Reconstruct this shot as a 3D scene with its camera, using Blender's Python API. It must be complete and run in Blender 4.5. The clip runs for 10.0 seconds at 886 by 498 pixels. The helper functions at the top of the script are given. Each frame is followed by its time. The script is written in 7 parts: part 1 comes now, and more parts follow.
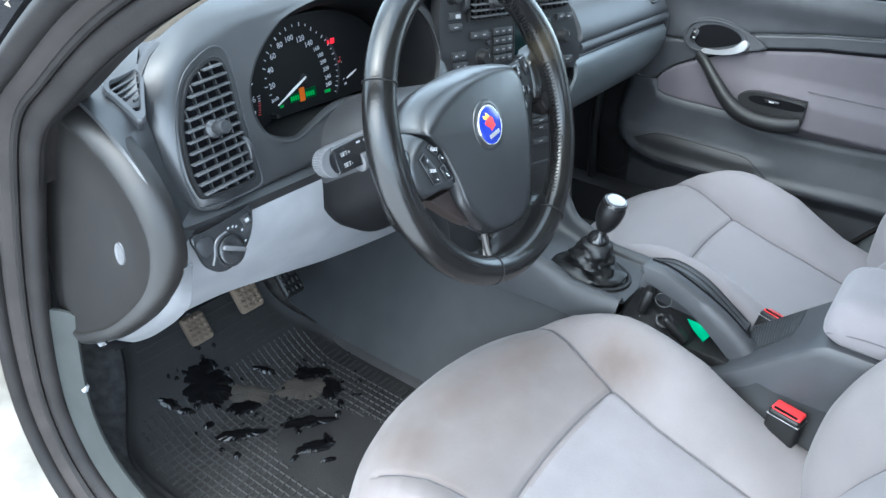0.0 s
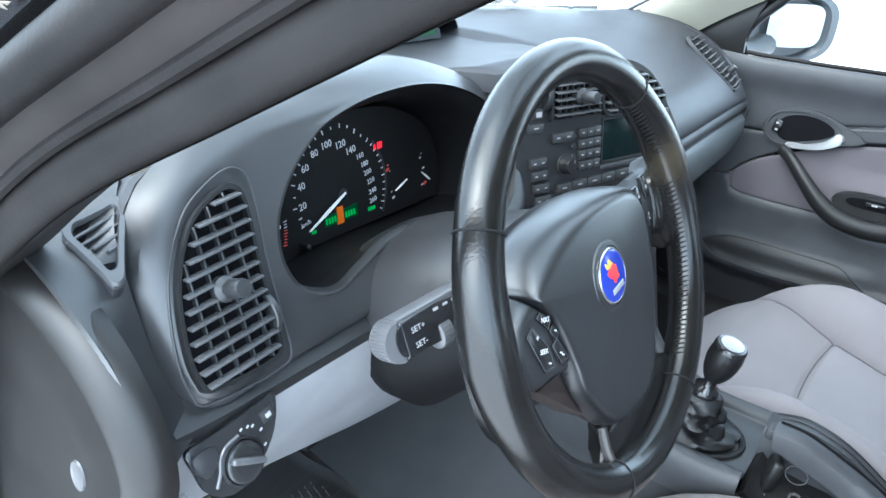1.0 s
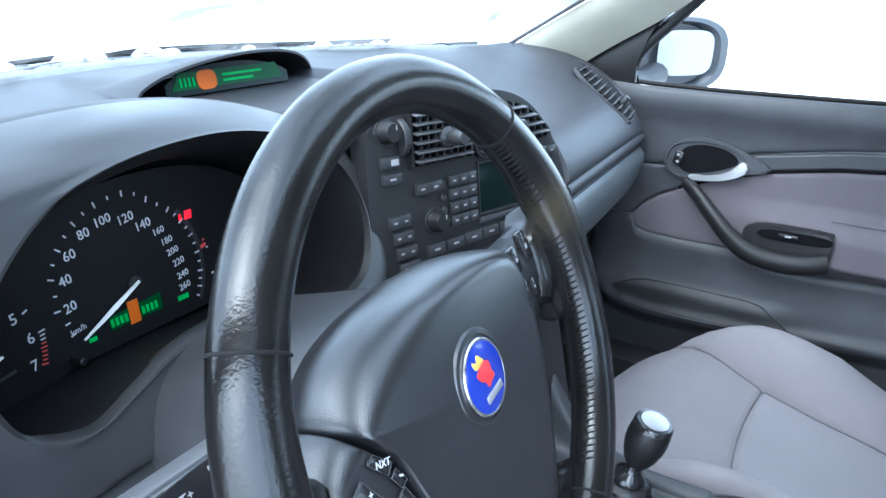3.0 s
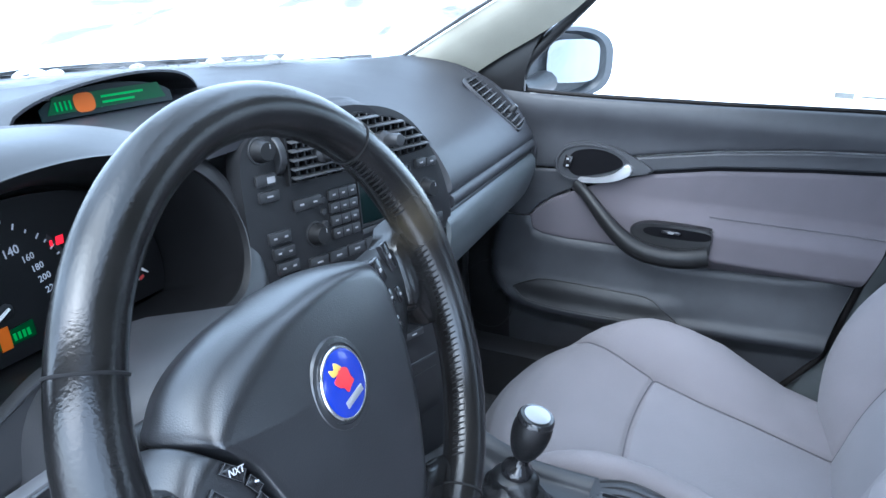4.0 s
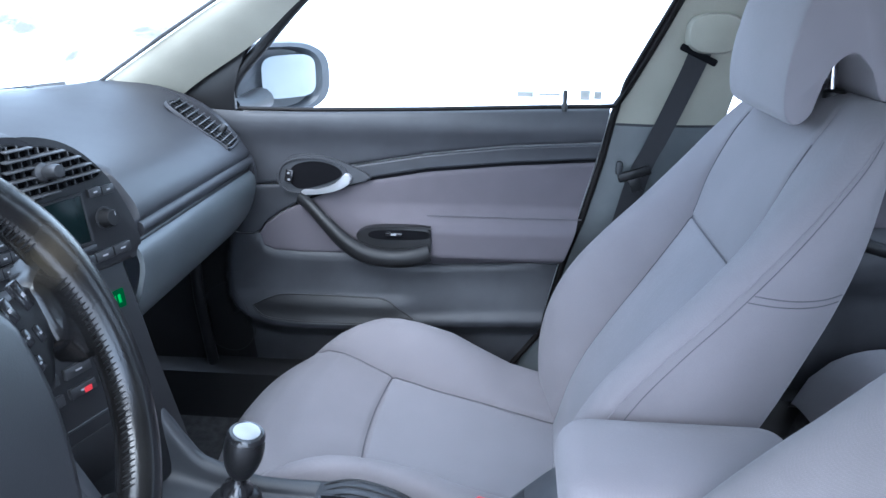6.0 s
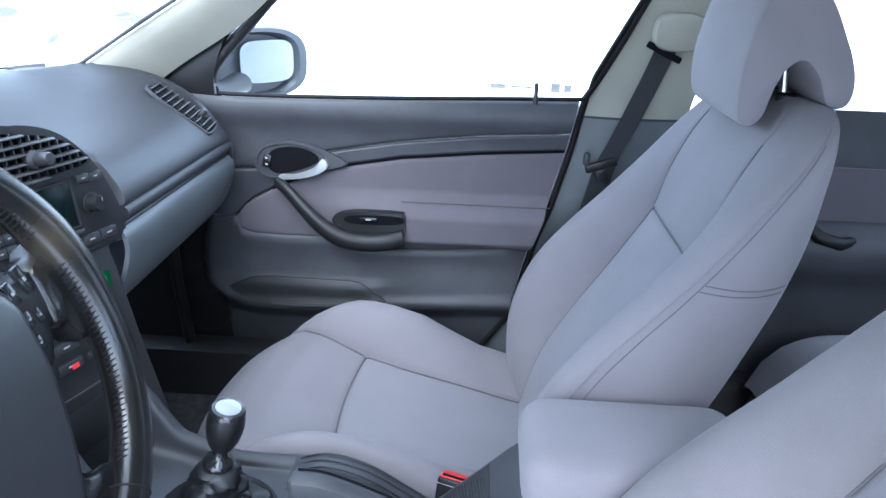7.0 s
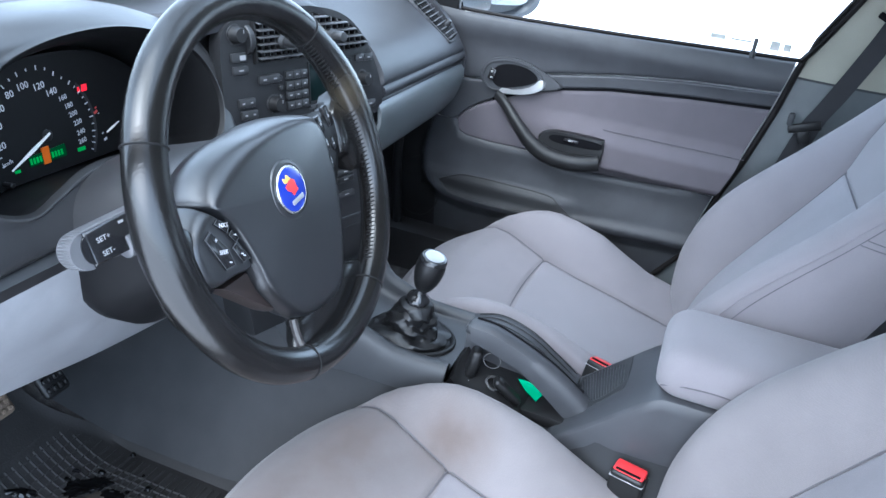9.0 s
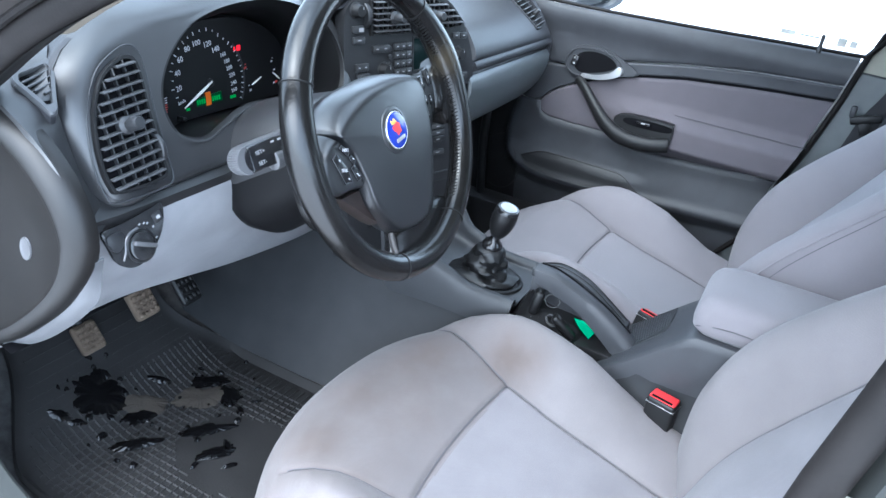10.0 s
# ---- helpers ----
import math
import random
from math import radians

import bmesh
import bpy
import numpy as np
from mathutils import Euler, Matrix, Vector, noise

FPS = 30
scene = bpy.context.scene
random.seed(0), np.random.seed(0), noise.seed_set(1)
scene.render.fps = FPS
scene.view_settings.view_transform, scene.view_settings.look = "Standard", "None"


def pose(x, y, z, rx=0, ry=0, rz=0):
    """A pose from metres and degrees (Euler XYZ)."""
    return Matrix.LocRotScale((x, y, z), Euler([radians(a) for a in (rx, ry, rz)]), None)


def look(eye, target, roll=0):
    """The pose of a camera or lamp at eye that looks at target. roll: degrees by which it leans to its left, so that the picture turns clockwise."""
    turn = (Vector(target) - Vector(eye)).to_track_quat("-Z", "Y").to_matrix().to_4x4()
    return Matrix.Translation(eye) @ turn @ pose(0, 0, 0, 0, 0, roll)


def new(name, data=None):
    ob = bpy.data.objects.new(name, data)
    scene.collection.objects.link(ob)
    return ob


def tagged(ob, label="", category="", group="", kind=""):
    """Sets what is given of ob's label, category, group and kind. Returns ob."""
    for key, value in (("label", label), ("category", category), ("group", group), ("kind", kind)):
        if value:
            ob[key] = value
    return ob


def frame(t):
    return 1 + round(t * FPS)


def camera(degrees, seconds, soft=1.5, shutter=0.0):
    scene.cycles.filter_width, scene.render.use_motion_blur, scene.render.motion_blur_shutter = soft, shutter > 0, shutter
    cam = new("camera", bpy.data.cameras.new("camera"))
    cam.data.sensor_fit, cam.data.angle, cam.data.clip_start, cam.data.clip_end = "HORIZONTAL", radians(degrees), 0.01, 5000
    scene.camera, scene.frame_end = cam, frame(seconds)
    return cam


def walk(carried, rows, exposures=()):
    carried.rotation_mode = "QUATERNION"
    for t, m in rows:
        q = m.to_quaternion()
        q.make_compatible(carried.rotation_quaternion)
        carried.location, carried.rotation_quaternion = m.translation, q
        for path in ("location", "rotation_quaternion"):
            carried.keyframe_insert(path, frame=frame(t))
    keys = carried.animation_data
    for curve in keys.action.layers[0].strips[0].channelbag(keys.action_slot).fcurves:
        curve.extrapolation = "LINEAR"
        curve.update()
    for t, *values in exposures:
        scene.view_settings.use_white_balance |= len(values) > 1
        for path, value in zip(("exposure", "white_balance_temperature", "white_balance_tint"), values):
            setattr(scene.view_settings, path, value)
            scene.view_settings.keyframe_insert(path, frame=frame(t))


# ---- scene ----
cam = camera(60.9, 10.0)
METRES, EYE, TILT, LEAN, TURN = 1.25, 1.2, -20.0, 0.0, -40.0
PATH = [
    (0, (-1.067, -0.438, 1.223), (0.36, 0.54, 0.22), 3.6),
    (0.5, (-1.003, -0.316, 1.231), (0.466, 0.667, 0.296), 3.8),
    (1, (-0.895, -0.207, 1.187), (0.592, 0.824, 0.336), 4.1),
    (1.5, (-0.792, -0.162, 1.136), (0.709, 0.903, 0.353), 3.2),
    (2, (-0.748, -0.159, 1.138), (0.788, 0.871, 0.376), 2.6),
    (2.5, (-0.712, -0.159, 1.141), (0.878, 0.805, 0.402), 2.3),
    (4, (-0.715, -0.219, 1.157), (1.017, 0.497, 0.459), 1.5),
    (4.5, (-0.725, -0.256, 1.172), (1.05, 0.357, 0.487), 1.2),
    (5, (-0.708, -0.293, 1.173), (1.109, 0.198, 0.499), 0.6),
    (5.5, (-0.706, -0.318, 1.179), (1.139, 0.054, 0.503), 0.7),
    (6, (-0.707, -0.326, 1.161), (1.174, -0.15, 0.505), 0.2),
    (6.2, (-0.701, -0.322, 1.162), (1.188, -0.23, 0.512), 0.4),
    (7.3, (-0.771, -0.332, 1.192), (1.083, -0.185, 0.457), 2.6),
    (7.5, (-0.778, -0.33, 1.186), (1.061, -0.14, 0.425), 3.5),
    (8, (-0.817, -0.349, 1.198), (0.978, -0.04, 0.372), 5.2),
    (8.5, (-0.89, -0.352, 1.193), (0.865, 0.067, 0.329), 6.9),
    (9, (-0.948, -0.354, 1.198), (0.762, 0.19, 0.316), 7.5),
    (9.5, (-1.026, -0.391, 1.212), (0.634, 0.264, 0.31), 7.9),
    (10, (-1.132, -0.445, 1.216), (0.484, 0.293, 0.298), 8.2),
]
walk(cam, [(t, look(eye, target, roll)) for t, eye, target, roll in PATH], exposures=[(0, 3.2, 5520, 0), (1.0, 3.2, 5480, 0), (1.6, 3.02, 5330, 1), (2.5, 3.0, 5220, 2), (4, 2.97, 5120, 5), (6, 2.95, 5130, 7), (8, 3.0, 5200, 7), (10, 3.07, 5320, 4)])

# ---- world and sun ----
world = bpy.data.worlds.new("world")
scene.world = world
world.use_nodes = True
_n = world.node_tree.nodes
_sky = _n.new("ShaderNodeTexSky")
_sky.sky_type = "NISHITA"
_sky.sun_disc = False
_sky.sun_elevation = radians(52)
_sky.sun_rotation = radians(-80)
_sky.dust_density = 3.0
# an overcast, milky sky: most of the blue washed out
_milk = _n.new("ShaderNodeHueSaturation")
_milk.inputs["Saturation"].default_value = 0.62
world.node_tree.links.new(_sky.outputs[0], _milk.inputs["Color"])
_veil = _n.new("ShaderNodeMix")
_veil.data_type = "RGBA"
_veil.inputs["Factor"].default_value = 0.5
_veil.inputs["B"].default_value = (6.2, 6.6, 7.2, 1)
world.node_tree.links.new(_milk.outputs[0], _veil.inputs["A"])
world.node_tree.links.new(_veil.outputs["Result"], _n["Background"].inputs[0])
_n["Background"].inputs[1].default_value = 0.15
sun = new("sun", bpy.data.lights.new("sun", "SUN"))
sun.data.energy = 0.75
sun.data.angle = radians(70)
sun.data.color = (1.0, 0.88, 0.76)
sun.matrix_world = look((-3.94, 0.69, 5.12), (0, 0, 0))

# ---- materials ----
def material(name, color, rough=0.5, metal=0.0, spread=0.15, scale=18.0, bump=0.1, grain=900.0, coat=0.0, wear=0.0, weave=0.0, spec=0.5, sheen=0.0):
    """A surface with slow colour change, fine grain relief and uneven gloss, at real-world size."""
    m = bpy.data.materials.new(name)
    m.use_nodes = True
    nt = m.node_tree
    N, L = nt.nodes, nt.links
    b = N["Principled BSDF"]
    tc = N.new("ShaderNodeTexCoord")
    slow = N.new("ShaderNodeTexNoise")
    slow.inputs["Scale"].default_value = scale
    slow.inputs["Detail"].default_value = 5
    L.new(tc.outputs["Object"], slow.inputs["Vector"])
    fine = N.new("ShaderNodeTexNoise")
    fine.inputs["Scale"].default_value = grain
    fine.inputs["Detail"].default_value = 2
    L.new(tc.outputs["Object"], fine.inputs["Vector"])
    ramp = N.new("ShaderNodeValToRGB")
    lo = [c * (1 - spread) for c in color]
    hi = [min(1, c * (1 + spread)) for c in color]
    ramp.color_ramp.elements[0].position, ramp.color_ramp.elements[1].position = 0.3, 0.7
    ramp.color_ramp.elements[0].color, ramp.color_ramp.elements[1].color = (*lo, 1), (*hi, 1)
    L.new(slow.outputs["Fac"], ramp.inputs["Fac"])
    mixf = N.new("ShaderNodeMix")
    mixf.data_type = "RGBA"
    mixf.blend_type = "MULTIPLY"
    mixf.inputs["Factor"].default_value = 0.35 + 0.3 * (weave > 0)
    L.new(ramp.outputs["Color"], mixf.inputs["A"])
    fr = N.new("ShaderNodeValToRGB")
    fr.color_ramp.elements[0].position, fr.color_ramp.elements[1].position = 0.25, 0.75
    fr.color_ramp.elements[0].color = (0.72, 0.72, 0.72, 1)
    L.new(fine.outputs["Fac"], fr.inputs["Fac"])
    L.new(fr.outputs["Color"], mixf.inputs["B"])
    L.new(mixf.outputs["Result"], b.inputs["Base Color"])
    rr = N.new("ShaderNodeMapRange")
    rr.inputs["To Min"].default_value = max(0.02, rough - 0.05 - wear)
    rr.inputs["To Max"].default_value = min(1, rough + 0.06)
    L.new(slow.outputs["Fac"], rr.inputs["Value"])
    L.new(rr.outputs["Result"], b.inputs["Roughness"])
    b.inputs["Metallic"].default_value = metal
    b.inputs["Specular IOR Level"].default_value = spec
    b.inputs["Coat Weight"].default_value = coat
    b.inputs["Sheen Weight"].default_value = sheen
    bp = N.new("ShaderNodeBump")
    bp.inputs["Strength"].default_value = bump
    bp.inputs["Distance"].default_value = 0.0006
    height = fine.outputs["Fac"]
    if weave:
        mp = N.new("ShaderNodeMapping")
        mp.inputs["Rotation"].default_value = (0.4, 0.5, 0.7)
        L.new(tc.outputs["Object"], mp.inputs["Vector"])
        total = None
        for axis in ("X", "Y", "Z"):
            wv = N.new("ShaderNodeTexWave")
            wv.bands_direction = axis
            wv.inputs["Scale"].default_value = weave
            wv.inputs["Distortion"].default_value = 1.6
            L.new(mp.outputs["Vector"], wv.inputs["Vector"])
            if total is None:
                total = wv.outputs["Fac"]
            else:
                ad = N.new("ShaderNodeMath")
                ad.operation = "MULTIPLY"
                L.new(total, ad.inputs[0])
                L.new(wv.outputs["Fac"], ad.inputs[1])
                total = ad.outputs[0]
        height = total
        mw = N.new("ShaderNodeMix")
        mw.data_type = "RGBA"
        mw.blend_type = "MULTIPLY"
        mw.inputs["Factor"].default_value = 0.22
        wr = N.new("ShaderNodeValToRGB")
        wr.color_ramp.elements[0].color = (0.7, 0.7, 0.7, 1)
        wr.color_ramp.elements[1].position = 0.4
        L.new(total, wr.inputs["Fac"])
        L.new(mixf.outputs["Result"], mw.inputs["A"])
        L.new(wr.outputs["Color"], mw.inputs["B"])
        L.new(mw.outputs["Result"], b.inputs["Base Color"])
    L.new(height, bp.inputs["Height"])
    L.new(bp.outputs["Normal"], b.inputs["Normal"])
    return m


def glowing(name, color, strength):
    m = bpy.data.materials.new(name)
    m.use_nodes = True
    b = m.node_tree.nodes["Principled BSDF"]
    b.inputs["Base Color"].default_value = (*color, 1)
    b.inputs["Emission Color"].default_value = (*color, 1)
    b.inputs["Emission Strength"].default_value = strength
    b.inputs["Roughness"].default_value = 0.35
    b.inputs["Specular IOR Level"].default_value = 0.12
    return m


def clear(name, tint, rough=0.02, alpha_mix=0.85):
    """Thin clear glass: mostly see-through, with a reflecting coat."""
    m = bpy.data.materials.new(name)
    m.use_nodes = True
    nt = m.node_tree
    nt.nodes.clear()
    out = nt.nodes.new("ShaderNodeOutputMaterial")
    tr = nt.nodes.new("ShaderNodeBsdfTransparent")
    tr.inputs[0].default_value = (*tint, 1)
    gl = nt.nodes.new("ShaderNodeBsdfGlossy")
    gl.inputs["Roughness"].default_value = rough
    mx = nt.nodes.new("ShaderNodeMixShader")
    mx.inputs[0].default_value = 0.05
    nt.links.new(tr.outputs[0], mx.inputs[1])
    nt.links.new(gl.outputs[0], mx.inputs[2])
    nt.links.new(mx.outputs[0], out.inputs[0])
    return m


def stained(m, color, where, size, amount=0.6):
    """Adds a blotchy stain of its own shape round a place on a material's surface."""
    N, L = m.node_tree.nodes, m.node_tree.links
    b = N["Principled BSDF"]
    src = b.inputs["Base Color"].links[0].from_socket
    tc = N.new("ShaderNodeTexCoord")
    nz = N.new("ShaderNodeTexNoise")
    nz.inputs["Scale"].default_value = 14
    nz.inputs["Detail"].default_value = 4
    L.new(tc.outputs["Object"], nz.inputs["Vector"])
    ds = N.new("ShaderNodeVectorMath")
    ds.operation = "DISTANCE"
    ds.inputs[1].default_value = where
    L.new(tc.outputs["Object"], ds.inputs[0])
    mr = N.new("ShaderNodeMapRange")
    mr.inputs["From Min"].default_value = size
    mr.inputs["From Max"].default_value = 0.0
    L.new(ds.outputs["Value"], mr.inputs["Value"])
    mu = N.new("ShaderNodeMath")
    mu.operation = "MULTIPLY"
    L.new(mr.outputs["Result"], mu.inputs[0])
    L.new(nz.outputs["Fac"], mu.inputs[1])
    m2 = N.new("ShaderNodeMath")
    m2.operation = "MULTIPLY"
    m2.inputs[1].default_value = amount * 2
    m2.use_clamp = True
    L.new(mu.outputs[0], m2.inputs[0])
    mx = N.new("ShaderNodeMix")
    mx.data_type = "RGBA"
    mx.blend_type = "MULTIPLY"
    mx.inputs["B"].default_value = (*color, 1)
    L.new(m2.outputs[0], mx.inputs["Factor"])
    L.new(src, mx.inputs["A"])
    L.new(mx.outputs["Result"], b.inputs["Base Color"])
    return m


M_DASH = material("dash_plastic", (0.0245, 0.0250, 0.0285), 0.50, bump=0.3, grain=1400, spec=0.36)
M_FASCIA = material("fascia_plastic", (0.0130, 0.0132, 0.0142), 0.40, bump=0.2, grain=1400, spec=0.42)
M_BLACK = material("black_plastic", (0.0095, 0.0095, 0.010), 0.42, bump=0.15, spec=0.3)
M_DEEP = material("deep_black", (0.004, 0.004, 0.005), 0.8, bump=0.1, spec=0.08)
M_GLOSS = material("gloss_black", (0.010, 0.010, 0.011), 0.20, bump=0.02, coat=0.2)
M_BUTTON = material("button_plastic", (0.020, 0.0205, 0.022), 0.38, bump=0.1, spec=0.5)
M_GREY = material("mid_grey_plastic", (0.030, 0.0315, 0.0345), 0.46, bump=0.25, grain=1300, spec=0.4)
M_DOORUP = material("door_top_plastic", (0.037, 0.0385, 0.043), 0.46, bump=0.3, grain=1300, spec=0.4)
M_LIGHT = material("light_grey_plastic", (0.215, 0.215, 0.225), 0.40, bump=0.2, grain=1300)
M_GLOVE = material("glovebox_plastic", (0.078, 0.087, 0.091), 0.44, bump=0.25, grain=1300)
M_LEATHER = stained(material("worn_black_leather", (0.0055, 0.0052, 0.0051), 0.235, bump=0.26, grain=520, wear=0.02, scale=22, spread=0.4, spec=0.48), (6.0, 5.2, 3.4), (0.148, 0.008, 0.062), 0.036, 0.8)
M_SEAM = material("dark_thread", (0.095, 0.090, 0.098), 0.85)
M_BLACKSEAM = material("black_thread", (0.010, 0.0097, 0.010), 0.7, spec=0.15)
M_FABRIC = material("grey_lilac_fabric", (0.194, 0.180, 0.191), 0.9, bump=0.3, grain=1500, weave=230, spread=0.07, scale=9, sheen=0.1)
M_FABRICD = material("worn_grey_fabric", (0.160, 0.147, 0.149), 0.9, bump=0.3, grain=1500, weave=230, spread=0.10, scale=12, sheen=0.1)
M_INSERT = material("pale_grey_fabric", (0.207, 0.196, 0.211), 0.9, bump=0.3, grain=1500, weave=230, spread=0.06, scale=9, sheen=0.1)
M_INSERTD = material("worn_pale_grey_fabric", (0.172, 0.162, 0.170), 0.9, bump=0.3, grain=1500, weave=230, spread=0.10, scale=12, sheen=0.1)
for _w, _r, _a in (((0.13, 0.20, 0.25), 0.22, 0.8), ((-0.16, 0.21, 0.22), 0.20, 0.9), ((0.0, 0.19, 0.24), 0.16, 0.6), ((0.17, 0.06, 0.25), 0.07, 1.0), ((-0.05, 0.02, 0.22), 0.08, 0.5)):
    stained(M_FABRICD, (0.70, 0.62, 0.56), _w, _r, _a)
M_DOORFAB = material("door_fabric", (0.104, 0.093, 0.105), 0.92, bump=0.35, grain=1500, weave=210, spread=0.06)
M_CREAM = material("cream_trim", (0.270, 0.262, 0.215), 0.7, bump=0.2, spread=0.05)
M_RUBBER = material("black_rubber", (0.0098, 0.0086, 0.0083), 0.55, bump=0.3, grain=300, spread=0.35, spec=0.15)
M_PAINT = material("silver_paint", (0.55, 0.54, 0.52), 0.35, metal=0.3, spread=0.1, bump=0.02, coat=0.6)
M_CARPET = stained(stained(material("grey_carpet", (0.038, 0.037, 0.037), 0.95, bump=1.0, grain=420, spread=0.5, scale=60), (1.75, 1.5, 1.25), (-0.20, 0.74, 0.04), 0.34, 1.1), (1.5, 1.35, 1.2), (-0.20, 0.52, 0.04), 0.25, 0.9)
M_MAT = material("dusty_rubber_mat", (0.0115, 0.0110, 0.0112), 0.7, bump=0.5, grain=300, spread=0.45, scale=14)
M_WET = material("wet_patch", (0.0035, 0.0035, 0.004), 0.14, bump=0.1, spread=0.2, spec=0.35)
M_MUD = material("dried_mud", (0.036, 0.030, 0.024), 0.95, bump=1.0, grain=200, spread=0.35)
M_CHROME = material("satin_chrome", (0.75, 0.75, 0.77), 0.22, metal=1.0, spread=0.03, bump=0.02)
M_SILVER = material("silver_plastic", (0.36, 0.365, 0.375), 0.32, metal=0.5, spread=0.05, bump=0.03)
M_WHITE = material("white_print", (0.27, 0.27, 0.28), 0.6, spread=0.05)
M_RED = material("red_button", (0.62, 0.03, 0.035), 0.4, spread=0.06, bump=0.05)
M_REDPRINT = material("red_print", (0.55, 0.06, 0.05), 0.6)
M_GREENCLOTH = material("green_plastic_tag", (0.0, 0.27, 0.12), 0.45, spread=0.1, bump=0.1)
M_BLUE = material("blue_enamel", (0.012, 0.03, 0.30), 0.2, spread=0.05, bump=0.02, coat=0.5)
M_GOLD = material("gold_enamel", (0.75, 0.50, 0.10), 0.3)
M_BELT = material("black_webbing", (0.016, 0.016, 0.019), 0.75, bump=0.6, weave=160)
M_SNOW = material("snow", (0.70, 0.69, 0.69), 0.8, bump=0.5, grain=30, spread=0.04, scale=1.0)
M_MIRROR = material("mirror_glass", (0.26, 0.28, 0.295), 0.10, metal=1.0, spread=0.04, bump=0.0)
M_GLASS = clear("window_glass", (0.93, 0.96, 0.95))
M_SCREEN = clear("smeared_windscreen_glass", (0.93, 0.96, 0.95))
_t = M_SCREEN.node_tree
_co = _t.nodes.new("ShaderNodeTexCoord")
_no = _t.nodes.new("ShaderNodeTexNoise")
_no.inputs["Scale"].default_value = 5.5
_no.inputs["Detail"].default_value = 6.0
_no.inputs["Roughness"].default_value = 0.62
_no.inputs["Distortion"].default_value = 0.7
_ra = _t.nodes.new("ShaderNodeMapRange")
_ra.inputs["From Min"].default_value = 0.40
_ra.inputs["From Max"].default_value = 0.66
_ra.inputs["To Max"].default_value = 0.96
_fi = _t.nodes.new("ShaderNodeBsdfTranslucent")
_fi.inputs["Color"].default_value = (0.105, 0.104, 0.100, 1)
_mi = _t.nodes.new("ShaderNodeMixShader")
_o = next(n for n in _t.nodes if n.type == "OUTPUT_MATERIAL")
_gl = _o.inputs[0].links[0].from_socket
_t.links.new(_co.outputs["Object"], _no.inputs["Vector"])
_t.links.new(_no.outputs["Fac"], _ra.inputs["Value"])
_t.links.new(_ra.outputs["Result"], _mi.inputs[0])
_t.links.new(_gl, _mi.inputs[1])
_t.links.new(_fi.outputs[0], _mi.inputs[2])
_t.links.new(_mi.outputs[0], _o.inputs[0])
M_LCDG = glowing("green_display", (0.0, 0.045, 0.010), 0.016)
M_LCDG2 = glowing("green_digits", (0.02, 0.30, 0.05), 0.034)
M_LCDO = glowing("orange_display", (0.40, 0.085, 0.006), 0.032)
M_LCDD = material("dark_display", (0.003, 0.008, 0.008), 0.22, bump=0.0, spec=0.12)
M_REDLIGHT = glowing("red_warning_light", (0.75, 0.008, 0.02), 0.22)


# ---- building helpers ----
def V(*c):
    return Vector(c)


def thing(name, base, label, category, group="", kind=""):
    ob = new(name)
    ob.location = base
    ob.empty_display_size = 0.05
    return tagged(ob, label, category, group, kind)


def root(ob):
    while ob.parent:
        ob = ob.parent
    return ob


def shade(me, angle=40):
    for p in me.polygons:
        p.use_smooth = True
    me.set_sharp_from_angle(angle=radians(angle))


def part(name, bm, mat, parent=None, label="", angle=40):
    """Links a bmesh, given in world metres, as one mesh object under a thing or part."""
    bmesh.ops.recalc_face_normals(bm, faces=bm.faces)
    me = bpy.data.meshes.new(name)
    if parent is not None:
        bm.transform(Matrix.Translation(-root(parent).location))
    bm.to_mesh(me)
    bm.free()
    me.materials.append(mat)
    shade(me, angle)
    ob = new(name, me)
    if parent is not None:
        ob.parent = parent
    if label:
        ob["label"] = label
    return ob


def solo(name, bm, mat, label, category, group="", kind="", angle=40):
    """A thing made of one mesh; its origin is put at its middle, at its foot."""
    xs = [v.co for v in bm.verts]
    base = V((min(c.x for c in xs) + max(c.x for c in xs)) / 2, (min(c.y for c in xs) + max(c.y for c in xs)) / 2, min(c.z for c in xs))
    bm.transform(Matrix.Translation(-base))
    ob = part(name, bm, mat, None, "", angle)
    ob.location = base
    return tagged(ob, label, category, group, kind)


def spline(pts, n, closed=False):
    """Points along a smooth curve through pts (any dimension)."""
    P = [np.array(p, float) for p in pts]
    k = len(P)
    out = []
    segs = k if closed else k - 1
    for i in range(n):
        u = i / n * segs if closed else i / (n - 1) * segs
        j = min(int(u), segs - 1)
        f = u - j
        g = (lambda q: P[q % k]) if closed else (lambda q: P[max(0, min(k - 1, q))])
        a, b, c, d = g(j - 1), g(j), g(j + 1), g(j + 2)
        out.append(tuple(0.5 * ((2 * b) + (c - a) * f + (2 * a - 5 * b + 4 * c - d) * f * f + (3 * b - a - 3 * c + d) * f ** 3)))
    return out


def lerp_table(table, x):
    """Piecewise linear with rounded knots: table of (x, value...)."""
    xs = [r[0] for r in table]
    return [float(np.interp(x, xs, [r[i] for r in table])) for i in range(1, len(table[0]))]


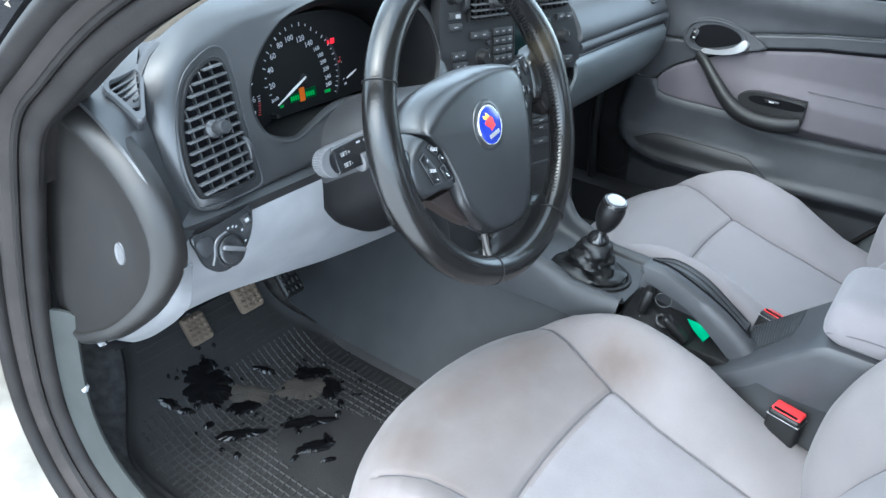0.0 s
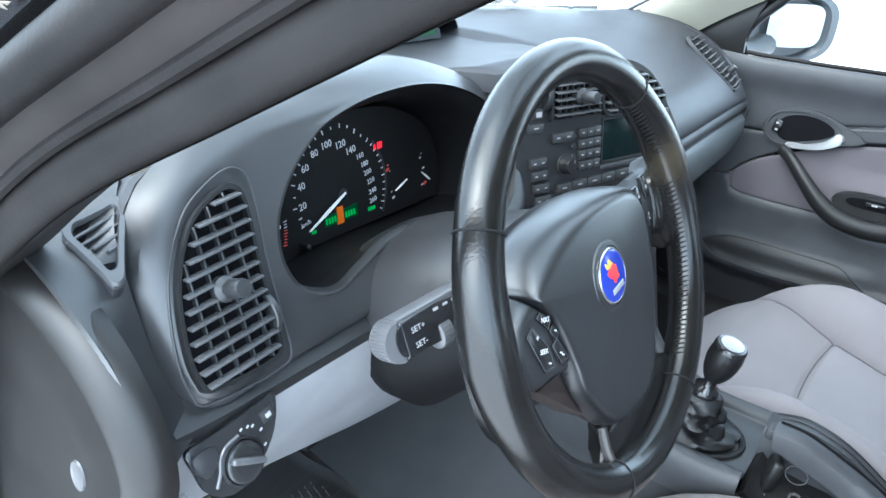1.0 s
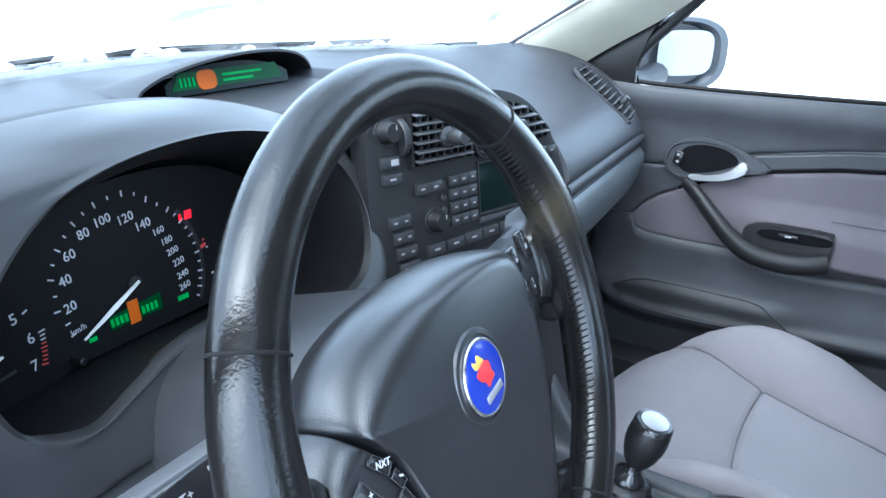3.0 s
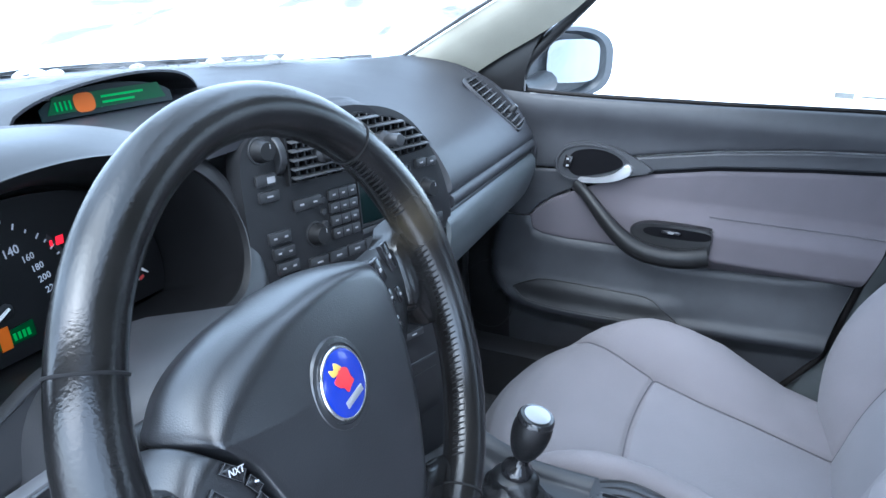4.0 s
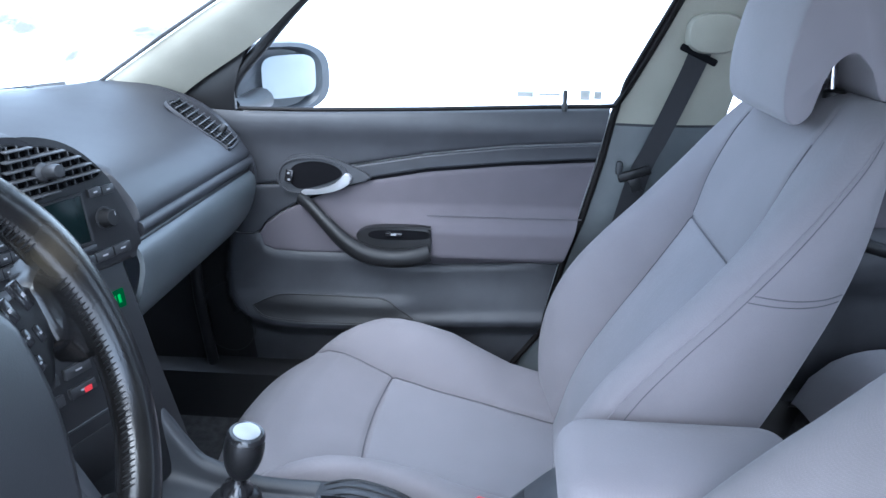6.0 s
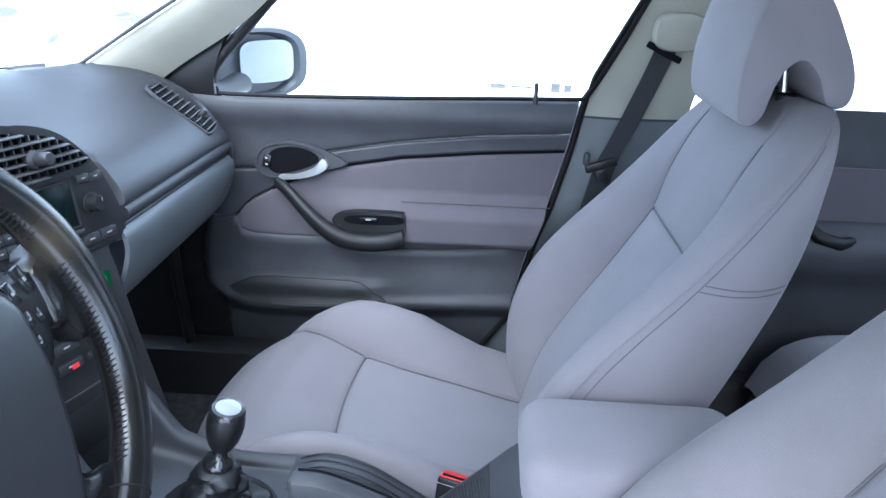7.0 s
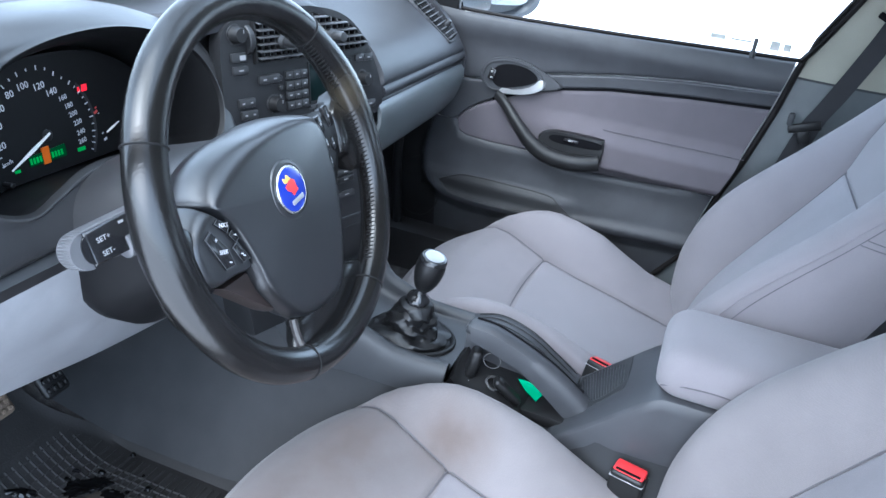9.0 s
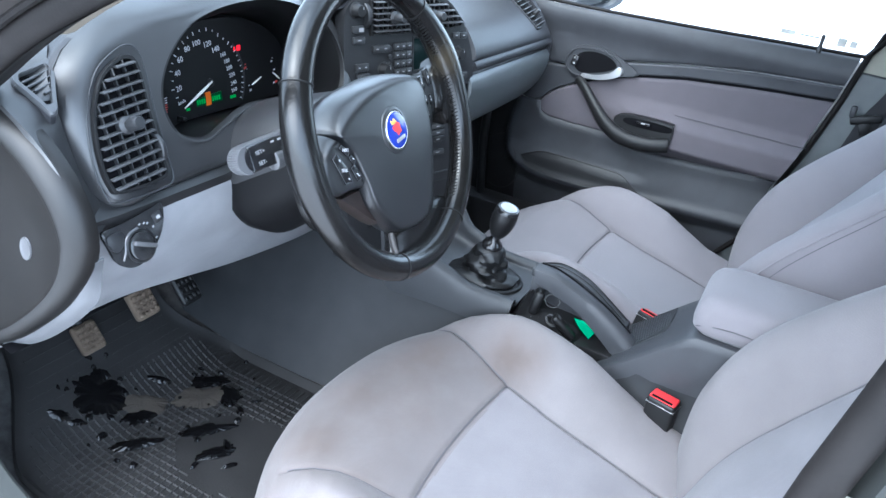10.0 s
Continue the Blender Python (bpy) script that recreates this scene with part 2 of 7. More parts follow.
def sheet(rows, closed=False, thick=0.0, wrap=False):
    """A grid of faces over rows of points. closed: rows are rings. thick: solid, made by pushing a copy along the normals."""
    bm = bmesh.new()
    R = [[bm.verts.new(p) for p in row] for row in rows]
    m = len(R[0])
    for i in range(len(R) if wrap else len(R) - 1):
        a, b = R[i], R[(i + 1) % len(R)]
        for j in range(m if closed else m - 1):
            q = (a[j], a[(j + 1) % m], b[(j + 1) % m], b[j])
            try:
                bm.faces.new(q)
            except ValueError:
                pass
    if thick:
        bmesh.ops.recalc_face_normals(bm, faces=bm.faces)
        bmesh.ops.solidify(bm, geom=bm.faces[:], thickness=thick)
    return bm


def caps(bm, rows, first=True, last=True):
    bm.verts.ensure_lookup_table()
    m = len(rows[0])
    n = len(rows)
    if first:
        bm.faces.new([bm.verts[j] for j in range(m)][::-1])
    if last:
        bm.faces.new([bm.verts[(n - 1) * m + j] for j in range(m)])
    return bm


def merge(*bms):
    out = bmesh.new()
    for b in bms:
        me = bpy.data.meshes.new("tmp")
        b.to_mesh(me)
        b.free()
        out.from_mesh(me)
        bpy.data.meshes.remove(me)
    return out


def rbox(size, m=Matrix.Identity(4), bevel=0.003, seg=2):
    bm = bmesh.new()
    bmesh.ops.create_cube(bm, size=1, matrix=Matrix.Diagonal((*size, 1)))
    if bevel:
        bmesh.ops.bevel(bm, geom=bm.edges[:], offset=min(bevel, 0.49 * min(size)), segments=seg, affect="EDGES", profile=0.5)
    bm.transform(m)
    return bm


def prism(outline, depth, m=Matrix.Identity(4), bevel=0.0, seg=2, both=False):
    """An outline in the local xy plane, pushed out along local z from 0 to depth; its far rim (or both) rounded."""
    bm = bmesh.new()
    lo = [bm.verts.new((x, y, 0)) for x, y in outline]
    hi = [bm.verts.new((x, y, depth)) for x, y in outline]
    bm.faces.new(lo[::-1])
    bm.faces.new(hi)
    n = len(lo)
    for i in range(n):
        bm.faces.new((lo[i], lo[(i + 1) % n], hi[(i + 1) % n], hi[i]))
    if bevel:
        bm.edges.ensure_lookup_table()
        rim = [e for e in bm.edges if all(abs(v.co.z - depth) < 1e-7 for v in e.verts) or (both and all(abs(v.co.z) < 1e-7 for v in e.verts))]
        bmesh.ops.bevel(bm, geom=rim, offset=bevel, segments=seg, affect="EDGES", profile=0.5)
    bm.transform(m)
    return bm


def ringplate(outer, inner, depth, m=Matrix.Identity(4)):
    """A frame between two outlines of equal count, from local z 0 to depth, with softened rims."""
    n = len(outer)
    rows = []
    def mid(f):
        return [(o[0] * (1 - f) + i[0] * f, o[1] * (1 - f) + i[1] * f) for o, i in zip(outer, inner)]
    for f, z in ((0, 0), (0, depth * 0.7), (0.15, depth), (0.85, depth), (1, depth * 0.7), (1, 0)):
        rows.append([m @ V(x, y, z) for x, y in mid(f)])
    return sheet(rows, closed=True)


def oval(a, b, n=32, p=2.0, cx=0, cy=0, turn=0.0):
    out = []
    for i in range(n):
        t = 2 * math.pi * i / n
        c, s = math.cos(t), math.sin(t)
        x, y = a * math.copysign(abs(c) ** (2 / p), c), b * math.copysign(abs(s) ** (2 / p), s)
        out.append((cx + x * math.cos(turn) - y * math.sin(turn), cy + x * math.sin(turn) + y * math.cos(turn)))
    return out


def tube(path, radius, n=10, closed=False, ends=True, flat=1.0, up=(0, 0, 1)):
    """A round (or flattened) bar along a path; radius one number or one for each point."""
    P = [Vector(p) for p in path]
    k = len(P)
    rad = radius if isinstance(radius, (list, tuple)) else [radius] * k
    rows = []
    prev = None
    for i, p in enumerate(P):
        a = P[(i - 1) % k] if (closed or i > 0) else P[i]
        b = P[(i + 1) % k] if (closed or i < k - 1) else P[i]
        d = (b - a).normalized()
        if prev is None:
            u = Vector(up)
            if abs(u.dot(d)) > 0.95:
                u = Vector((1, 0, 0))
            s = d.cross(u).normalized()
        else:
            s = (prev - d * prev.dot(d)).normalized()
        prev = s
        w = s.cross(d).normalized()
        rows.append([p + (s * math.cos(2 * math.pi * j / n) + w * math.sin(2 * math.pi * j / n) * flat) * rad[i] for j in range(n)])
    bm = sheet(rows, closed=True, wrap=closed)
    if ends and not closed:
        caps(bm, rows)
    return bm


def lathe(profile, n=24, m=Matrix.Identity(4), close=True):
    """A turned body: profile of (radius, z) from the bottom up, about local z."""
    rows = [[m @ V(r * math.cos(2 * math.pi * j / n), r * math.sin(2 * math.pi * j / n), z) for j in range(n)] for r, z in profile]
    bm = sheet(rows, closed=True)
    if close:
        caps(bm, rows)
    return bm


def axes_at(origin, right, up, out):
    """A pose whose local x, y, z are right, up and out."""
    r, u, o = Vector(right).normalized(), Vector(up).normalized(), Vector(out).normalized()
    m = Matrix((r, u, o)).transposed().to_4x4()
    m.translation = Vector(origin)
    return m


def words(text, size, m, mat, parent, name="lettering", depth=0.0003, align="CENTER"):
    """Flat raised lettering in the built-in font, turned into a mesh."""
    cu = bpy.data.curves.new(name, "FONT")
    cu.body, cu.size, cu.extrude, cu.align_x, cu.align_y = text, size, depth, align, "CENTER"
    cu.resolution_u = 2
    tmp = bpy.data.objects.new("tmp", cu)
    me = bpy.data.meshes.new_from_object(tmp)
    bpy.data.objects.remove(tmp)
    bm = bmesh.new()
    bm.from_mesh(me)
    bpy.data.meshes.remove(me)
    bm.transform(m)
    return part(name, bm, mat, parent)


def smooth(a, b, x):
    t = max(0.0, min(1.0, (x - a) / (b - a)))
    return t * t * (3 - 2 * t)


M_PAD = material("pad_plastic", (0.0105, 0.0108, 0.0122), 0.31, bump=0.3, grain=1000, spec=0.85)
M_WORNTRIM = material("worn_spoke_trim", (0.026, 0.0225, 0.0215), 0.45, metal=0.0, spread=0.4, bump=0.2)
M_HOOD = material("hood_plastic", (0.0200, 0.0202, 0.0215), 0.35, bump=0.25, grain=1400, spec=0.70)
M_CAP = material("end_cap_plastic", (0.0068, 0.0062, 0.0059), 0.42, bump=0.2, grain=1300, spec=0.40)
M_GAITER = material("soft_black_leather", (0.0060, 0.0060, 0.0065), 0.40, bump=0.6, grain=260, spec=0.45)
M_SIDE = material("console_side_plastic", (0.0235, 0.0245, 0.0265), 0.62, bump=0.3, grain=1200, spec=0.22)
M_SLAT = material("vent_slat_plastic", (0.055, 0.056, 0.059), 0.42, bump=0.1, spec=0.5)
M_CLAY = material("caked_clay", (0.125, 0.094, 0.068), 0.95, bump=1.0, grain=260, spread=0.4)
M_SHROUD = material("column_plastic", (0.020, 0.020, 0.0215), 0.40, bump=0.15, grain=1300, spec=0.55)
M_STALK = material("grey_stalk_plastic", (0.078, 0.078, 0.082), 0.28, bump=0.05, spec=0.5)
M_COINMAT = material("coin_mat_rubber", (0.022, 0.023, 0.025), 0.6, bump=0.2, spec=0.3)
M_SHROUD_LOW = material("lower_shroud_plastic", (0.0045, 0.0045, 0.005), 0.5, bump=0.1, spec=0.12)
M_KNOB = material("satin_knob_plastic", (0.11, 0.11, 0.115), 0.24, metal=0.35, bump=0.05)
M_DIALBOARD = material("dial_board_black", (0.0078, 0.0078, 0.0083), 0.5, spread=0.1, bump=0.05, spec=0.15)
# cream trim of the left pillar, its shade mixed into a darker colour
M_CREAM_SHADE = material("shaded_cream_trim", (0.175, 0.152, 0.120), 0.75, bump=0.25, spread=0.08)
M_SWITCH = material("switch_gloss_plastic", (0.016, 0.0163, 0.0175), 0.22, bump=0.05, spec=0.7)
M_DIALPRINT = material("dial_print", (0.55, 0.55, 0.57), 0.6, spread=0.05)
M_NEEDLE = material("needle_paint", (0.85, 0.84, 0.80), 0.5, spread=0.03)
# ---- setting: ground and body shell ----
ground_rows = [[V(x, y, 0) for x in (-300, -60, -12, -3, 0, 3, 12, 60, 300)] for y in (-300, -60, -12, -3, 0, 3, 12, 60, 300)]
solo("ground", sheet(ground_rows), M_SNOW, "snow-covered open ground round the car", "ground", kind="structure")


def floor_z(x, y):
    tunnel = 0.13 * (1 - smooth(0.115, 0.20, abs(x)))
    toe = 0.30 * smooth(0.36, 0.82, y) * 1.2
    sill = 0.07 * smooth(0.62, 0.70, abs(x))
    hump = 0.10 * (1 - smooth(-0.98, -0.86, y)) if y < -0.86 else 0
    return 0.285 + max(tunnel, hump) + toe + sill


floor_rows = [[V(x, y, floor_z(x, y)) for x in np.linspace(-0.70, 0.70, 57)] for y in np.linspace(-1.75, 0.86, 80)]
solo("floor", sheet(floor_rows, thick=0.0), M_CARPET, "grey carpeted car floor with a centre tunnel", "floor", kind="structure")


def wall_prism(name, outline_yz, x0, x1, mat, label, category):
    m = Matrix(((0, 0, 1, x0), (1, 0, 0, 0), (0, 1, 0, 0), (0, 0, 0, 1)))
    return solo(name, prism(outline_yz, x1 - x0, m, 0.004), mat, label, category, kind="structure")


# firewall, roof and rear close the cabin
solo("wall_front", rbox((1.46, 0.03, 0.62), pose(0, 0.90, 0.62), 0.005), M_DEEP, "dark bulkhead behind the dashboard", "bulkhead", kind="structure")


def roof_z(x, y):
    return 1.40 - 0.10 * (x / 0.6) ** 2 - 0.16 * ((y + 0.75) / 0.8) ** 2 * (0.6 if y > -0.75 else 0.8)


roof_rows = [[V(x, y, roof_z(x, y)) for x in np.linspace(-0.60, 0.60, 17)] for y in np.linspace(-1.55, -0.12, 17)]
solo("ceiling", sheet(roof_rows, thick=0.03), M_CREAM, "cream headlining under the car roof", "ceiling", kind="structure")


def side_shell(s, name):
    """Painted rear body side with its pillars: s is -1 for the driver's side, 1 for the other."""
    x0 = 0.735
    low = [(-0.52, 0.28), (-0.52, 0.93), (-1.75, 0.96), (-1.75, 0.28)]
    bm = merge(prism(low, 0.03, Matrix(((0, 0, s, s * x0), (1, 0, 0, 0), (0, 1, 0, 0), (0, 0, 0, 1))), 0.004),
               sheet([spline([(s * (x0 + 0.015), y, 0.95), (s * (x0 - 0.03), y - 0.04, 1.12), (s * 0.60, y - 0.09, 1.34)], 8) for y in (-1.30, -1.55)], thick=0.02),
               sheet([[(s * 0.60, y, 1.30 + 0.03 * math.sin(y)), (s * 0.625, y, 1.33), (s * 0.60, y, 1.37)] for y in np.linspace(-1.6, -0.12, 9)], thick=0.02))
    return solo(name, bm, M_PAINT, "silver car body side behind the front doors", "body side", kind="structure")


side_shell(-1, "wall_left")
side_shell(1, "wall_right")
solo("wall_rear", rbox((1.4, 0.03, 0.75), pose(0, -1.76, 0.62), 0.005), M_FASCIA, "dark panel behind the rear bench", "rear panel", kind="structure")

# lines of the front pillars in (y, z); the two sides mirror each other
APILLAR = [(-0.50, 0.325), (0.05, 0.33), (0.22, 0.343), (0.305, 0.370), (0.36, 0.405), (0.392, 0.456), (0.404, 0.52), (0.394, 0.619), (0.371, 0.714), (0.336, 0.82), (0.295, 0.915), (0.235, 0.968), (0.144, 1.036), (0.031, 1.099), (-0.10, 1.170), (-0.25, 1.245), (-0.42, 1.295), (-0.62, 1.31)]


def pillar_path(x, off, n=85, lean=0.12):
    """Along the door opening's front edge, pushed outward by off in its own plane; leans inward above the sill line."""
    P = spline(APILLAR, n)
    out = []
    for i, (y, z) in enumerate(P):
        a, b = P[max(0, i - 1)], P[min(n - 1, i + 1)]
        d = Vector((b[0] - a[0], b[1] - a[1])).normalized()
        out.append(V(x * (1 - lean * max(0, z - 0.95)), y + d.y * off, z - d.x * off))
    return out


def front_pillar(s, name):
    t = thing(name, (s * 0.73, 0.45, 0.28), "dark front pillar of the door opening with black rubber seals" if s < 0 else "cream-trimmed front pillar beside the windscreen", "car pillar", kind="structure")
    if s > 0:
        rows = [[V(x, y, z) for y, z in spline([(0.40 + d, 0.86), (0.345 + d, 0.91), (0.285 + d, 0.955), (0.205 + d, 1.035), (0.135 + d, 1.10), (0.06 + d, 1.165), (-0.06 + d, 1.235), (-0.26 + d, 1.30)], 30)] for x, d in ((0.705, 0.0), (0.735, 0.01), (0.745, 0.05), (0.72, 0.10))]
        part("flange", sheet(rows, thick=0.004), M_BLACK, t, "black painted outer pillar")
        return t
    part("inner_seal", tube(pillar_path(s * 0.722, 0.0125), 0.0125, 12, flat=1.15), M_RUBBER, t, "black rubber bulb seal")
    part("seal_lip", tube(pillar_path(s * 0.735, 0.0245), 0.0045, 8), M_RUBBER, t)
    rows = [pillar_path(s * x, o, lean=l) for x, o, l in ((0.724, 0.02, .12), (0.745, 0.030, .12), (0.752, 0.045, .12), (0.752, 0.056, .12), (0.735, 0.066, .12))]
    part("flange", sheet(rows), material("pillar_paint", (0.020, 0.0168, 0.0156), 0.55, spread=0.3, bump=0.08, spec=0.15), t, "dusty dark painted flange")
    part("outer_seal", tube(pillar_path(s * 0.752, 0.050), 0.012, 10), M_RUBBER, t)
    rows = [pillar_path(s * x, o) for x, o in ((0.735, 0.062), (0.752, 0.070), (0.756, 0.085), (0.742, 0.096), (0.71, 0.10))]
    part("screen_gasket", sheet([r[51:] for r in rows]), M_GLOSS, t, "black windscreen edge strip with dry debris")
    return t


pl = front_pillar(-1, "front_pillar_left")
rows = [pillar_path(-x, o) for x, o in ((0.724, -0.0025), (0.714, 0.003), (0.700, 0.0055), (0.684, 0.0085), (0.679, 0.013), (0.680, 0.02))]
part("seal_flap", sheet([r[46:] for r in rows]), M_RUBBER, pl, "black rubber flap of the seal")
rows = [pillar_path(-x, o) for x, o in ((0.682, 0.0125), (0.670, 0.0112), (0.660, 0.0125), (0.656, 0.020), (0.660, 0.05), (0.69, 0.085))]
part("pillar_trim", sheet([r[58:] for r in rows]), M_CREAM_SHADE, pl, "cream fabric trim, coloured darker for its shade")
# dry leaves and dirt caught in the gasket
rng = random.Random(5)
gp = pillar_path(-0.757, 0.083)
bmd = bmesh.new()
for _ in range(110):
    p = gp[rng.choice([57, 58, 58, 59, 61, 62, 62, 63, 64])] + V(-0.002, rng.uniform(-0.012, 0.012), rng.uniform(-0.012, 0.012))
    c = [p + V(rng.uniform(-0.002, 0.002), rng.uniform(-0.0045, 0.0045), rng.uniform(-0.003, 0.003)) for _ in range(4)]
    vs = [bmd.verts.new(q) for q in c]
    for tri in ((0, 1, 2), (0, 1, 3), (1, 2, 3), (0, 2, 3)):
        bmd.faces.new([vs[k] for k in tri])
solo("dry_debris", bmd, material("dry_debris", (0.17, 0.15, 0.12), 0.9), "dry leaf crumbs caught along the pillar gasket", "debris", kind="stuff")

pr = front_pillar(1, "front_pillar_right")
lo_e = spline([(0.690, 0.36, 0.92), (0.690, 0.305, 0.965), (0.690, 0.25, 1.003), (0.688, 0.18, 1.046), (0.684, 0.123, 1.086), (0.676, 0.057, 1.142), (0.65, -0.06, 1.22), (0.62, -0.24, 1.29)], 30)
hi_e = spline([(0.650, 0.53, 0.938), (0.648, 0.455, 0.978), (0.650, 0.342, 1.050), (0.646, 0.225, 1.121), (0.638, 0.098, 1.192), (0.62, -0.022, 1.246), (0.59, -0.20, 1.312)], 30)
rows = [[V(*(np.array(a) * (1 - q) + np.array(b) * q)) + V(-0.022, 0.004, 0.012) * math.sin(math.pi * q) for a, b in zip(lo_e, hi_e)] for q in np.linspace(0, 1, 10)]
part("pillar_trim", sheet(rows, thick=-0.012), M_CREAM, pr, "smooth cream trim")
part("screen_edge", tube([V(*p) + V(-0.004, 0.004, 0.004) for p in hi_e], 0.0035, 8), M_SLAT, pr, "grey screen edge strip")

# hinge pillar, sill and outer panels beside the driver's footwell
hp = thing("hinge_pillar", (-0.74, 0.46, 0.28), "pale painted hinge pillar and sill below the door opening", "car body", kind="structure")
rows = [pillar_path(-x, o)[:49] for x, o in ((0.752, 0.055), (0.775, 0.062), (0.80, 0.075), (0.82, 0.10), (0.825, 0.16))]
part("outer_panel", sheet(rows), stained(stained(material("pale_dirty_paint", (0.30, 0.275, 0.235), 0.45, spread=0.3, scale=12, bump=0.1), (0.35, 0.33, 0.30), (-0.05, 0.0, 0.30), 0.2, 1.0), (0.3, 0.28, 0.26), (-0.05, -0.06, 0.12), 0.12, 1.0), hp, "pale dusty paint")
rows = [pillar_path(-x, o)[5:38] for x, o in ((0.722, 0.002), (0.716, -0.003), (0.710, -0.010), (0.705, -0.018), (0.701, -0.028))]
part("kick_trim", sheet(rows, thick=0.004), material("kick_plastic", (0.026, 0.028, 0.027), 0.65, bump=0.2, grain=1300, spec=0.15), hp, "grey-green kick panel")
part("connector", rbox((0.006, 0.009, 0.011), pose(-0.6995, 0.380, 0.530, 10, 20, 0), 0.001), M_SILVER, hp, "small white plug")

# driver's side centre pillar
bp = thing("centre_pillar_left", (-0.72, -0.62, 0.28), "dark centre pillar with seal behind the driver's seat", "car pillar", kind="structure")
cp = [V(-0.735, -0.50 - 0.02 * k - 0.14 * max(0, k - 0.62), 0.28 + k * 1.0) for k in np.linspace(0, 1, 24)]
part("pillar_seal", tube(cp, 0.013, 10), M_RUBBER, bp)
rows = [[p + V(dx, dy, 0) for dx, dy in ((0.02, -0.01), (0.012, -0.015), (-0.012, -0.02), (-0.02, -0.06), (-0.02, -0.14))] for p in cp]
part("pillar_panel", sheet(rows), bpy.data.materials["kick_plastic"], bp, "grey plastic-covered pillar")

# windscreen, cowl and wipers
def screen(x, k):
    """k 0 at the foot, 1 at the roof."""
    yb = 0.80 - 0.75 * x * x
    return V(x * (1 - 0.10 * k), yb * (1 - k) + (-0.10 - 0.06 * x * x) * k, 0.975 + 0.345 * k + 0.02 * math.sin(math.pi * k))


win = solo("window_1", sheet([[screen(x, k) for x in np.linspace(-0.69, 0.69, 25)] for k in np.linspace(0, 1, 12)]), M_SCREEN, "curved clear windscreen with wipers at its foot", "windscreen", kind="structure")
win.visible_shadow = False
cowl_rows = [[screen(x, 0.0) + V(0, dy, dz) for x in np.linspace(-0.69, 0.69, 25)] for dy, dz in ((-0.05, 0.0), (-0.02, 0.012), (0.03, 0.012), (0.10, 0.0), (0.16, -0.03))]
solo("windscreen_cowl", sheet(cowl_rows, thick=0.006), material("wet_cowl_plastic", (0.075, 0.080, 0.088), 0.4, spread=0.4, scale=30, bump=0.2), "wet grey plastic cowl at the windscreen foot", "cowl", kind="structure")
for k, (xa, xb) in enumerate(((-0.42, 0.12), (-0.02, 0.655))):
    w = thing("windscreen_wiper", screen(xa, 0.03) + V(0, 0.02, 0.01), "black wiper lying along the windscreen foot", "wiper", "windscreen wipers")
    path = [screen(x, 0.0) + V(0, 0.035, 0.005 + 0.008 * q + 0.002 * math.sin(7 * q)) for q, x in zip(np.linspace(0, 1, 14), np.linspace(xa, xb, 14))]
    part("blade", tube([p + V(0, 0, 0.004 * math.sin(9 * p.x)) for p in path], 0.0035, 6, flat=1.6), M_BLACK, w)
    part("arm", tube([p + V(0, 0.014, 0.007) for p in path[2:12]], 0.0045, 6), M_BLACK, w)
    part("pivot", lathe([(0.012, -0.01), (0.012, 0.004), (0.008, 0.008)], 14, Matrix.Translation(path[7] + V(0, 0.03, 0))), M_BLACK, w)
# wet leaves and ice crumbs lying along the screen foot
rng2 = random.Random(11)
bmc = bmesh.new()
for _ in range(110):
    x = rng2.uniform(-0.35, 0.62)
    p = screen(x, 0.0) + V(0, rng2.uniform(0.0, 0.05), 0.010 + 0.006 * rng2.random())
    c = [p + V(rng2.uniform(-0.012, 0.012), rng2.uniform(-0.008, 0.008), rng2.uniform(-0.002, 0.003)) for _ in range(4)]
    vs = [bmc.verts.new(q) for q in c]
    for tri in ((0, 1, 2), (0, 1, 3), (1, 2, 3), (0, 2, 3)):
        bmc.faces.new([vs[k_] for k_ in tri])
solo("cowl_debris", bmc, material("wet_crumbs", (0.07, 0.072, 0.075), 0.6, spread=0.5, scale=60), "dark wet crumbs along the windscreen foot", "debris", kind="stuff")
rng3 = random.Random(21)
lumps = []
for _ in range(46):
    x = rng3.uniform(-0.55, 0.60)
    c0 = screen(x, 0.0) + V(0, rng3.uniform(0.025, 0.11), 0.012)
    r0 = rng3.uniform(0.006, 0.020)
    ring_rows = []
    for f, h in ((1.0, 0.0), (0.92, 0.35), (0.65, 0.75), (0.25, 1.0)):
        ring_rows.append([c0 + V(r0 * 1.7 * f * math.cos(a) * (1 + 0.18 * math.sin(3 * a + x * 40)), r0 * f * math.sin(a) * (1 + 0.2 * math.sin(2 * a + x * 70)), r0 * 0.62 * h) for a in np.linspace(0, 2 * math.pi, 12, endpoint=False)])
    lumps.append(caps(sheet(ring_rows, closed=True), ring_rows))
solo("snow_crumbs", merge(*lumps), M_SNOW, "small lumps of melting snow along the cowl", "snow", kind="stuff")
# front bonnet beyond the screen
bon = [[V(x, y, 0.955 - 0.10 * ((y - 0.9) / 1.0) ** 1.5 - 0.10 * abs(x / 0.8) ** 3) for x in np.linspace(-0.80, 0.80, 17)] for y in np.linspace(0.92, 1.9, 12)]
solo("bonnet", sheet(bon, thick=0.01), material("icy_paint", (0.095, 0.108, 0.122), 0.35, spread=0.35, scale=7, bump=0.2, spec=0.3), "icy wet bonnet in front of the windscreen", "bonnet", kind="structure")

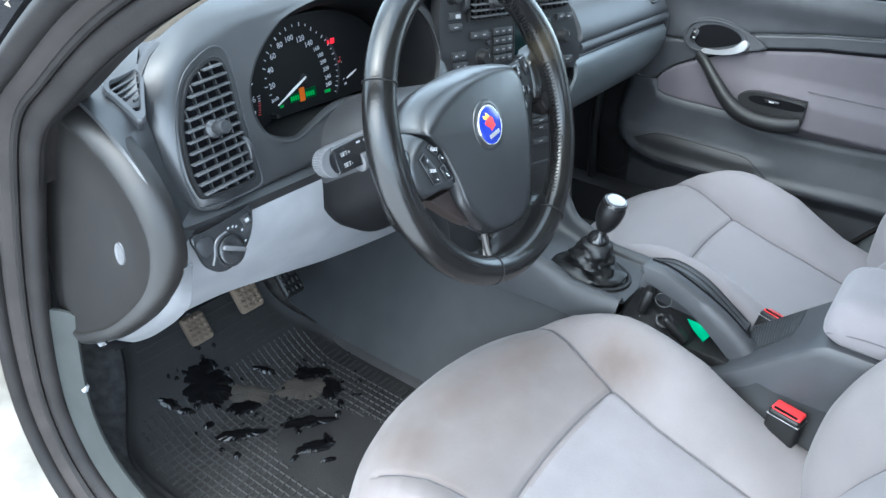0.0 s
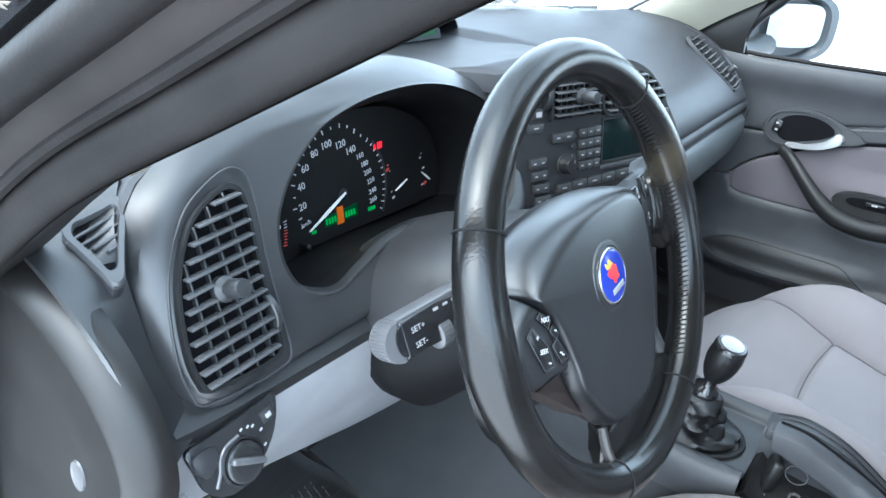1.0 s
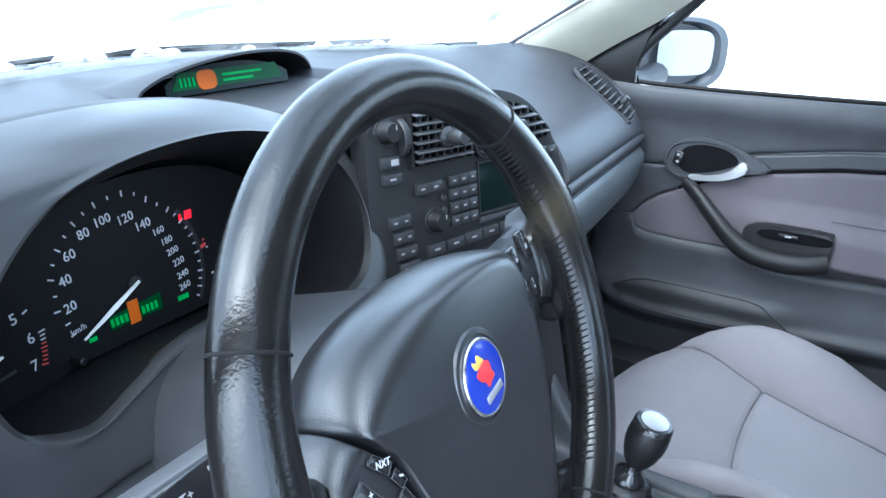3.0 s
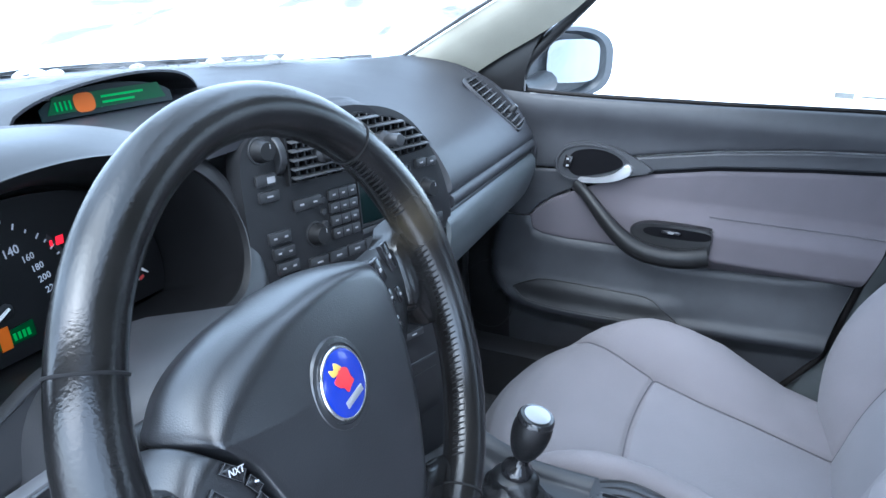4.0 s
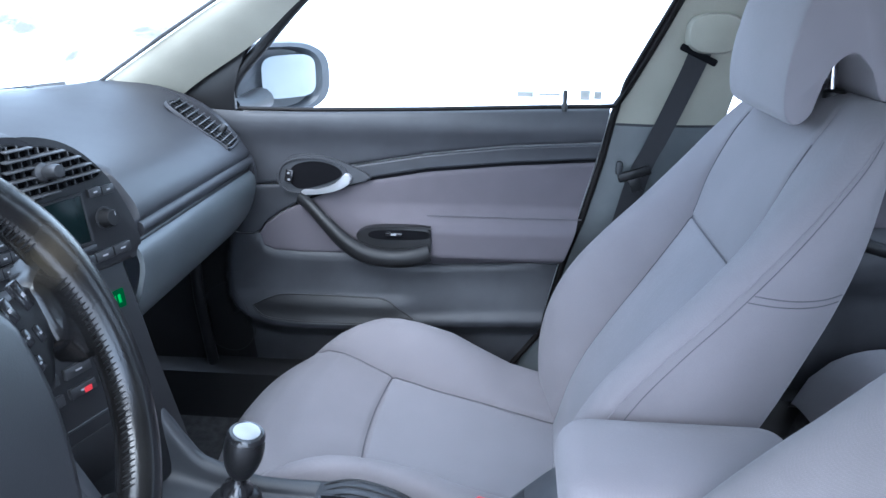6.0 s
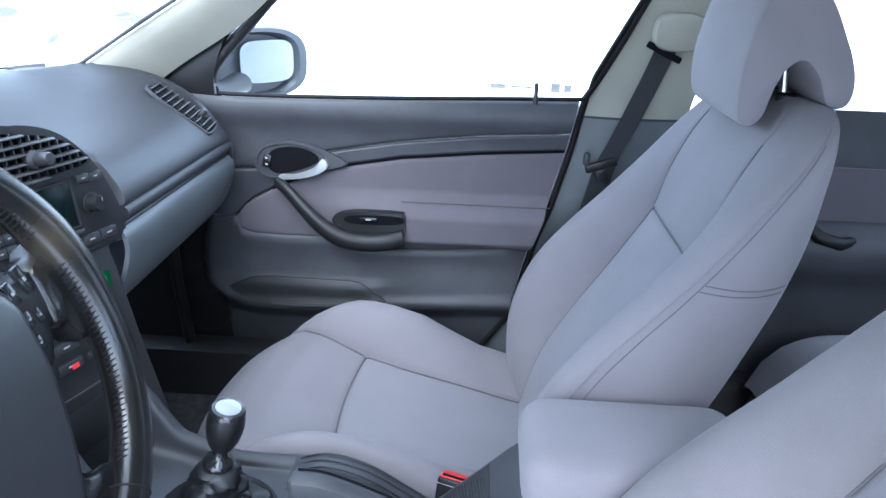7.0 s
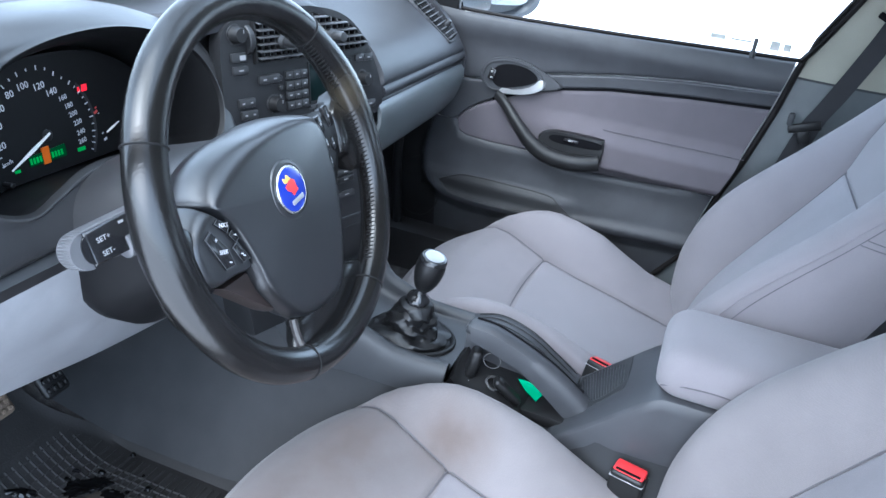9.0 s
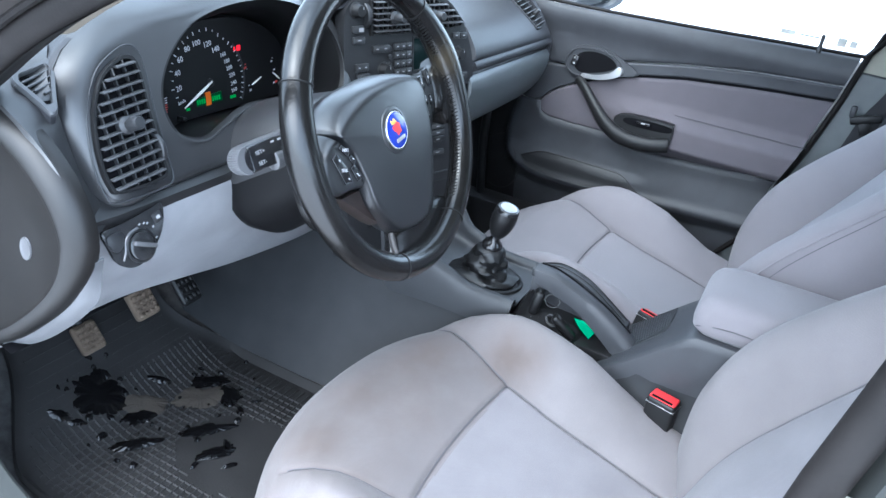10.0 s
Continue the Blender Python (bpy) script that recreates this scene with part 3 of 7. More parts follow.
# side linings of the front footwells
for sgn, nm in ((-1, "wall_footwell_left"), (1, "wall_footwell_right")):
    wall_prism(nm, [(0.46 if sgn < 0 else 0.30, 0.26), (0.90, 0.26), (0.90, 0.92), (0.46 if sgn < 0 else 0.34, 0.92)], sgn * 0.705, sgn * 0.705 + sgn * 0.02, M_FASCIA, "dark side lining of the footwell", "footwell lining")

sr_rows = [[V(x, y, z) for x, z in ((0.635, 0.29), (0.655, 0.335), (0.67, 0.385), (0.70, 0.40), (0.735, 0.40), (0.76, 0.30))] for y in np.linspace(0.5, -1.5, 12)]
solo("sill_right", sheet(sr_rows), M_FASCIA, "dark plastic sill cover along the closed doors", "door sill", kind="structure")

# driver's door, standing wide open out of view; it darkens the end cap's reflections
odoor = thing("driver_door", (-0.79, 0.50, 0.36), "open dark-trimmed driver's door", "car door")
dd = V(-0.94, 0.34, 0)
dn = V(-0.34, -0.94, 0)


def od(u, z, off=0.0):
    return V(-0.80, 0.50, z) + dd * u + dn * off


DOUT = spline([(0.0, 0.36), (0.9, 0.36), (1.02, 0.50), (1.08, 0.94), (0.6, 0.95), (0.0, 0.94)], 60, True)
rows = [[od(cx_ * f + 0.52 * (1 - f), cz_ * f + 0.66 * (1 - f), o) for cx_, cz_ in DOUT] for f, o in ((0.97, -0.10), (1.0, -0.06), (1.0, 0.0), (0.985, 0.012), (0.8, 0.016), (0.4, 0.012), (0.05, 0.012))]
part("door_body", caps(sheet(rows, closed=True), rows), M_DOORUP, odoor, "dark grey inner trim")
part("arm_rest", tube([od(u, 0.68, 0.03) for u in np.linspace(0.35, 0.95, 12)], 0.03, 12), M_BLACK, odoor)
part("window_frame", tube([od(u, z, -0.03) for u, z in spline([(0.05, 0.94), (0.3, 1.12), (0.6, 1.26), (0.95, 1.32), (1.06, 1.15), (1.08, 0.94)], 40)], 0.016, 10), M_RUBBER, odoor, "black window frame")
# ---- dashboard ----
dash = thing("dashboard", (0, 0.35, 0.60), "grey plastic car dashboard with dark instrument panel and vents", "dashboard", kind="structure")


def fascia_y(x, z):
    return 0.192 + (z - 0.89) * 0.42


LIP = [(-0.512, 0.889), (-0.523, 0.905), (-0.524, 0.925), (-0.515, 0.948), (-0.490, 0.974), (-0.45, 0.998), (-0.40, 1.011), (-0.345, 1.016), (-0.29, 1.014), (-0.24, 1.003), (-0.20, 0.982), (-0.179, 0.955), (-0.173, 0.925), (-0.183, 0.897), (-0.205, 0.877), (-0.238, 0.871), (-0.275, 0.876), (-0.32, 0.891), (-0.37, 0.899), (-0.41, 0.897), (-0.445, 0.887), (-0.480, 0.878)]
RIM = [(-0.595, 0.830), (-0.632, 0.833), (-0.646, 0.868), (-0.648, 0.915), (-0.641, 0.953), (-0.612, 0.988), (-0.56, 1.014), (-0.48, 1.031), (-0.40, 1.037), (-0.32, 1.035), (-0.24, 1.023), (-0.185, 1.0), (-0.157, 0.965), (-0.151, 0.92), (-0.155, 0.87), (-0.185, 0.840), (-0.23, 0.831), (-0.28, 0.831), (-0.34, 0.832), (-0.40, 0.833), (-0.45, 0.834), (-0.52, 0.834)]
NF = 132
lip, rim = spline(LIP, NF, True), spline(RIM, NF, True)


def hood_back(x):
    return 0.026 * smooth(-0.58, -0.48, x) * (1 - smooth(-0.24, -0.17, x))


rows = []
for f, back in ((0.0, 0.060), (0.0, 0.026), (0.02, 0.0185), (0.06, 0.0125), (0.11, 0.0080), (0.17, 0.0048), (0.24, 0.0024), (0.34, 0.0008), (0.46, 0), (0.58, 0), (0.7, 0), (0.82, 0.0005), (0.90, 0.0005), (0.945, -0.0015), (0.975, -0.001), (0.992, 0.002), (1.0, 0.006)):
    q = 1 - f
    rows.append([V(r[0] * q + l[0] * f, 0, r[1] * q + l[1] * f) for l, r in zip(lip, rim)])
    side_back = 0.034 * (1 - math.sqrt(1 - (1 - min(1, f / 0.20)) ** 2))
    for v, r in zip(rows[-1], rim):
        side = smooth(-0.575, -0.62, r[0]) if r[0] > -0.62 else 1.0
        v.y = fascia_y(v.x, v.z) + back * (1 - side) + side_back * side + hood_back(r[0]) * (r[1] > 0.95) * q ** 1.6
for v, r in zip(rows[0], rim):
    if r[1] > 0.95:
        v.z -= 0.014
        v.y -= 0.030
part("fascia", sheet(rows[:15], closed=True), M_HOOD, dash, "charcoal instrument surround")
part("dial_lip", sheet(rows[14:], closed=True), M_BLACK, dash, "dark lip of the dial opening")
# the hollow behind the lip, running to the dials
END = [(x * 0.97 - 0.011, 0.842 if (z < 0.90 or (z < 0.92 and -0.48 < x < -0.28)) else (0.842 + (z - 0.90) * 1.25 if z < 0.97 else 0.9295 + (z - 0.97) * 1.1)) for x, z in lip]
bowl = []
for f in (0, 0.06, 0.25, 0.5, 0.75, 1.0):
    bowl.append([V(l[0] * (1 - f) + e[0] * f, fascia_y(*l) * (1 - f) + 0.335 * f + 0.0055 * (1 - f), l[1] * (1 - f ** 0.5) + e[1] * f ** 0.5) for l, e in zip(lip, END)])
part("dial_hollow", caps(sheet(bowl, closed=True), bowl, first=False), M_DIALBOARD, dash, "black hollow round the dials")

# top pad, from the rear edge over to the windscreen
def pad_profile(x):
    yb = 0.80 - 0.75 * x * x - 0.03
    if x < -0.19:
        hx = [r[0] for r in rim[22:67]]
        hz = [r[1] for r in rim[22:67]]
        z0 = float(np.interp(x, hx, hz))
        y0 = fascia_y(x, z0) + hood_back(x)
        e = smooth(-0.71, -0.62, x)
        if x < -0.602:
            def on_strip(y):
                base = 0.918 + (0.158 * (x + 0.69) + 0.488 * (y - 0.202)) / 0.858
                return y, base + max(0.0, z0 - 0.918 - (0.158 * (x + 0.69) + 0.488 * (y0 + 0.0245 - 0.202)) / 0.858) * (1 - smooth(y0 + 0.024, y0 + 0.055, y))
            return [on_strip(y) for y in (y0 + 0.0245, y0 + 0.032, y0 + 0.04, y0 + 0.05)] + [(0.315, 0.978), (0.34, 0.984), (0.43, 0.984), (yb, 0.982)]
        return [(y0 + 0.0225, z0 - 0.0010), (y0 + 0.031, z0 - 0.0001), (y0 + 0.044, z0 - 0.0012), (0.315, max(0.945, 0.985 + (z0 - 0.985) * 0.86)), (0.36, 0.985 + (z0 - 0.985) * 0.62 - 0.02 * (1 - e)), (0.43, 0.984 + max(0, z0 - 0.985) * 0.26), (0.52, 0.986), (yb, 0.982)]
    if x < 0.115:
        f = (x + 0.19) / 0.305
        z0 = 1.003 + 0.02 * math.sin(math.pi * min(1, max(0, f * 0.8 + 0.15))) - 0.12 * smooth(0.55, 1.0, f)
        y0 = 0.225 - 0.105 * f
        return [(y0, z0), (y0 + 0.012, z0 + 0.004), (y0 + 0.03, z0 + 0.005), (0.30 - 0.05 * f, 1.003 - 0.02 * smooth(0.6, 1, f)), (0.36, 0.992), (0.43, 0.987), (0.52, 0.987), (yb, 0.982)]
    f = (x - 0.115) / 0.51
    yl, zl = 0.118 + 0.050 * f, 0.893 - 0.036 * f
    return [(yl, zl), (yl - 0.002, zl + 0.012), (yl + 0.008 + 0.004 * f, zl + 0.035 - 0.005 * f), (yl + 0.04 + 0.010 * f, zl + 0.066 - 0.006 * f), (0.25 + 0.035 * f, 0.973 - 0.005 * f), (0.36, 0.992), (0.50 - 0.05 * f, 0.996), (max(yb, 0.46), 0.985)]


stations = list(np.linspace(-0.655, -0.19, 34)) + list(np.linspace(-0.175, 0.105, 20)) + list(np.linspace(0.12, 0.655, 26))
PAD = [[V(x, pad_profile(x)[0][0] + 0.002, pad_profile(x)[0][1] - 0.02)] + [V(x, *p) for p in spline(pad_profile(x), 30)] for x in stations]
part("top_pad", sheet(PAD), M_DASH, dash, "grained grey dash top", angle=60)

# information display pod on top
def pod_point(a, k):
    """a across -1..1, k from the mouth (0) to the tail (1)."""
    w = 0.150 * (1 - 0.25 * k)
    h = 0.051 * math.sqrt(max(0, 1 - a * a)) * (1 - 0.9 * k ** 1.3)
    return V(-0.022 + a * w, 0.468 + 0.16 * k + 0.035 * (a * a) * (1 - k), 0.980 + h)


pod = part("display_pod", sheet([[pod_point(a, k) for a in np.linspace(-1, 1, 33)] for k in np.linspace(0, 1, 14)], thick=-0.003), M_DASH, dash, "low arched hood over the display")
scr = [(0.094 * a, 0.028 * math.sqrt(max(0, 1 - a * a * 0.9)) + 0.0) for a in np.linspace(-1, 1, 25)]
scr = [(-0.094, -0.004)] + scr + [(0.094, -0.004)]
SM = axes_at((-0.0415, 0.490, 0.993), (1, -0.06, 0), (0, 0.25, 1), (-0.06, -1, 0.25))
part("display_screen", prism(scr, 0.002, SM), M_LCDD, pod, "dark display window")
part("display_lit", prism([(-0.086, 0.002), (0.084, 0.002), (0.076, 0.021), (-0.074, 0.021)], 0.0026, SM), M_LCDG, pod, "green lit display")
part("display_symbol", prism(oval(0.014, 0.011, 20, 3, -0.036, 0.0105), 0.0032, SM), M_LCDO, pod, "orange lit symbol")
for i in range(4):
    part("digit", prism([(-0.074 + i * 0.006, 0.005), (-0.072 + i * 0.006, 0.005), (-0.072 + i * 0.006, 0.015), (-0.074 + i * 0.006, 0.015)], 0.0032, SM), M_LCDG2, pod)
for i, (a, b, z) in enumerate(((-0.012, 0.05, 0.0125), (-0.012, 0.035, 0.006))):
    part("text_bar", prism([(a, z), (b, z), (b, z + 0.0025), (a, z + 0.0025)], 0.0032, SM), M_LCDG2, pod)

# lower knee panel, light grey
knee = []
for q in np.linspace(0, 1, 16):
    top = spline([(-0.672, 0.176, 0.818), (-0.60, 0.176, 0.828), (-0.52, 0.176, 0.829), (-0.42, 0.176, 0.826), (-0.30, 0.178, 0.826), (-0.20, 0.18, 0.828), (-0.13, 0.185, 0.82)], 40)
    bot = spline([(-0.690, 0.335, 0.615), (-0.63, 0.305, 0.628), (-0.54, 0.285, 0.640), (-0.44, 0.275, 0.630), (-0.34, 0.27, 0.615), (-0.20, 0.265, 0.602), (-0.13, 0.265, 0.60)], 40)
    bulge = 0.028 * math.sin(math.pi * q ** 0.8)
    knee.append([V(a[0] * (1 - q) + b[0] * q, a[1] * (1 - q) + b[1] * q - bulge, a[2] * (1 - q) + b[2] * q) for a, b in zip(top, bot)])
for q in (1.0, 0.98):
    knee.append([V(p.x, p.y + 0.012 + (1 - q), p.z + 0.004 + (1 - q)) for p in knee[15]])
part("knee_panel", sheet(knee), M_LIGHT, dash, "light grey lower panel")
part("under_panel", sheet([[V(x, 0.30, 0.625), V(x, 0.45, 0.66), V(x, 0.85, 0.68)] for x in np.linspace(-0.69, -0.14, 8)]), M_DEEP, dash)

# end cap with round-edged fuse cover
FUSE = [(0.31, 0.950), (0.275, 0.953), (0.232, 0.936), (0.198, 0.916), (0.166, 0.882), (0.149, 0.845), (0.150, 0.805), (0.177, 0.754), (0.237, 0.691), (0.31, 0.635), (0.40, 0.60), (0.40, 0.75), (0.36, 0.88)]
fo = spline(FUSE, 78, True)
cap_rows = []
for inset, x in ((0.01, -0.672), (0.0, -0.680), (0.004, -0.685), (0.018, -0.6905), (0.05, -0.6965), (0.09, -0.7005), (0.135, -0.7030), (0.165, -0.7036), (0.178, -0.7026), (0.20, -0.7014), (0.6, -0.7014), (0.9, -0.7014)):
    cy, cz = 0.275, 0.80
    cap_rows.append([V(x, cy + (y - cy) * (1 - inset), cz + (z - cz) * (1 - inset)) for y, z in fo])
cap = part("end_cap", caps(sheet(cap_rows, closed=True), cap_rows, first=False), M_CAP, dash, "dark grey dash end cover with rounded edge")
part("finger_hole", lathe([(0.013, 0), (0.0125, 0.0015), (0.010, 0.001), (0.006, 0.0005)], 20, axes_at((-0.7018, 0.224, 0.801), (0, 1, 0.2), (0, -0.2, 1), (-1, 0, 0)) @ Matrix.Diagonal((0.66, 1.12, 1, 1))), M_STALK, cap, "light grey oval finger hole")
fl_in = spline([(0.152, 0.800), (0.177, 0.754), (0.204, 0.722), (0.237, 0.691), (0.272, 0.662), (0.31, 0.637), (0.36, 0.614)], 30)
flange = []
for i, (y, z) in enumerate(fl_in):
    a_, b_ = fl_in[max(0, i - 1)], fl_in[min(29, i + 1)]
    d_ = Vector((b_[0] - a_[0], b_[1] - a_[1])).normalized()
    w_ = 0.015 * smooth(0, 6, i)
    flange.append([V(-0.681 + 0.016 * q - 0.002 * math.sin(math.pi * q), y + d_.y * w_ * q, z - abs(d_.x) * w_ * q) for q in np.linspace(0, 1, 6)])
# knee panel plastic, darkened in colour to hold down the strong side light
part("knee_flange", sheet(flange, thick=-0.003), material("dimmed_edge_plastic", (0.105, 0.105, 0.11), 0.45, bump=0.2, grain=1300, spec=0.3), dash, "light grey edge below the end cover")
# strip between fascia edge and end cap
a_edge = spline([(-0.630, 0.182, 0.826), (-0.645, 0.205, 0.862), (-0.6485, 0.223, 0.912), (-0.643, 0.240, 0.950), (-0.622, 0.266, 0.972), (-0.598, 0.292, 0.986)], 24)
b_edge = spline([(-0.690, 0.158, 0.812), (-0.692, 0.174, 0.880), (-0.692, 0.205, 0.915), (-0.692, 0.248, 0.943), (-0.69, 0.31, 0.961)], 24)
strip = [[V(*(np.array(a) * (1 - q) + np.array(b) * q)) + V(0.0, 0.003, -0.003) * math.sin(math.pi * q) for q in np.linspace(0, 1, 10)] for a, b in zip(a_edge, b_edge)]
part("side_strip", sheet(strip, thick=-0.006), M_HOOD, dash, "grey moulding between fascia and end cover")
band = [[V(x, y + 0.004 * smooth(-0.62, -0.67, x), z) for x in np.linspace(-0.655, -0.16, 30)] for y, z in ((0.196, 0.850), (0.186, 0.838), (0.1743, 0.830), (0.1765, 0.822), (0.180, 0.814))]
part("base_moulding", sheet(band, thick=-0.004), M_FASCIA, dash, "dark moulding under the fascia")
fill = [[V(*(np.array(b) * (1 - q) + np.array(c) * q)) for q in np.linspace(0, 1, 6)] for b, c in zip(spline([(-0.598, 0.292, 0.986), (-0.686, 0.31, 0.963)], 8), spline([(-0.60, 0.42, 0.985), (-0.69, 0.42, 0.97)], 8))]
part("corner_pad", sheet(fill, thick=-0.004), M_DASH, dash)


def grille(parent, name, m, outline, slats, posts, slat_depth, label, tilt=0.0, frame_mat=None, slat_mat=None):
    """A louvred air vent: frame, dark backing, level slats and thin uprights behind them, clipped to the outline's width."""
    fm, sm = frame_mat or M_BLACK, slat_mat or M_SLAT
    n = len(outline)
    cx = sum(p[0] for p in outline) / n
    cy = sum(p[1] for p in outline) / n
    inner = [(cx + (x - cx) * 0.90, cy + (y - cy) * 0.93) for x, y in outline]
    v = part(name, ringplate(outline, inner, 0.006, m), fm, parent, label)
    part("backing", prism(inner, 0.0008, m), M_DEEP, v)
    ys = [p[1] for p in inner]
    lo, hi = min(ys), max(ys)

    def span(y):
        xs = []
        for i in range(n):
            a, b = inner[i], inner[(i + 1) % n]
            if (a[1] - y) * (b[1] - y) <= 0 and a[1] != b[1]:
                xs.append(a[0] + (b[0] - a[0]) * (y - a[1]) / (b[1] - a[1]))
        return (min(xs), max(xs)) if len(xs) > 1 else None

    for i in range(posts):
        x = min(p[0] for p in inner) + (i + 1) / (posts + 1) * (max(p[0] for p in inner) - min(p[0] for p in inner))
        xs = [p for p in inner]
        yy = []
        for k in range(n):
            a, b = inner[k], inner[(k + 1) % n]
            if (a[0] - x) * (b[0] - x) <= 0 and a[0] != b[0]:
                yy.append(a[1] + (b[1] - a[1]) * (x - a[0]) / (b[0] - a[0]))
        if len(yy) > 1 and max(yy) - min(yy) > 0.01:
            part("upright", rbox((0.0016, max(yy) - min(yy), 0.006), m @ pose(x, (max(yy) + min(yy)) / 2, 0.0042), 0.0003, 1), M_BUTTON, v)
    for i in range(slats):
        y = lo + (i + 0.5) / slats * (hi - lo)
        s = span(y)
        if s and s[1] - s[0] > 0.008:
            part("slat", rbox((s[1] - s[0], (hi - lo) / slats * 0.19, slat_depth), m @ pose((s[0] + s[1]) / 2, y, 0.0035 + slat_depth / 2, 14, 0, tilt), 0.0007, 2), sm, v)
    return v


def vent_knob(parent, m, r=0.0075):
    k = part("vent_knob", lathe([(r * 1.35, 0), (r * 1.3, 0.006), (r * 0.75, 0.009), (r * 0.7, 0.012), (r, 0.0135), (r, 0.026), (r * 0.85, 0.029), (r * 0.3, 0.0295)], 22, m), M_BUTTON, parent, "dark adjusting knob")
    return k


# driver's side vent: tall, half-round
nrm = V(-0.05, -1, 0.42).normalized()
VM = axes_at((-0.589, 0.2005, 0.915), V(1, -0.05, 0), V(0, 0.42, 1), nrm)
VO = spline([(-0.038, -0.067), (-0.012, -0.069), (0.016, -0.068), (0.032, -0.062), (0.034, -0.030), (0.036, 0.010), (0.040, 0.045), (0.039, 0.066), (0.028, 0.073), (0.008, 0.066), (-0.013, 0.051), (-0.032, 0.020), (-0.041, -0.010), (-0.045, -0.040), (-0.043, -0.058)], 60, True)
v1 = grille(dash, "side_vent", VM, VO, 12, 4, 0.0075, "tall half-round louvred air vent", tilt=6)
vent_knob(v1, VM @ pose(-0.003, 0.000, 0.006))
plate = [(-0.003 + (x + 0.003) * 1.17 + 0.003, -0.002 + (y + 0.002) * 1.13) for x, y in VO]
part("plate_line", tube([VM @ V(x, y, -0.0005 if x > -0.02 else -0.0015) for x, y in plate], 0.0011, 6, closed=True), M_GREY, v1, "thin outline round the vent plate")
part("thumb_wheel", lathe([(0.017, -0.003), (0.018, -0.002), (0.018, 0.002), (0.017, 0.003)], 26, VM @ pose(0.032, -0.032, -0.004, 0, 90, 0)), M_BUTTON, v1, "ribbed thumb wheel")
# small triangular demister vent on the strip
ca, cb, cc = V(-0.6700, 0.270, 0.9610), V(-0.6135, 0.271, 0.9715), V(-0.6600, 0.2105, 0.9275)
nt = (cc - ca).cross(cb - ca).normalized()
ct = (ca + cb + cc) / 3
TM = axes_at(ct + nt * 0.0055, cb - ca, nt.cross(cb - ca), nt)
tri_in = [TM.inverted() @ p for p in (ca, cb, cc)]
ring3 = []
for i in range(3):
    p, q = tri_in[i], tri_in[(i + 1) % 3]
    for f in (0.14, 0.32, 0.5, 0.68, 0.86):
        ring3.append((p.x + (q.x - p.x) * f, p.y + (q.y - p.y) * f))
TO = spline(ring3, 45, True)
cv = part("corner_vent", ringplate(TO, [(x * 0.70, y * 0.70 + 0.001) for x, y in TO], 0.006, TM), M_SLAT, dash, "small three-cornered demister vent")
part("vent_side", ringplate([(x * 1.0, y * 1.0) for x, y in TO], [(x * 0.9, y * 0.9) for x, y in TO], 0.018, TM @ pose(0, 0, -0.018)), M_DASH, cv)
part("backing", prism([(x * 0.64, y * 0.64 + 0.001) for x, y in TO], 0.001, TM @ pose(0, 0, -0.002)), M_DEEP, cv)
for k, (yy, wd) in enumerate(((0.0105, 0.042), (0.0035, 0.033), (-0.0035, 0.024), (-0.0105, 0.014))):
    part("slat", rbox((wd, 0.0022, 0.006), TM @ pose(0.001 * k, yy, 0.0015, 20, 0, 4), 0.0006, 1), M_SLAT, cv)

# light switch
LM = axes_at((-0.613, 0.160, 0.795), V(1, -0.03, 0.08), V(-0.05, 0.34, 1), V(-0.05, -1, 0.30))
sw = part("light_switch", prism(spline([(-0.038, 0.0275), (-0.018, 0.0285), (0.003, 0.029), (0.030, 0.031), (0.043, 0.032), (0.0400, 0.0160), (0.0305, 0.0003), (0.0153, -0.0129), (-0.0022, -0.0215), (-0.0200, -0.0205), (-0.0330, -0.0080), (-0.0370, 0.010)], 60, True), 0.004, LM @ pose(0, 0, -0.0025), 0.0012), M_SWITCH, dash, "glossy dark grey switch panel with rotary light switch")
part("dial_ring", lathe([(0.0195, 0), (0.0190, 0.0020), (0.0172, 0.0024), (0.0160, -0.001)], 40, LM @ pose(0.0008, -0.0030, 0.0010)), M_FASCIA, sw, "dark ring")
part("rotary_knob", lathe([(0.0165, 0), (0.0160, 0.0050), (0.0140, 0.0062), (0.004, 0.0050)], 36, LM @ pose(0.0008, -0.0030, 0.0010)), M_SWITCH, sw, "glossy dark rotary knob")
part("knob_grip", rbox((0.030, 0.0055, 0.008), LM @ pose(0.0012, -0.0012, 0.0085, 0, 0, -28), 0.0024, 3), M_KNOB, sw, "satin silver grip bar")
part("blank_switch", prism(spline([(-0.0345, 0.0215), (-0.0175, 0.0210), (-0.0180, 0.0085), (-0.0285, 0.0015), (-0.0355, 0.0100)], 32, True), 0.0016, LM @ pose(0, 0, 0.0012), 0.0008), M_BUTTON, sw)
part("panel_ridge", tube([LM @ V(x, y, 0.0016) for x, y in spline([(0.0036, 0.0170), (-0.0080, 0.0150), (-0.0150, 0.0090), (-0.0190, -0.001), (-0.0250, -0.0100)], 24)], 0.0016, 8), M_KNOB, sw, "shiny curved ridge")
part("fog_switch", rbox((0.012, 0.011, 0.003), LM @ pose(0.0315, 0.0190, 0.0020, 0, 0, 10), 0.001), M_BUTTON, sw)
part("mark", rbox((0.005, 0.004, 0.0004), LM @ pose(0.0315, 0.0190, 0.0036, 0, 0, 10), 0.0001, 1), M_WHITE, sw)
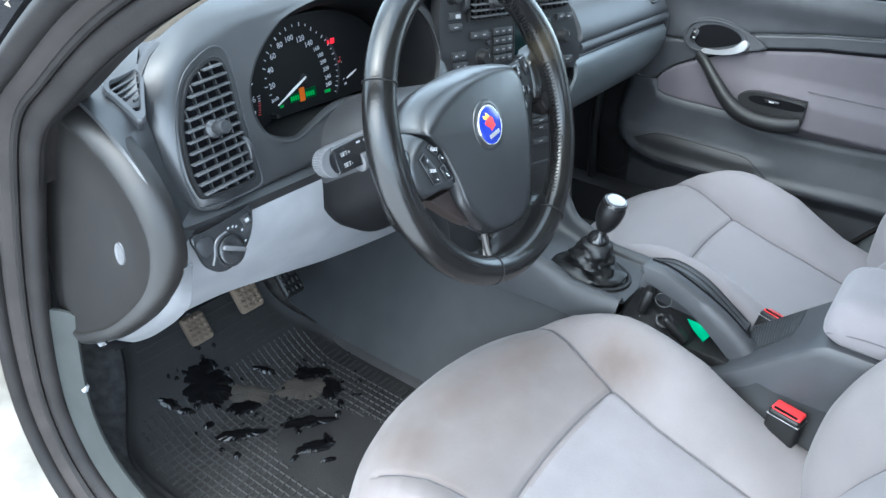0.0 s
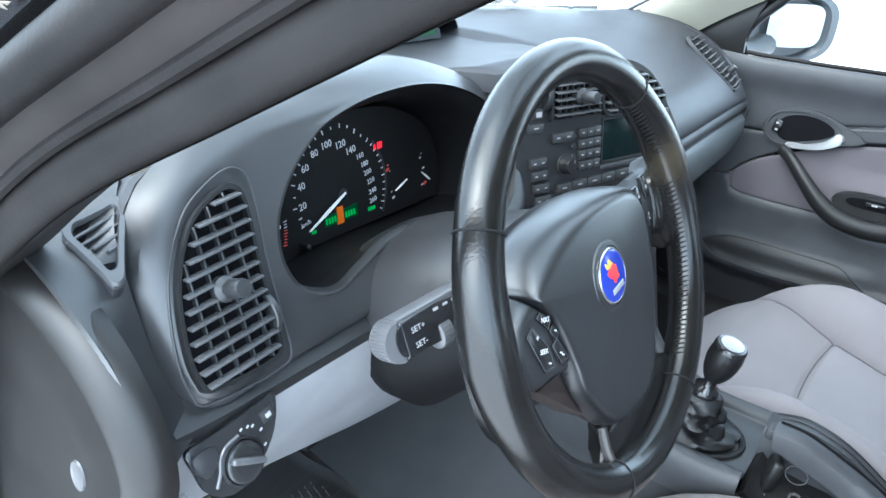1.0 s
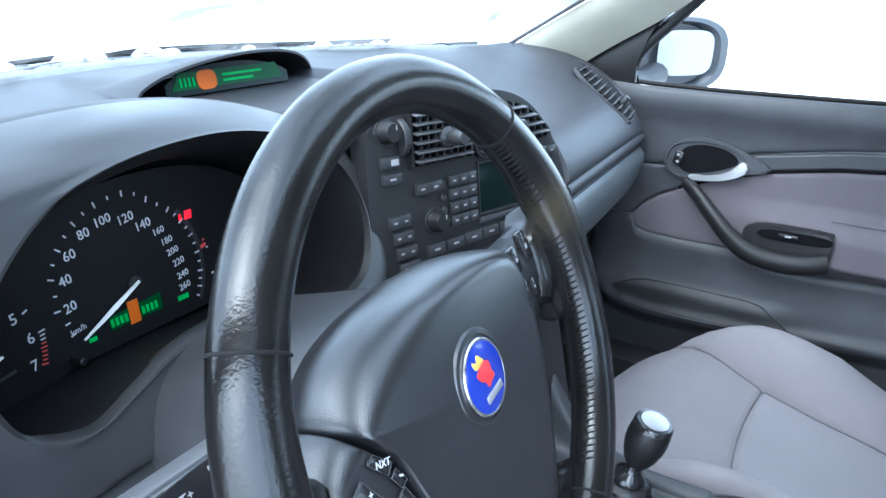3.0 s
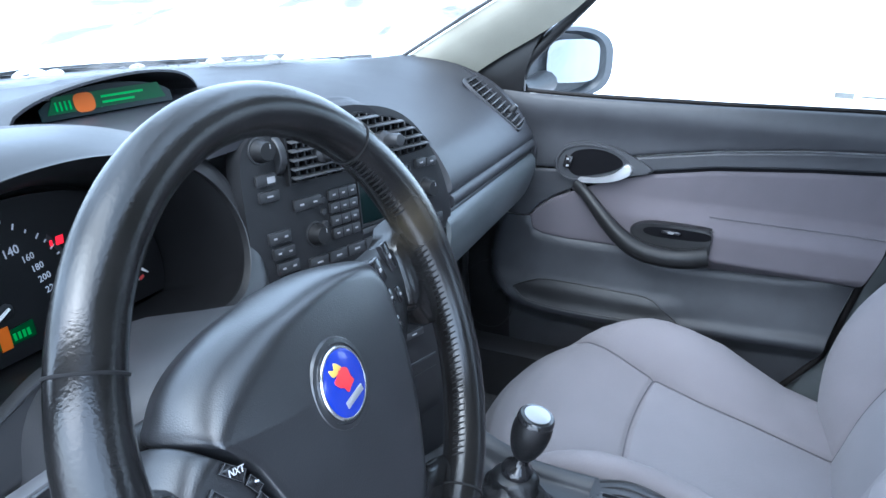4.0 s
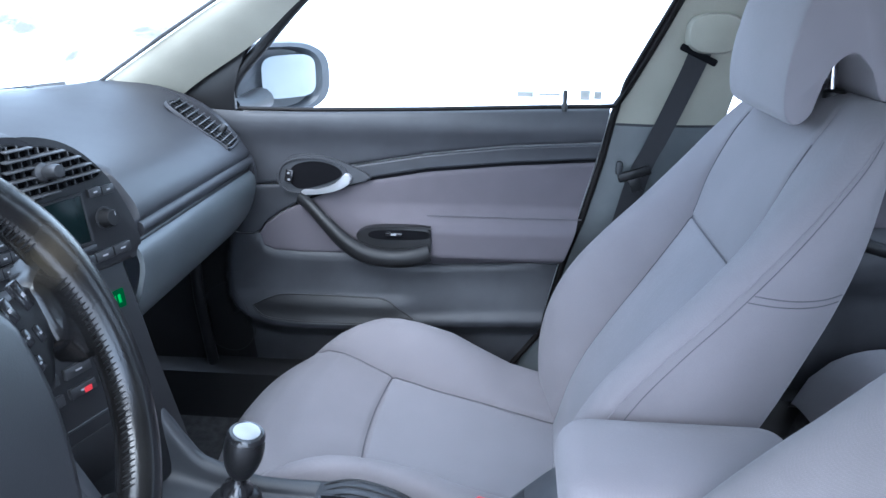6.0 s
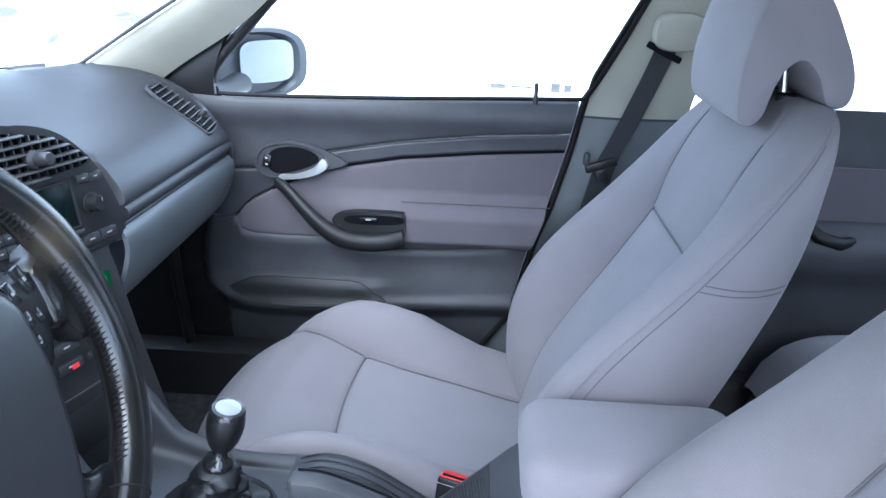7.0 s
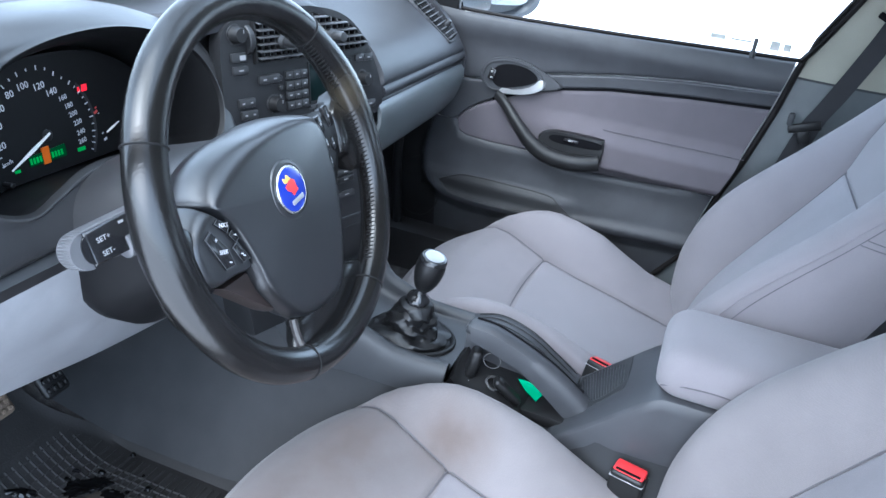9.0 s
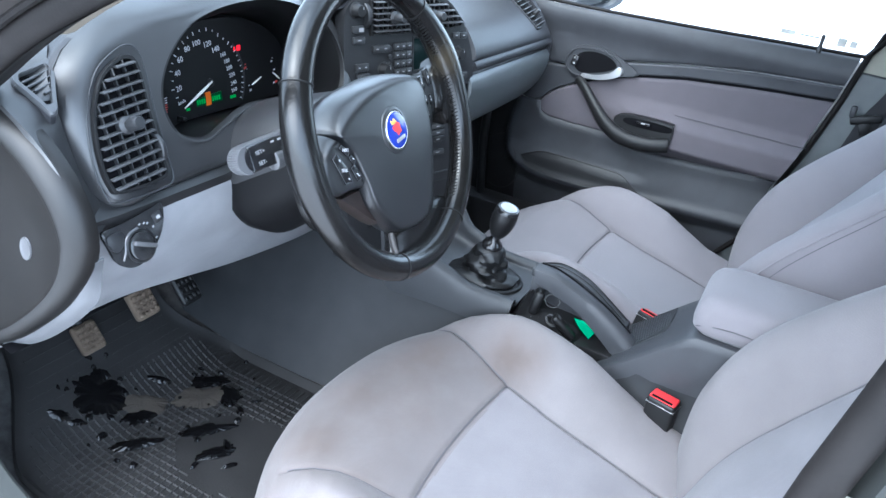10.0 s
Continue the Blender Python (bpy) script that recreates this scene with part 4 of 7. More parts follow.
for x, y in ((0.0229, 0.0108), (0.0171, 0.0173), (0.0071, 0.0198), (0.0225, -0.0020), (0.013, 0.0190)):
    part("mark", rbox((0.0028, 0.0018, 0.0004), LM @ pose(x, y, 0.0016, 0, 0, 30), 0.0001, 1), M_WHITE, sw)

part("panel_filler", sheet([[V(x, 0.243 + 0.012 * q ** 2 - 0.10 * (x + 0.17) * (x > -0.17), 0.935 + 0.062 * q) for x in np.linspace(-0.176, -0.140, 8)] for q in np.linspace(0, 1, 8)], thick=-0.004), M_HOOD, dash, "fascia edge beside the centre panel")

# ---- dials ----
GM = axes_at((-0.355, 0.3065, 0.892), (1, 0, 0), (0, 0.14, 1), (0, -1, 0.14))
dials = part("dial_board", prism([((x + 0.355) * 0.985, max(-0.040 - 0.22 * max(0.0, -0.06 - (x + 0.355)), (z - 0.892) * 0.985)) for x, z in END], 0.003, GM), M_DIALBOARD, dash, "black dial board")
HUB = (0.0045, 0.0020)


def dial_mark(x, y, a, ln=0.005, wd=0.0011, mat=None, name="dial_mark"):
    part(name, rbox((ln, wd, 0.0006), GM @ pose(x, y, 0.0034, 0, 0, a), 0, 1), mat or M_DIALPRINT, dials)


def needle(x0, y0, x1, y1, wd):
    """A tapered white blade from its root to its tip."""
    ln, a = math.hypot(x1 - x0, y1 - y0), math.degrees(math.atan2(y1 - y0, x1 - x0))
    part("needle", prism([(0, -wd * 0.55), (ln * 0.45, -wd), (ln, -wd * 0.35), (ln, wd * 0.35), (ln * 0.45, wd), (0, wd * 0.55)], 0.0015, GM @ pose(x0, y0, 0.0055, 0, 0, a), 0.0003), M_NEEDLE, dials, "white needle")


SPEED = (("20", -0.0525, 0.0044), ("40", -0.0515, 0.0245), ("60", -0.0440, 0.0412), ("80", -0.0294, 0.0532), ("100", -0.0121, 0.0585), ("120", 0.0078, 0.0548), ("140", 0.0222, 0.0457), ("160", 0.0354, 0.0367), ("180", 0.0415, 0.0267), ("200", 0.0454, 0.0167), ("220", 0.0493, 0.0061), ("240", 0.0511, -0.0056), ("260", 0.0508, -0.0158))
angs = [math.degrees(math.atan2(y - HUB[1], x - HUB[0])) for _, x, y in SPEED]
for i, (txt, x, y) in enumerate(SPEED):
    words(txt, 0.0105 if i < 7 else 0.0080, GM @ pose(x, y, 0.0034, 0, 0, 8), M_DIALPRINT, dials, "dial_number", 0.0002)
    for k, a in enumerate((angs[i], (angs[i] + angs[i + 1]) / 2 if i < 12 else angs[i] - 7)):
        c, s = math.cos(radians(a)), math.sin(radians(a))
        rt = 0.0660 + 0.0065 * smooth(60, 85, a) * (1 - smooth(150, 170, a)) + 0.0015 * (a > 150)
        dial_mark(HUB[0] + rt * c, HUB[1] + rt * s, a, 0.0048 - 0.0020 * k)
for a in (188, 197):
    dial_mark(HUB[0] + 0.0625 * math.cos(radians(a)), HUB[1] + 0.0625 * math.sin(radians(a)), a, 0.004)
words("km/h", 0.0065, GM @ pose(-0.0505, -0.0140, 0.0034, 0, 0, 8), M_DIALPRINT, dials, "dial_lettering", 0.0002)
needle(0.0065, 0.0042, -0.0495, -0.0225, 0.0019)
part("needle_hub", lathe([(0.0065, 0), (0.0065, 0.002), (0.005, 0.003)], 20, GM @ pose(HUB[0], HUB[1], 0.0025)), M_BLACK, dials)
arc = [(HUB[0] + 0.0715 * math.cos(radians(a)), HUB[1] + 0.0715 * math.sin(radians(a))) for a in np.linspace(42, -30, 22)]
arc2 = [(HUB[0] + 0.0655 * math.cos(radians(a)) + 0.002, HUB[1] + 0.0655 * math.sin(radians(a))) for a in np.linspace(-30, 42, 22)]
part("dial_arc", prism(arc + arc2, 0.0012, GM @ pose(0, 0, 0.0022)), M_FASCIA, dials, "grey rim beside the speed dial")
for txt, x, y in (("5", -0.0943, 0.0115), ("6", -0.0862, -0.0059), ("7", -0.0880, -0.0257)):
    words(txt, 0.0115, GM @ pose(x, y, 0.0034, 0, 0, 8), M_DIALPRINT, dials, "dial_number", 0.0002)
for k in range(9):
    dial_mark(-0.0775 - 0.00005 * k * k, -0.0035 - 0.0030 * k, 8 - 2 * k, 0.0048 if k % 4 == 0 else 0.0036, 0.0009, M_DIALPRINT if k < 3 else M_REDPRINT)
dial_mark(-0.0855, 0.0140, 25, 0.004)
needle(-0.1250, -0.0125, -0.1085, -0.0090, 0.0022)
dial_mark(-0.1090, -0.0245, 10, 0.016, 0.0022, M_GREY, "faint_lettering_bar")
needle(0.0862, -0.0146, 0.1078, -0.0062, 0.0011)
needle(0.1500, -0.0165, 0.1352, -0.0042, 0.0011)
for x, y, w, m_ in ((0.0778, 0.0115, 0.0060, M_REDPRINT), (0.0790, 0.0165, 0.0030, M_REDPRINT), (0.0815, 0.0090, 0.0020, M_DIALPRINT), (0.0850, -0.0225, 0.0050, M_DIALPRINT), (0.0825, -0.0150, 0.0030, M_DIALPRINT), (0.1369, 0.0123, 0.0040, M_DIALPRINT), (0.1395, 0.0170, 0.0025, M_DIALPRINT), (0.1438, -0.0197, 0.0060, M_REDPRINT), (0.1385, -0.0205, 0.0040, M_DIALPRINT), (0.1420, -0.0010, 0.0040, M_DIALPRINT)):
    part("dial_symbol", rbox((w, w * 0.55, 0.0005), GM @ pose(x, y, 0.0035, 0, 0, 20), 0.0005, 1), m_, dials)
part("trip_display", prism([(-0.0255, -0.0256), (0.0245, -0.0256), (0.0240, -0.0120), (-0.0255, -0.0150)], 0.0008, GM @ pose(0, 0, 0.0034)), M_LCDG, dials, "green lit trip display")
part("trip_symbol", prism([(-0.0075, -0.0275), (0.0020, -0.0275), (0.0020, -0.0090), (-0.0075, -0.0090)], 0.0012, GM @ pose(0, 0, 0.0034)), M_LCDO, dials, "orange lit symbol")
for k in range(4):
    for x0 in (-0.0235, 0.0055):
        part("digit", rbox((0.0026, 0.0062, 0.0004), GM @ pose(x0 + k * 0.0042, -0.0200, 0.0046, 0, 0, 4), 0, 1), M_LCDG2, dials)
part("side_display", prism([(0.041, -0.0265), (0.052, -0.0265), (0.052, -0.0225), (0.041, -0.0225)], 0.0008, GM @ pose(0, 0, 0.0034)), M_LCDG2, dials)
part("lit_star", rbox((0.007, 0.0035, 0.0005), GM @ pose(-0.0415, -0.0258, 0.0036), 0.0012, 1), M_LCDG2, dials, "small green lit star")
part("warning_light", prism([(0.0635, 0.0385), (0.0705, 0.0385), (0.0715, 0.0455), (0.0645, 0.0455)], 0.0008, GM @ pose(0, 0, 0.0034)), M_REDLIGHT, dials, "lit red warning light")
part("warning_light", prism([(0.0575, 0.0395), (0.0602, 0.0390), (0.0600, 0.0440), (0.0582, 0.0440)], 0.0008, GM @ pose(0, 0, 0.0034)), M_REDLIGHT, dials, "lit red warning light")
part("reset_pin", lathe([(0.003, 0), (0.003, 0.012), (0.002, 0.013)], 12, GM @ pose(-0.060, -0.0342, 0.003)), M_BLACK, dials)

# ---- centre panel ----
ra, rb = radians(17), radians(8)
PR = V(math.cos(ra), -math.sin(ra), 0)
PN = V(-math.sin(ra) * math.cos(rb), -math.cos(ra) * math.cos(rb), math.sin(rb))
PU = PN.cross(PR)
PM = axes_at((-0.04, 0.162, 0.93), PR, PU, PN)
PO = spline([(-0.137, -0.06), (-0.139, 0.0), (-0.138, 0.045), (-0.132, 0.068), (-0.112, 0.082), (-0.07, 0.089), (0.0, 0.091), (0.048, 0.087), (0.088, 0.071), (0.120, 0.040), (0.141, 0.0), (0.152, -0.04), (0.149, -0.064), (0.132, -0.071)], 70) + [(-0.135, -0.075)]
stack = part("centre_panel", prism(PO, 0.022, PM @ pose(0, 0, -0.022), 0.006, 3), M_FASCIA, dash, "charcoal centre panel turned to the driver")
part("lower_stack", prism([(-0.132, -0.07), (0.130, -0.07), (0.140, -0.19), (0.158, -0.31), (0.170, -0.355), (-0.12, -0.355), (-0.14, -0.2)], 0.06, PM @ pose(0, 0, -0.068), 0.005, 2), M_FASCIA, dash, "dark lower centre stack")
vl = grille(stack, "centre_vent", PM, [(-0.089, 0.026), (-0.006, 0.026), (-0.006, 0.082), (-0.05, 0.082), (-0.089, 0.079)], 6, 7, 0.008, "louvred centre air vent")
vent_knob(vl, PM @ pose(-0.046, 0.052, 0.006))
vr = grille(stack, "centre_vent", PM, spline([(0.0, 0.026), (0.06, 0.028), (0.117, 0.033), (0.100, 0.055), (0.075, 0.070), (0.04, 0.079), (0.0, 0.082)], 42, True), 6, 9, 0.008, "louvred centre air vent")
vent_knob(vr, PM @ pose(0.040, 0.052, 0.006))


def stack_button(x, y, w, h, parent=None, mark=True, d=0.005, label="", mat=None, n=1):
    b = part("button", rbox((w, h, d), PM @ pose(x, y, d / 2 - 0.001), 0.0011), mat or M_BUTTON, parent or stack, label)
    for k in range(n if mark else 0):
        part("button_mark", rbox((w / n * 0.30, h * 0.16, 0.0003), PM @ pose(x + (k - (n - 1) / 2) * w / n, y, d - 0.0009), 0, 1), M_WHITE, b)
    return b


def stack_knob(x, y, r, h=0.016, label="dark rotary knob"):
    k = part("knob", lathe([(r * 1.15, 0), (r * 1.15, 0.002), (r, 0.004), (r * 0.96, h * 0.8), (r * 0.85, h), (r * 0.3, h)], 26, PM @ pose(x, y, 0)), M_BLACK, stack, label)
    part("knob_collar", ringplate(oval(r * 1.32, r * 1.32, 26, 2, x, y), oval(r * 1.14, r * 1.14, 26, 2, x, y), 0.0016, PM), M_BUTTON, k)
    part("knob_mark", rbox((0.001, r * 0.45, 0.0004), PM @ pose(x + r * 0.3, y + r * 0.45, h), 0, 1), M_WHITE, k)
    return k


stack_knob(-0.114, 0.064, 0.0098, 0.014)
b0 = stack_button(-0.1125, 0.0365, 0.023, 0.011, mark=False)
part("lit_mark", rbox((0.009, 0.006, 0.0006), PM @ pose(-0.108, 0.0360, 0.0042), 0.0002, 1), M_WHITE, b0)
stack_button(-0.1115, 0.0205, 0.023, 0.0105)
part("thumb_wheel", lathe([(0.020, -0.004), (0.021, -0.003), (0.021, 0.003), (0.020, 0.004)], 28, PM @ pose(-0.0945, 0.056, -0.010, 0, 90, 0)), M_BUTTON, stack, "ribbed thumb wheel")
for k in range(4):
    stack_button(-0.106 + 0.0028 * k, -0.021 - 0.0155 * k, 0.026, 0.0115, n=2)
stack_knob(-0.060, -0.029, 0.0100, 0.014)
stack_button(-0.067, 0.005, 0.034, 0.0115, n=2)
for k in range(4):
    wide = stack_button(-0.0203, 0.0065 - 0.0135 * k, 0.0385, 0.0110, n=3)
    for dx_ in (-0.0064, 0.0064):
        part("button_gap", rbox((0.0006, 0.0105, 0.0004), PM @ pose(-0.0203 + dx_, 0.0065 - 0.0135 * k, 0.0040), 0, 1), M_DEEP, wide)
    part("small_button", lathe([(0.0036, 0), (0.0036, 0.002), (0.003, 0.003)], 14, PM @ pose(-0.0475, 0.004 - 0.0125 * k, 0)), M_BUTTON, stack)
part("radio_display", prism([(0.004, -0.034), (0.084, -0.034), (0.084, 0.017), (0.004, 0.017)], 0.0015, PM, 0.0005), M_LCDD, stack, "dark unlit display")
part("display_frame", ringplate([(0.002, -0.037), (0.088, -0.037), (0.088, 0.020), (0.002, 0.020)], [(0.004, -0.034), (0.084, -0.034), (0.084, 0.017), (0.004, 0.017)], 0.0025, PM), M_FASCIA, stack)
part("display_sill", rbox((0.086, 0.006, 0.004), PM @ pose(0.045, -0.0415, 0.0015), 0.001), M_GREY, stack)
stack_button(0.103, 0.0165, 0.017, 0.010)
stack_button(0.121, 0.0155, 0.017, 0.010)
stack_knob(0.110, -0.015, 0.0098, 0.014)
for k in range(8):
    stack_button(-0.062 + k * 0.0262, -0.0575 + 0.0006 * k, 0.0245, 0.0115)
# climate unit and switches below
part("climate_display", prism([(0.094, -0.122), (0.116, -0.122), (0.116, -0.100), (0.094, -0.100)], 0.0012, PM @ pose(0, 0, -0.008)), M_LCDG, stack, "small green lit display")
PL = PM @ pose(0, 0, -0.008)


def low_button(x, y, w, h, mat=None):
    b = part("button", rbox((w, h, 0.006), PL @ pose(x, y, 0.002), 0.0012), mat or M_BUTTON, stack)
    part("button_mark", rbox((w * 0.25, h * 0.16, 0.0003), PL @ pose(x, y, 0.0051), 0, 1), M_WHITE, b)
    return b


for k in range(2):
    part("digit", rbox((0.004, 0.010, 0.0004), PL @ pose(0.101 + 0.007 * k, -0.111, 0.0014), 0.001, 1), M_LCDG2, stack)
for r_ in range(5):
    for c_ in range(4):
        low_button(-0.055 + c_ * 0.042, -0.092 - r_ * 0.0235 if not (c_ == 3 and r_ < 2) else -0.150 - r_ * 0.012, 0.034, 0.0125 if c_ < 3 else 0.009)
part("hazard_mark", rbox((0.010, 0.006, 0.0008), PL @ pose(0.034, -0.188, 0.0052), 0.0003, 1), M_RED, stack, "red hazard mark")
part("cup_slot", rbox((0.20, 0.003, 0.002), PL @ pose(0.01, -0.225, 0.0), 0.0005, 1), M_GREY, stack)
part("lid", rbox((0.20, 0.055, 0.004), PL @ pose(0.01, -0.268, -0.0005), 0.002), M_BLACK, stack, "dark closed lid")

# ---- passenger side ----
gl = []
for x in np.linspace(0.098, 0.648, 26):
    f = (x - 0.118) / 0.53
    yl, zl = 0.118 + 0.050 * f, 0.893 - 0.036 * f
    gl.append([V(x, *p) for p in spline([(yl + 0.006, zl - 0.027), (yl - 0.002, zl - 0.036), (yl - 0.002, zl - 0.06), (yl + 0.018, zl - 0.11), (yl + 0.07, zl - 0.165), (yl + 0.14, zl - 0.20), (0.50, 0.66)], 20)])
part("glovebox_lid", sheet(gl, thick=-0.006), M_GLOVE, dash, "grey-green glovebox lid")
for dz, r, mt in ((-0.008, 0.0105, M_DASH), (-0.0225, 0.004, M_FASCIA)):
    pth = []
    for x in np.linspace(0.118, 0.650, 26):
        f = (x - 0.118) / 0.53
        pth.append((x, 0.118 + 0.050 * f + 0.004, 0.893 - 0.036 * f + dz))
    part("dash_lip", tube(pth, r, 10), mt, dash, "rounded lip along the glovebox")
# dash end towards the passenger door
endr = spline([(0.168, 0.86), (0.160, 0.83), (0.18, 0.75), (0.24, 0.69), (0.32, 0.66), (0.48, 0.66), (0.50, 0.80), (0.46, 0.98), (0.36, 0.99), (0.27, 0.965), (0.21, 0.92)], 44, True)
part("end_cap", prism(endr, 0.016, Matrix(((0, 0, 1, 0.645), (1, 0, 0, 0), (0, 1, 0, 0), (0, 0, 0, 1))), 0.006, 3), M_DASH, dash)
nv = V(0.06, -0.62, 0.78).normalized()
RV = axes_at((0.590, 0.2195, 0.9225), V(1, 0.16, 0.0), nv.cross(V(1, 0.16, 0)), nv)
g2 = grille(dash, "side_vent", RV, spline([(-0.038, -0.056), (0.032, -0.056), (0.040, -0.045), (0.036, 0.03), (0.030, 0.068), (0.010, 0.076), (-0.043, 0.072), (-0.050, 0.0), (-0.044, -0.04)], 45, True), 11, 4, 0.008, "louvred air vent at the dash end", frame_mat=M_DASH)
vent_knob(g2, RV @ pose(0.004, -0.022, -0.004), 0.006)

# ---- steering column ----
EL = radians(21.85)
WC = V(-0.353, 0.004, 0.9123)
WN, WU = V(0, -math.cos(EL), math.sin(EL)), V(0, math.sin(EL), math.cos(EL))
WM = axes_at(WC, (1, 0, 0), WU, WN)
col = thing("steering_column", WC + V(0, 0.25, -0.12), "black steering column cover with stalks", "steering column", kind="structure")
rows = []
for d, a, b, cz in ((-0.050, 0.045, 0.042, 0.0), (-0.055, 0.072, 0.058, -0.005), (-0.09, 0.086, 0.068, -0.014), (-0.14, 0.096, 0.078, -0.022), (-0.185, 0.100, 0.090, -0.030), (-0.215, 0.095, 0.086, -0.028), (-0.24, 0.08, 0.07, -0.02), (-0.26, 0.05, 0.045, -0.01)):
    rows.append([WM @ V(x, y, d) for x, y in oval(a, b, 40, 2.6, 0, cz)])
# one shroud in two colours, the lower half much darker than the upper
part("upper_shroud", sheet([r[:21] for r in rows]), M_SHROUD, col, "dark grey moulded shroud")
part("lower_shroud", sheet([r[20:] + r[:1] for r in rows]), M_SHROUD_LOW, col, "black lower shroud")

def stalk(parent, root_p, tip_p, side):
    """A flat-faced control stalk: black face, grey back, ribbed half-round end and a ribbed thumb wheel."""
    a, b = Vector(root_p), Vector(tip_p)
    d = (b - a).normalized()
    out = (V(0, -1, 0.35) - d * d.dot(V(0, -1, 0.35))).normalized()
    m = axes_at(a, d, out.cross(d), out)
    ln = (b - a).length
    hh, up = 0.0150, side
    st = part("stalk", tube([m @ V(-0.05, 0, 0), m @ V(ln * 0.30, 0, 0.0)], [0.010, 0.0115], 14), M_BLACK, parent, "black control stalk")
    x0, x1 = ln * 0.16, ln * 0.86
    part("stalk_body", prism([(x0, -hh * 0.72), (x1 * 0.6, -hh * 0.98), (x1, -hh), (x1, hh), (x1 * 0.6, hh * 0.98), (x0, hh * 0.72)], 0.022, m @ pose(0, 0, -0.011), 0.003, 3, True), M_GLOSS, st)
    part("stalk_top", prism([(x0 + 0.001, -0.008), (x1, -0.0085), (x1, 0.0085), (x0 + 0.001, 0.008)], 0.0032, m @ axes_at((0, up * (hh - 0.0018), 0), (1, 0, 0), (0, 0, -up), (0, up, 0)), 0.0014, 2), M_STALK, st, "grey upper face")
    bow = [(x1 + 0.0155 * math.cos(t), (hh + 0.0006) * math.sin(t)) for t in np.linspace(-math.pi / 2, math.pi / 2, 21)]
    part("stalk_cap", prism(bow + [(x1 - 0.001, hh + 0.0006), (x1 - 0.001, -hh - 0.0006)], 0.019, m @ pose(0, 0, -0.0095), 0.0022, 2, True), M_STALK, st, "grey half-round end")
    part("cap_face", prism([(x1 - 0.002 + (x - x1) * 0.50, y * 0.80) for x, y in bow], 0.0020, m @ pose(0, 0, 0.0088), 0.0006), M_GLOSS, st)
    for t in np.linspace(-1.35, 1.35, 17):
        part("cap_rib", rbox((0.0012, 0.0007, 0.0150), m @ pose(x1 + 0.0156 * math.cos(t), (hh + 0.0006) * math.sin(t), 0, 0, 0, math.degrees(t)), 0.0003, 1), M_STALK, st)
    wheel_c = m @ pose(ln * 0.50, -up * (hh - 0.004), 0.0025, 0, 90, 0)
    part("thumb_wheel", lathe([(0.0112, -0.006), (0.0122, -0.0052), (0.0122, 0.0052), (0.0112, 0.006)], 26, wheel_c), M_STALK, st, "grey ribbed thumb wheel")
    for k in range(26):
        t = 2 * math.pi * k / 26
        part("wheel_rib", rbox((0.0008, 0.0010, 0.0090), wheel_c @ pose(0.0123 * math.cos(t), 0.0123 * math.sin(t), 0, 0, 0, math.degrees(t)), 0.0002, 1), M_SLAT, st)
    if side < 0:
        words("SET-", 0.0062, m @ pose(ln * 0.72, 0.0075, 0.0112, 0, 0, 180), M_WHITE, st, "stalk_lettering", 0.0002)
        words("SET+", 0.0062, m @ pose(ln * 0.72, -0.0045, 0.0112, 0, 0, 180), M_WHITE, st, "stalk_lettering", 0.0002)
        words("R", 0.0060, m @ pose(ln * 0.36, -0.0015, 0.0112, 0, 0, 180), M_WHITE, st, "stalk_lettering", 0.0002)
    for x, w in ((0.36, 0.006), (0.45, 0.005), (0.54, 0.005)):
        part("stalk_mark", rbox((w, 0.0022, 0.0004), m @ pose(ln * x, up * 0.0105, 0.0111), 0.0001, 1), M_WHITE, st)
    return st


stalk(col, (-0.440, 0.068, 0.905), (-0.548, 0.083, 0.893), -1)
stalk(col, (-0.272, 0.068, 0.905), (-0.190, 0.085, 0.905), 1)
# ---- steering wheel ----
wheel = thing("steering_wheel", WC, "worn black leather steering wheel with a round blue badge", "steering wheel")


def wheel_pt(x, y, z=0.0):
    return WM @ V(x, y, z)


NR = 120
rim_path = [wheel_pt(0.1743 * math.cos(2 * math.pi * i / NR), 0.1743 * math.sin(2 * math.pi * i / NR)) for i in range(NR)]


def rim_r(a):
    a = a % 360
    g = 0.0172
    for c in (22, 178):
        g += 0.0022 * math.exp(-((a - c) / 16) ** 2)
    return g


part("rim", tube(rim_path, [rim_r(360 * i / NR) for i in range(NR)], 20, closed=True, up=tuple(WN)), M_LEATHER, wheel, "shiny worn black leather rim")
for a in (153, 50, 252, 302):
    c, s = math.cos(radians(a)), math.sin(radians(a))
    ring = [wheel_pt((0.1743 + (rim_r(a) + 0.0002) * math.cos(t)) * c, (0.1743 + (rim_r(a) + 0.0002) * math.cos(t)) * s, (rim_r(a) + 0.0002) * math.sin(t)) for t in np.linspace(0, 2 * math.pi, 24, endpoint=False)]
    part("rim_seam", tube(ring, 0.0009, 6, closed=True), M_BLACKSEAM, wheel)
# stitching along the inner side of the rim
for a in list(np.arange(-50, 14, 1.75)) + list(np.arange(26, 49, 1.75)) + list(np.arange(162, 246, 1.75)):
    pts = []
    for q in np.linspace(-0.05, 0.52, 5):
        g = radians(a) + 0.030 * q
        rr = 0.1743 - (rim_r(a) + 0.0002) * math.cos(q)
        pts.append(wheel_pt(rr * math.cos(g), rr * math.sin(g), (rim_r(a) + 0.0002) * math.sin(q)))
    part("stitch", tube(pts, [0.0003, 0.0007, 0.0008, 0.0007, 0.0003], 5), M_BLACKSEAM, wheel)


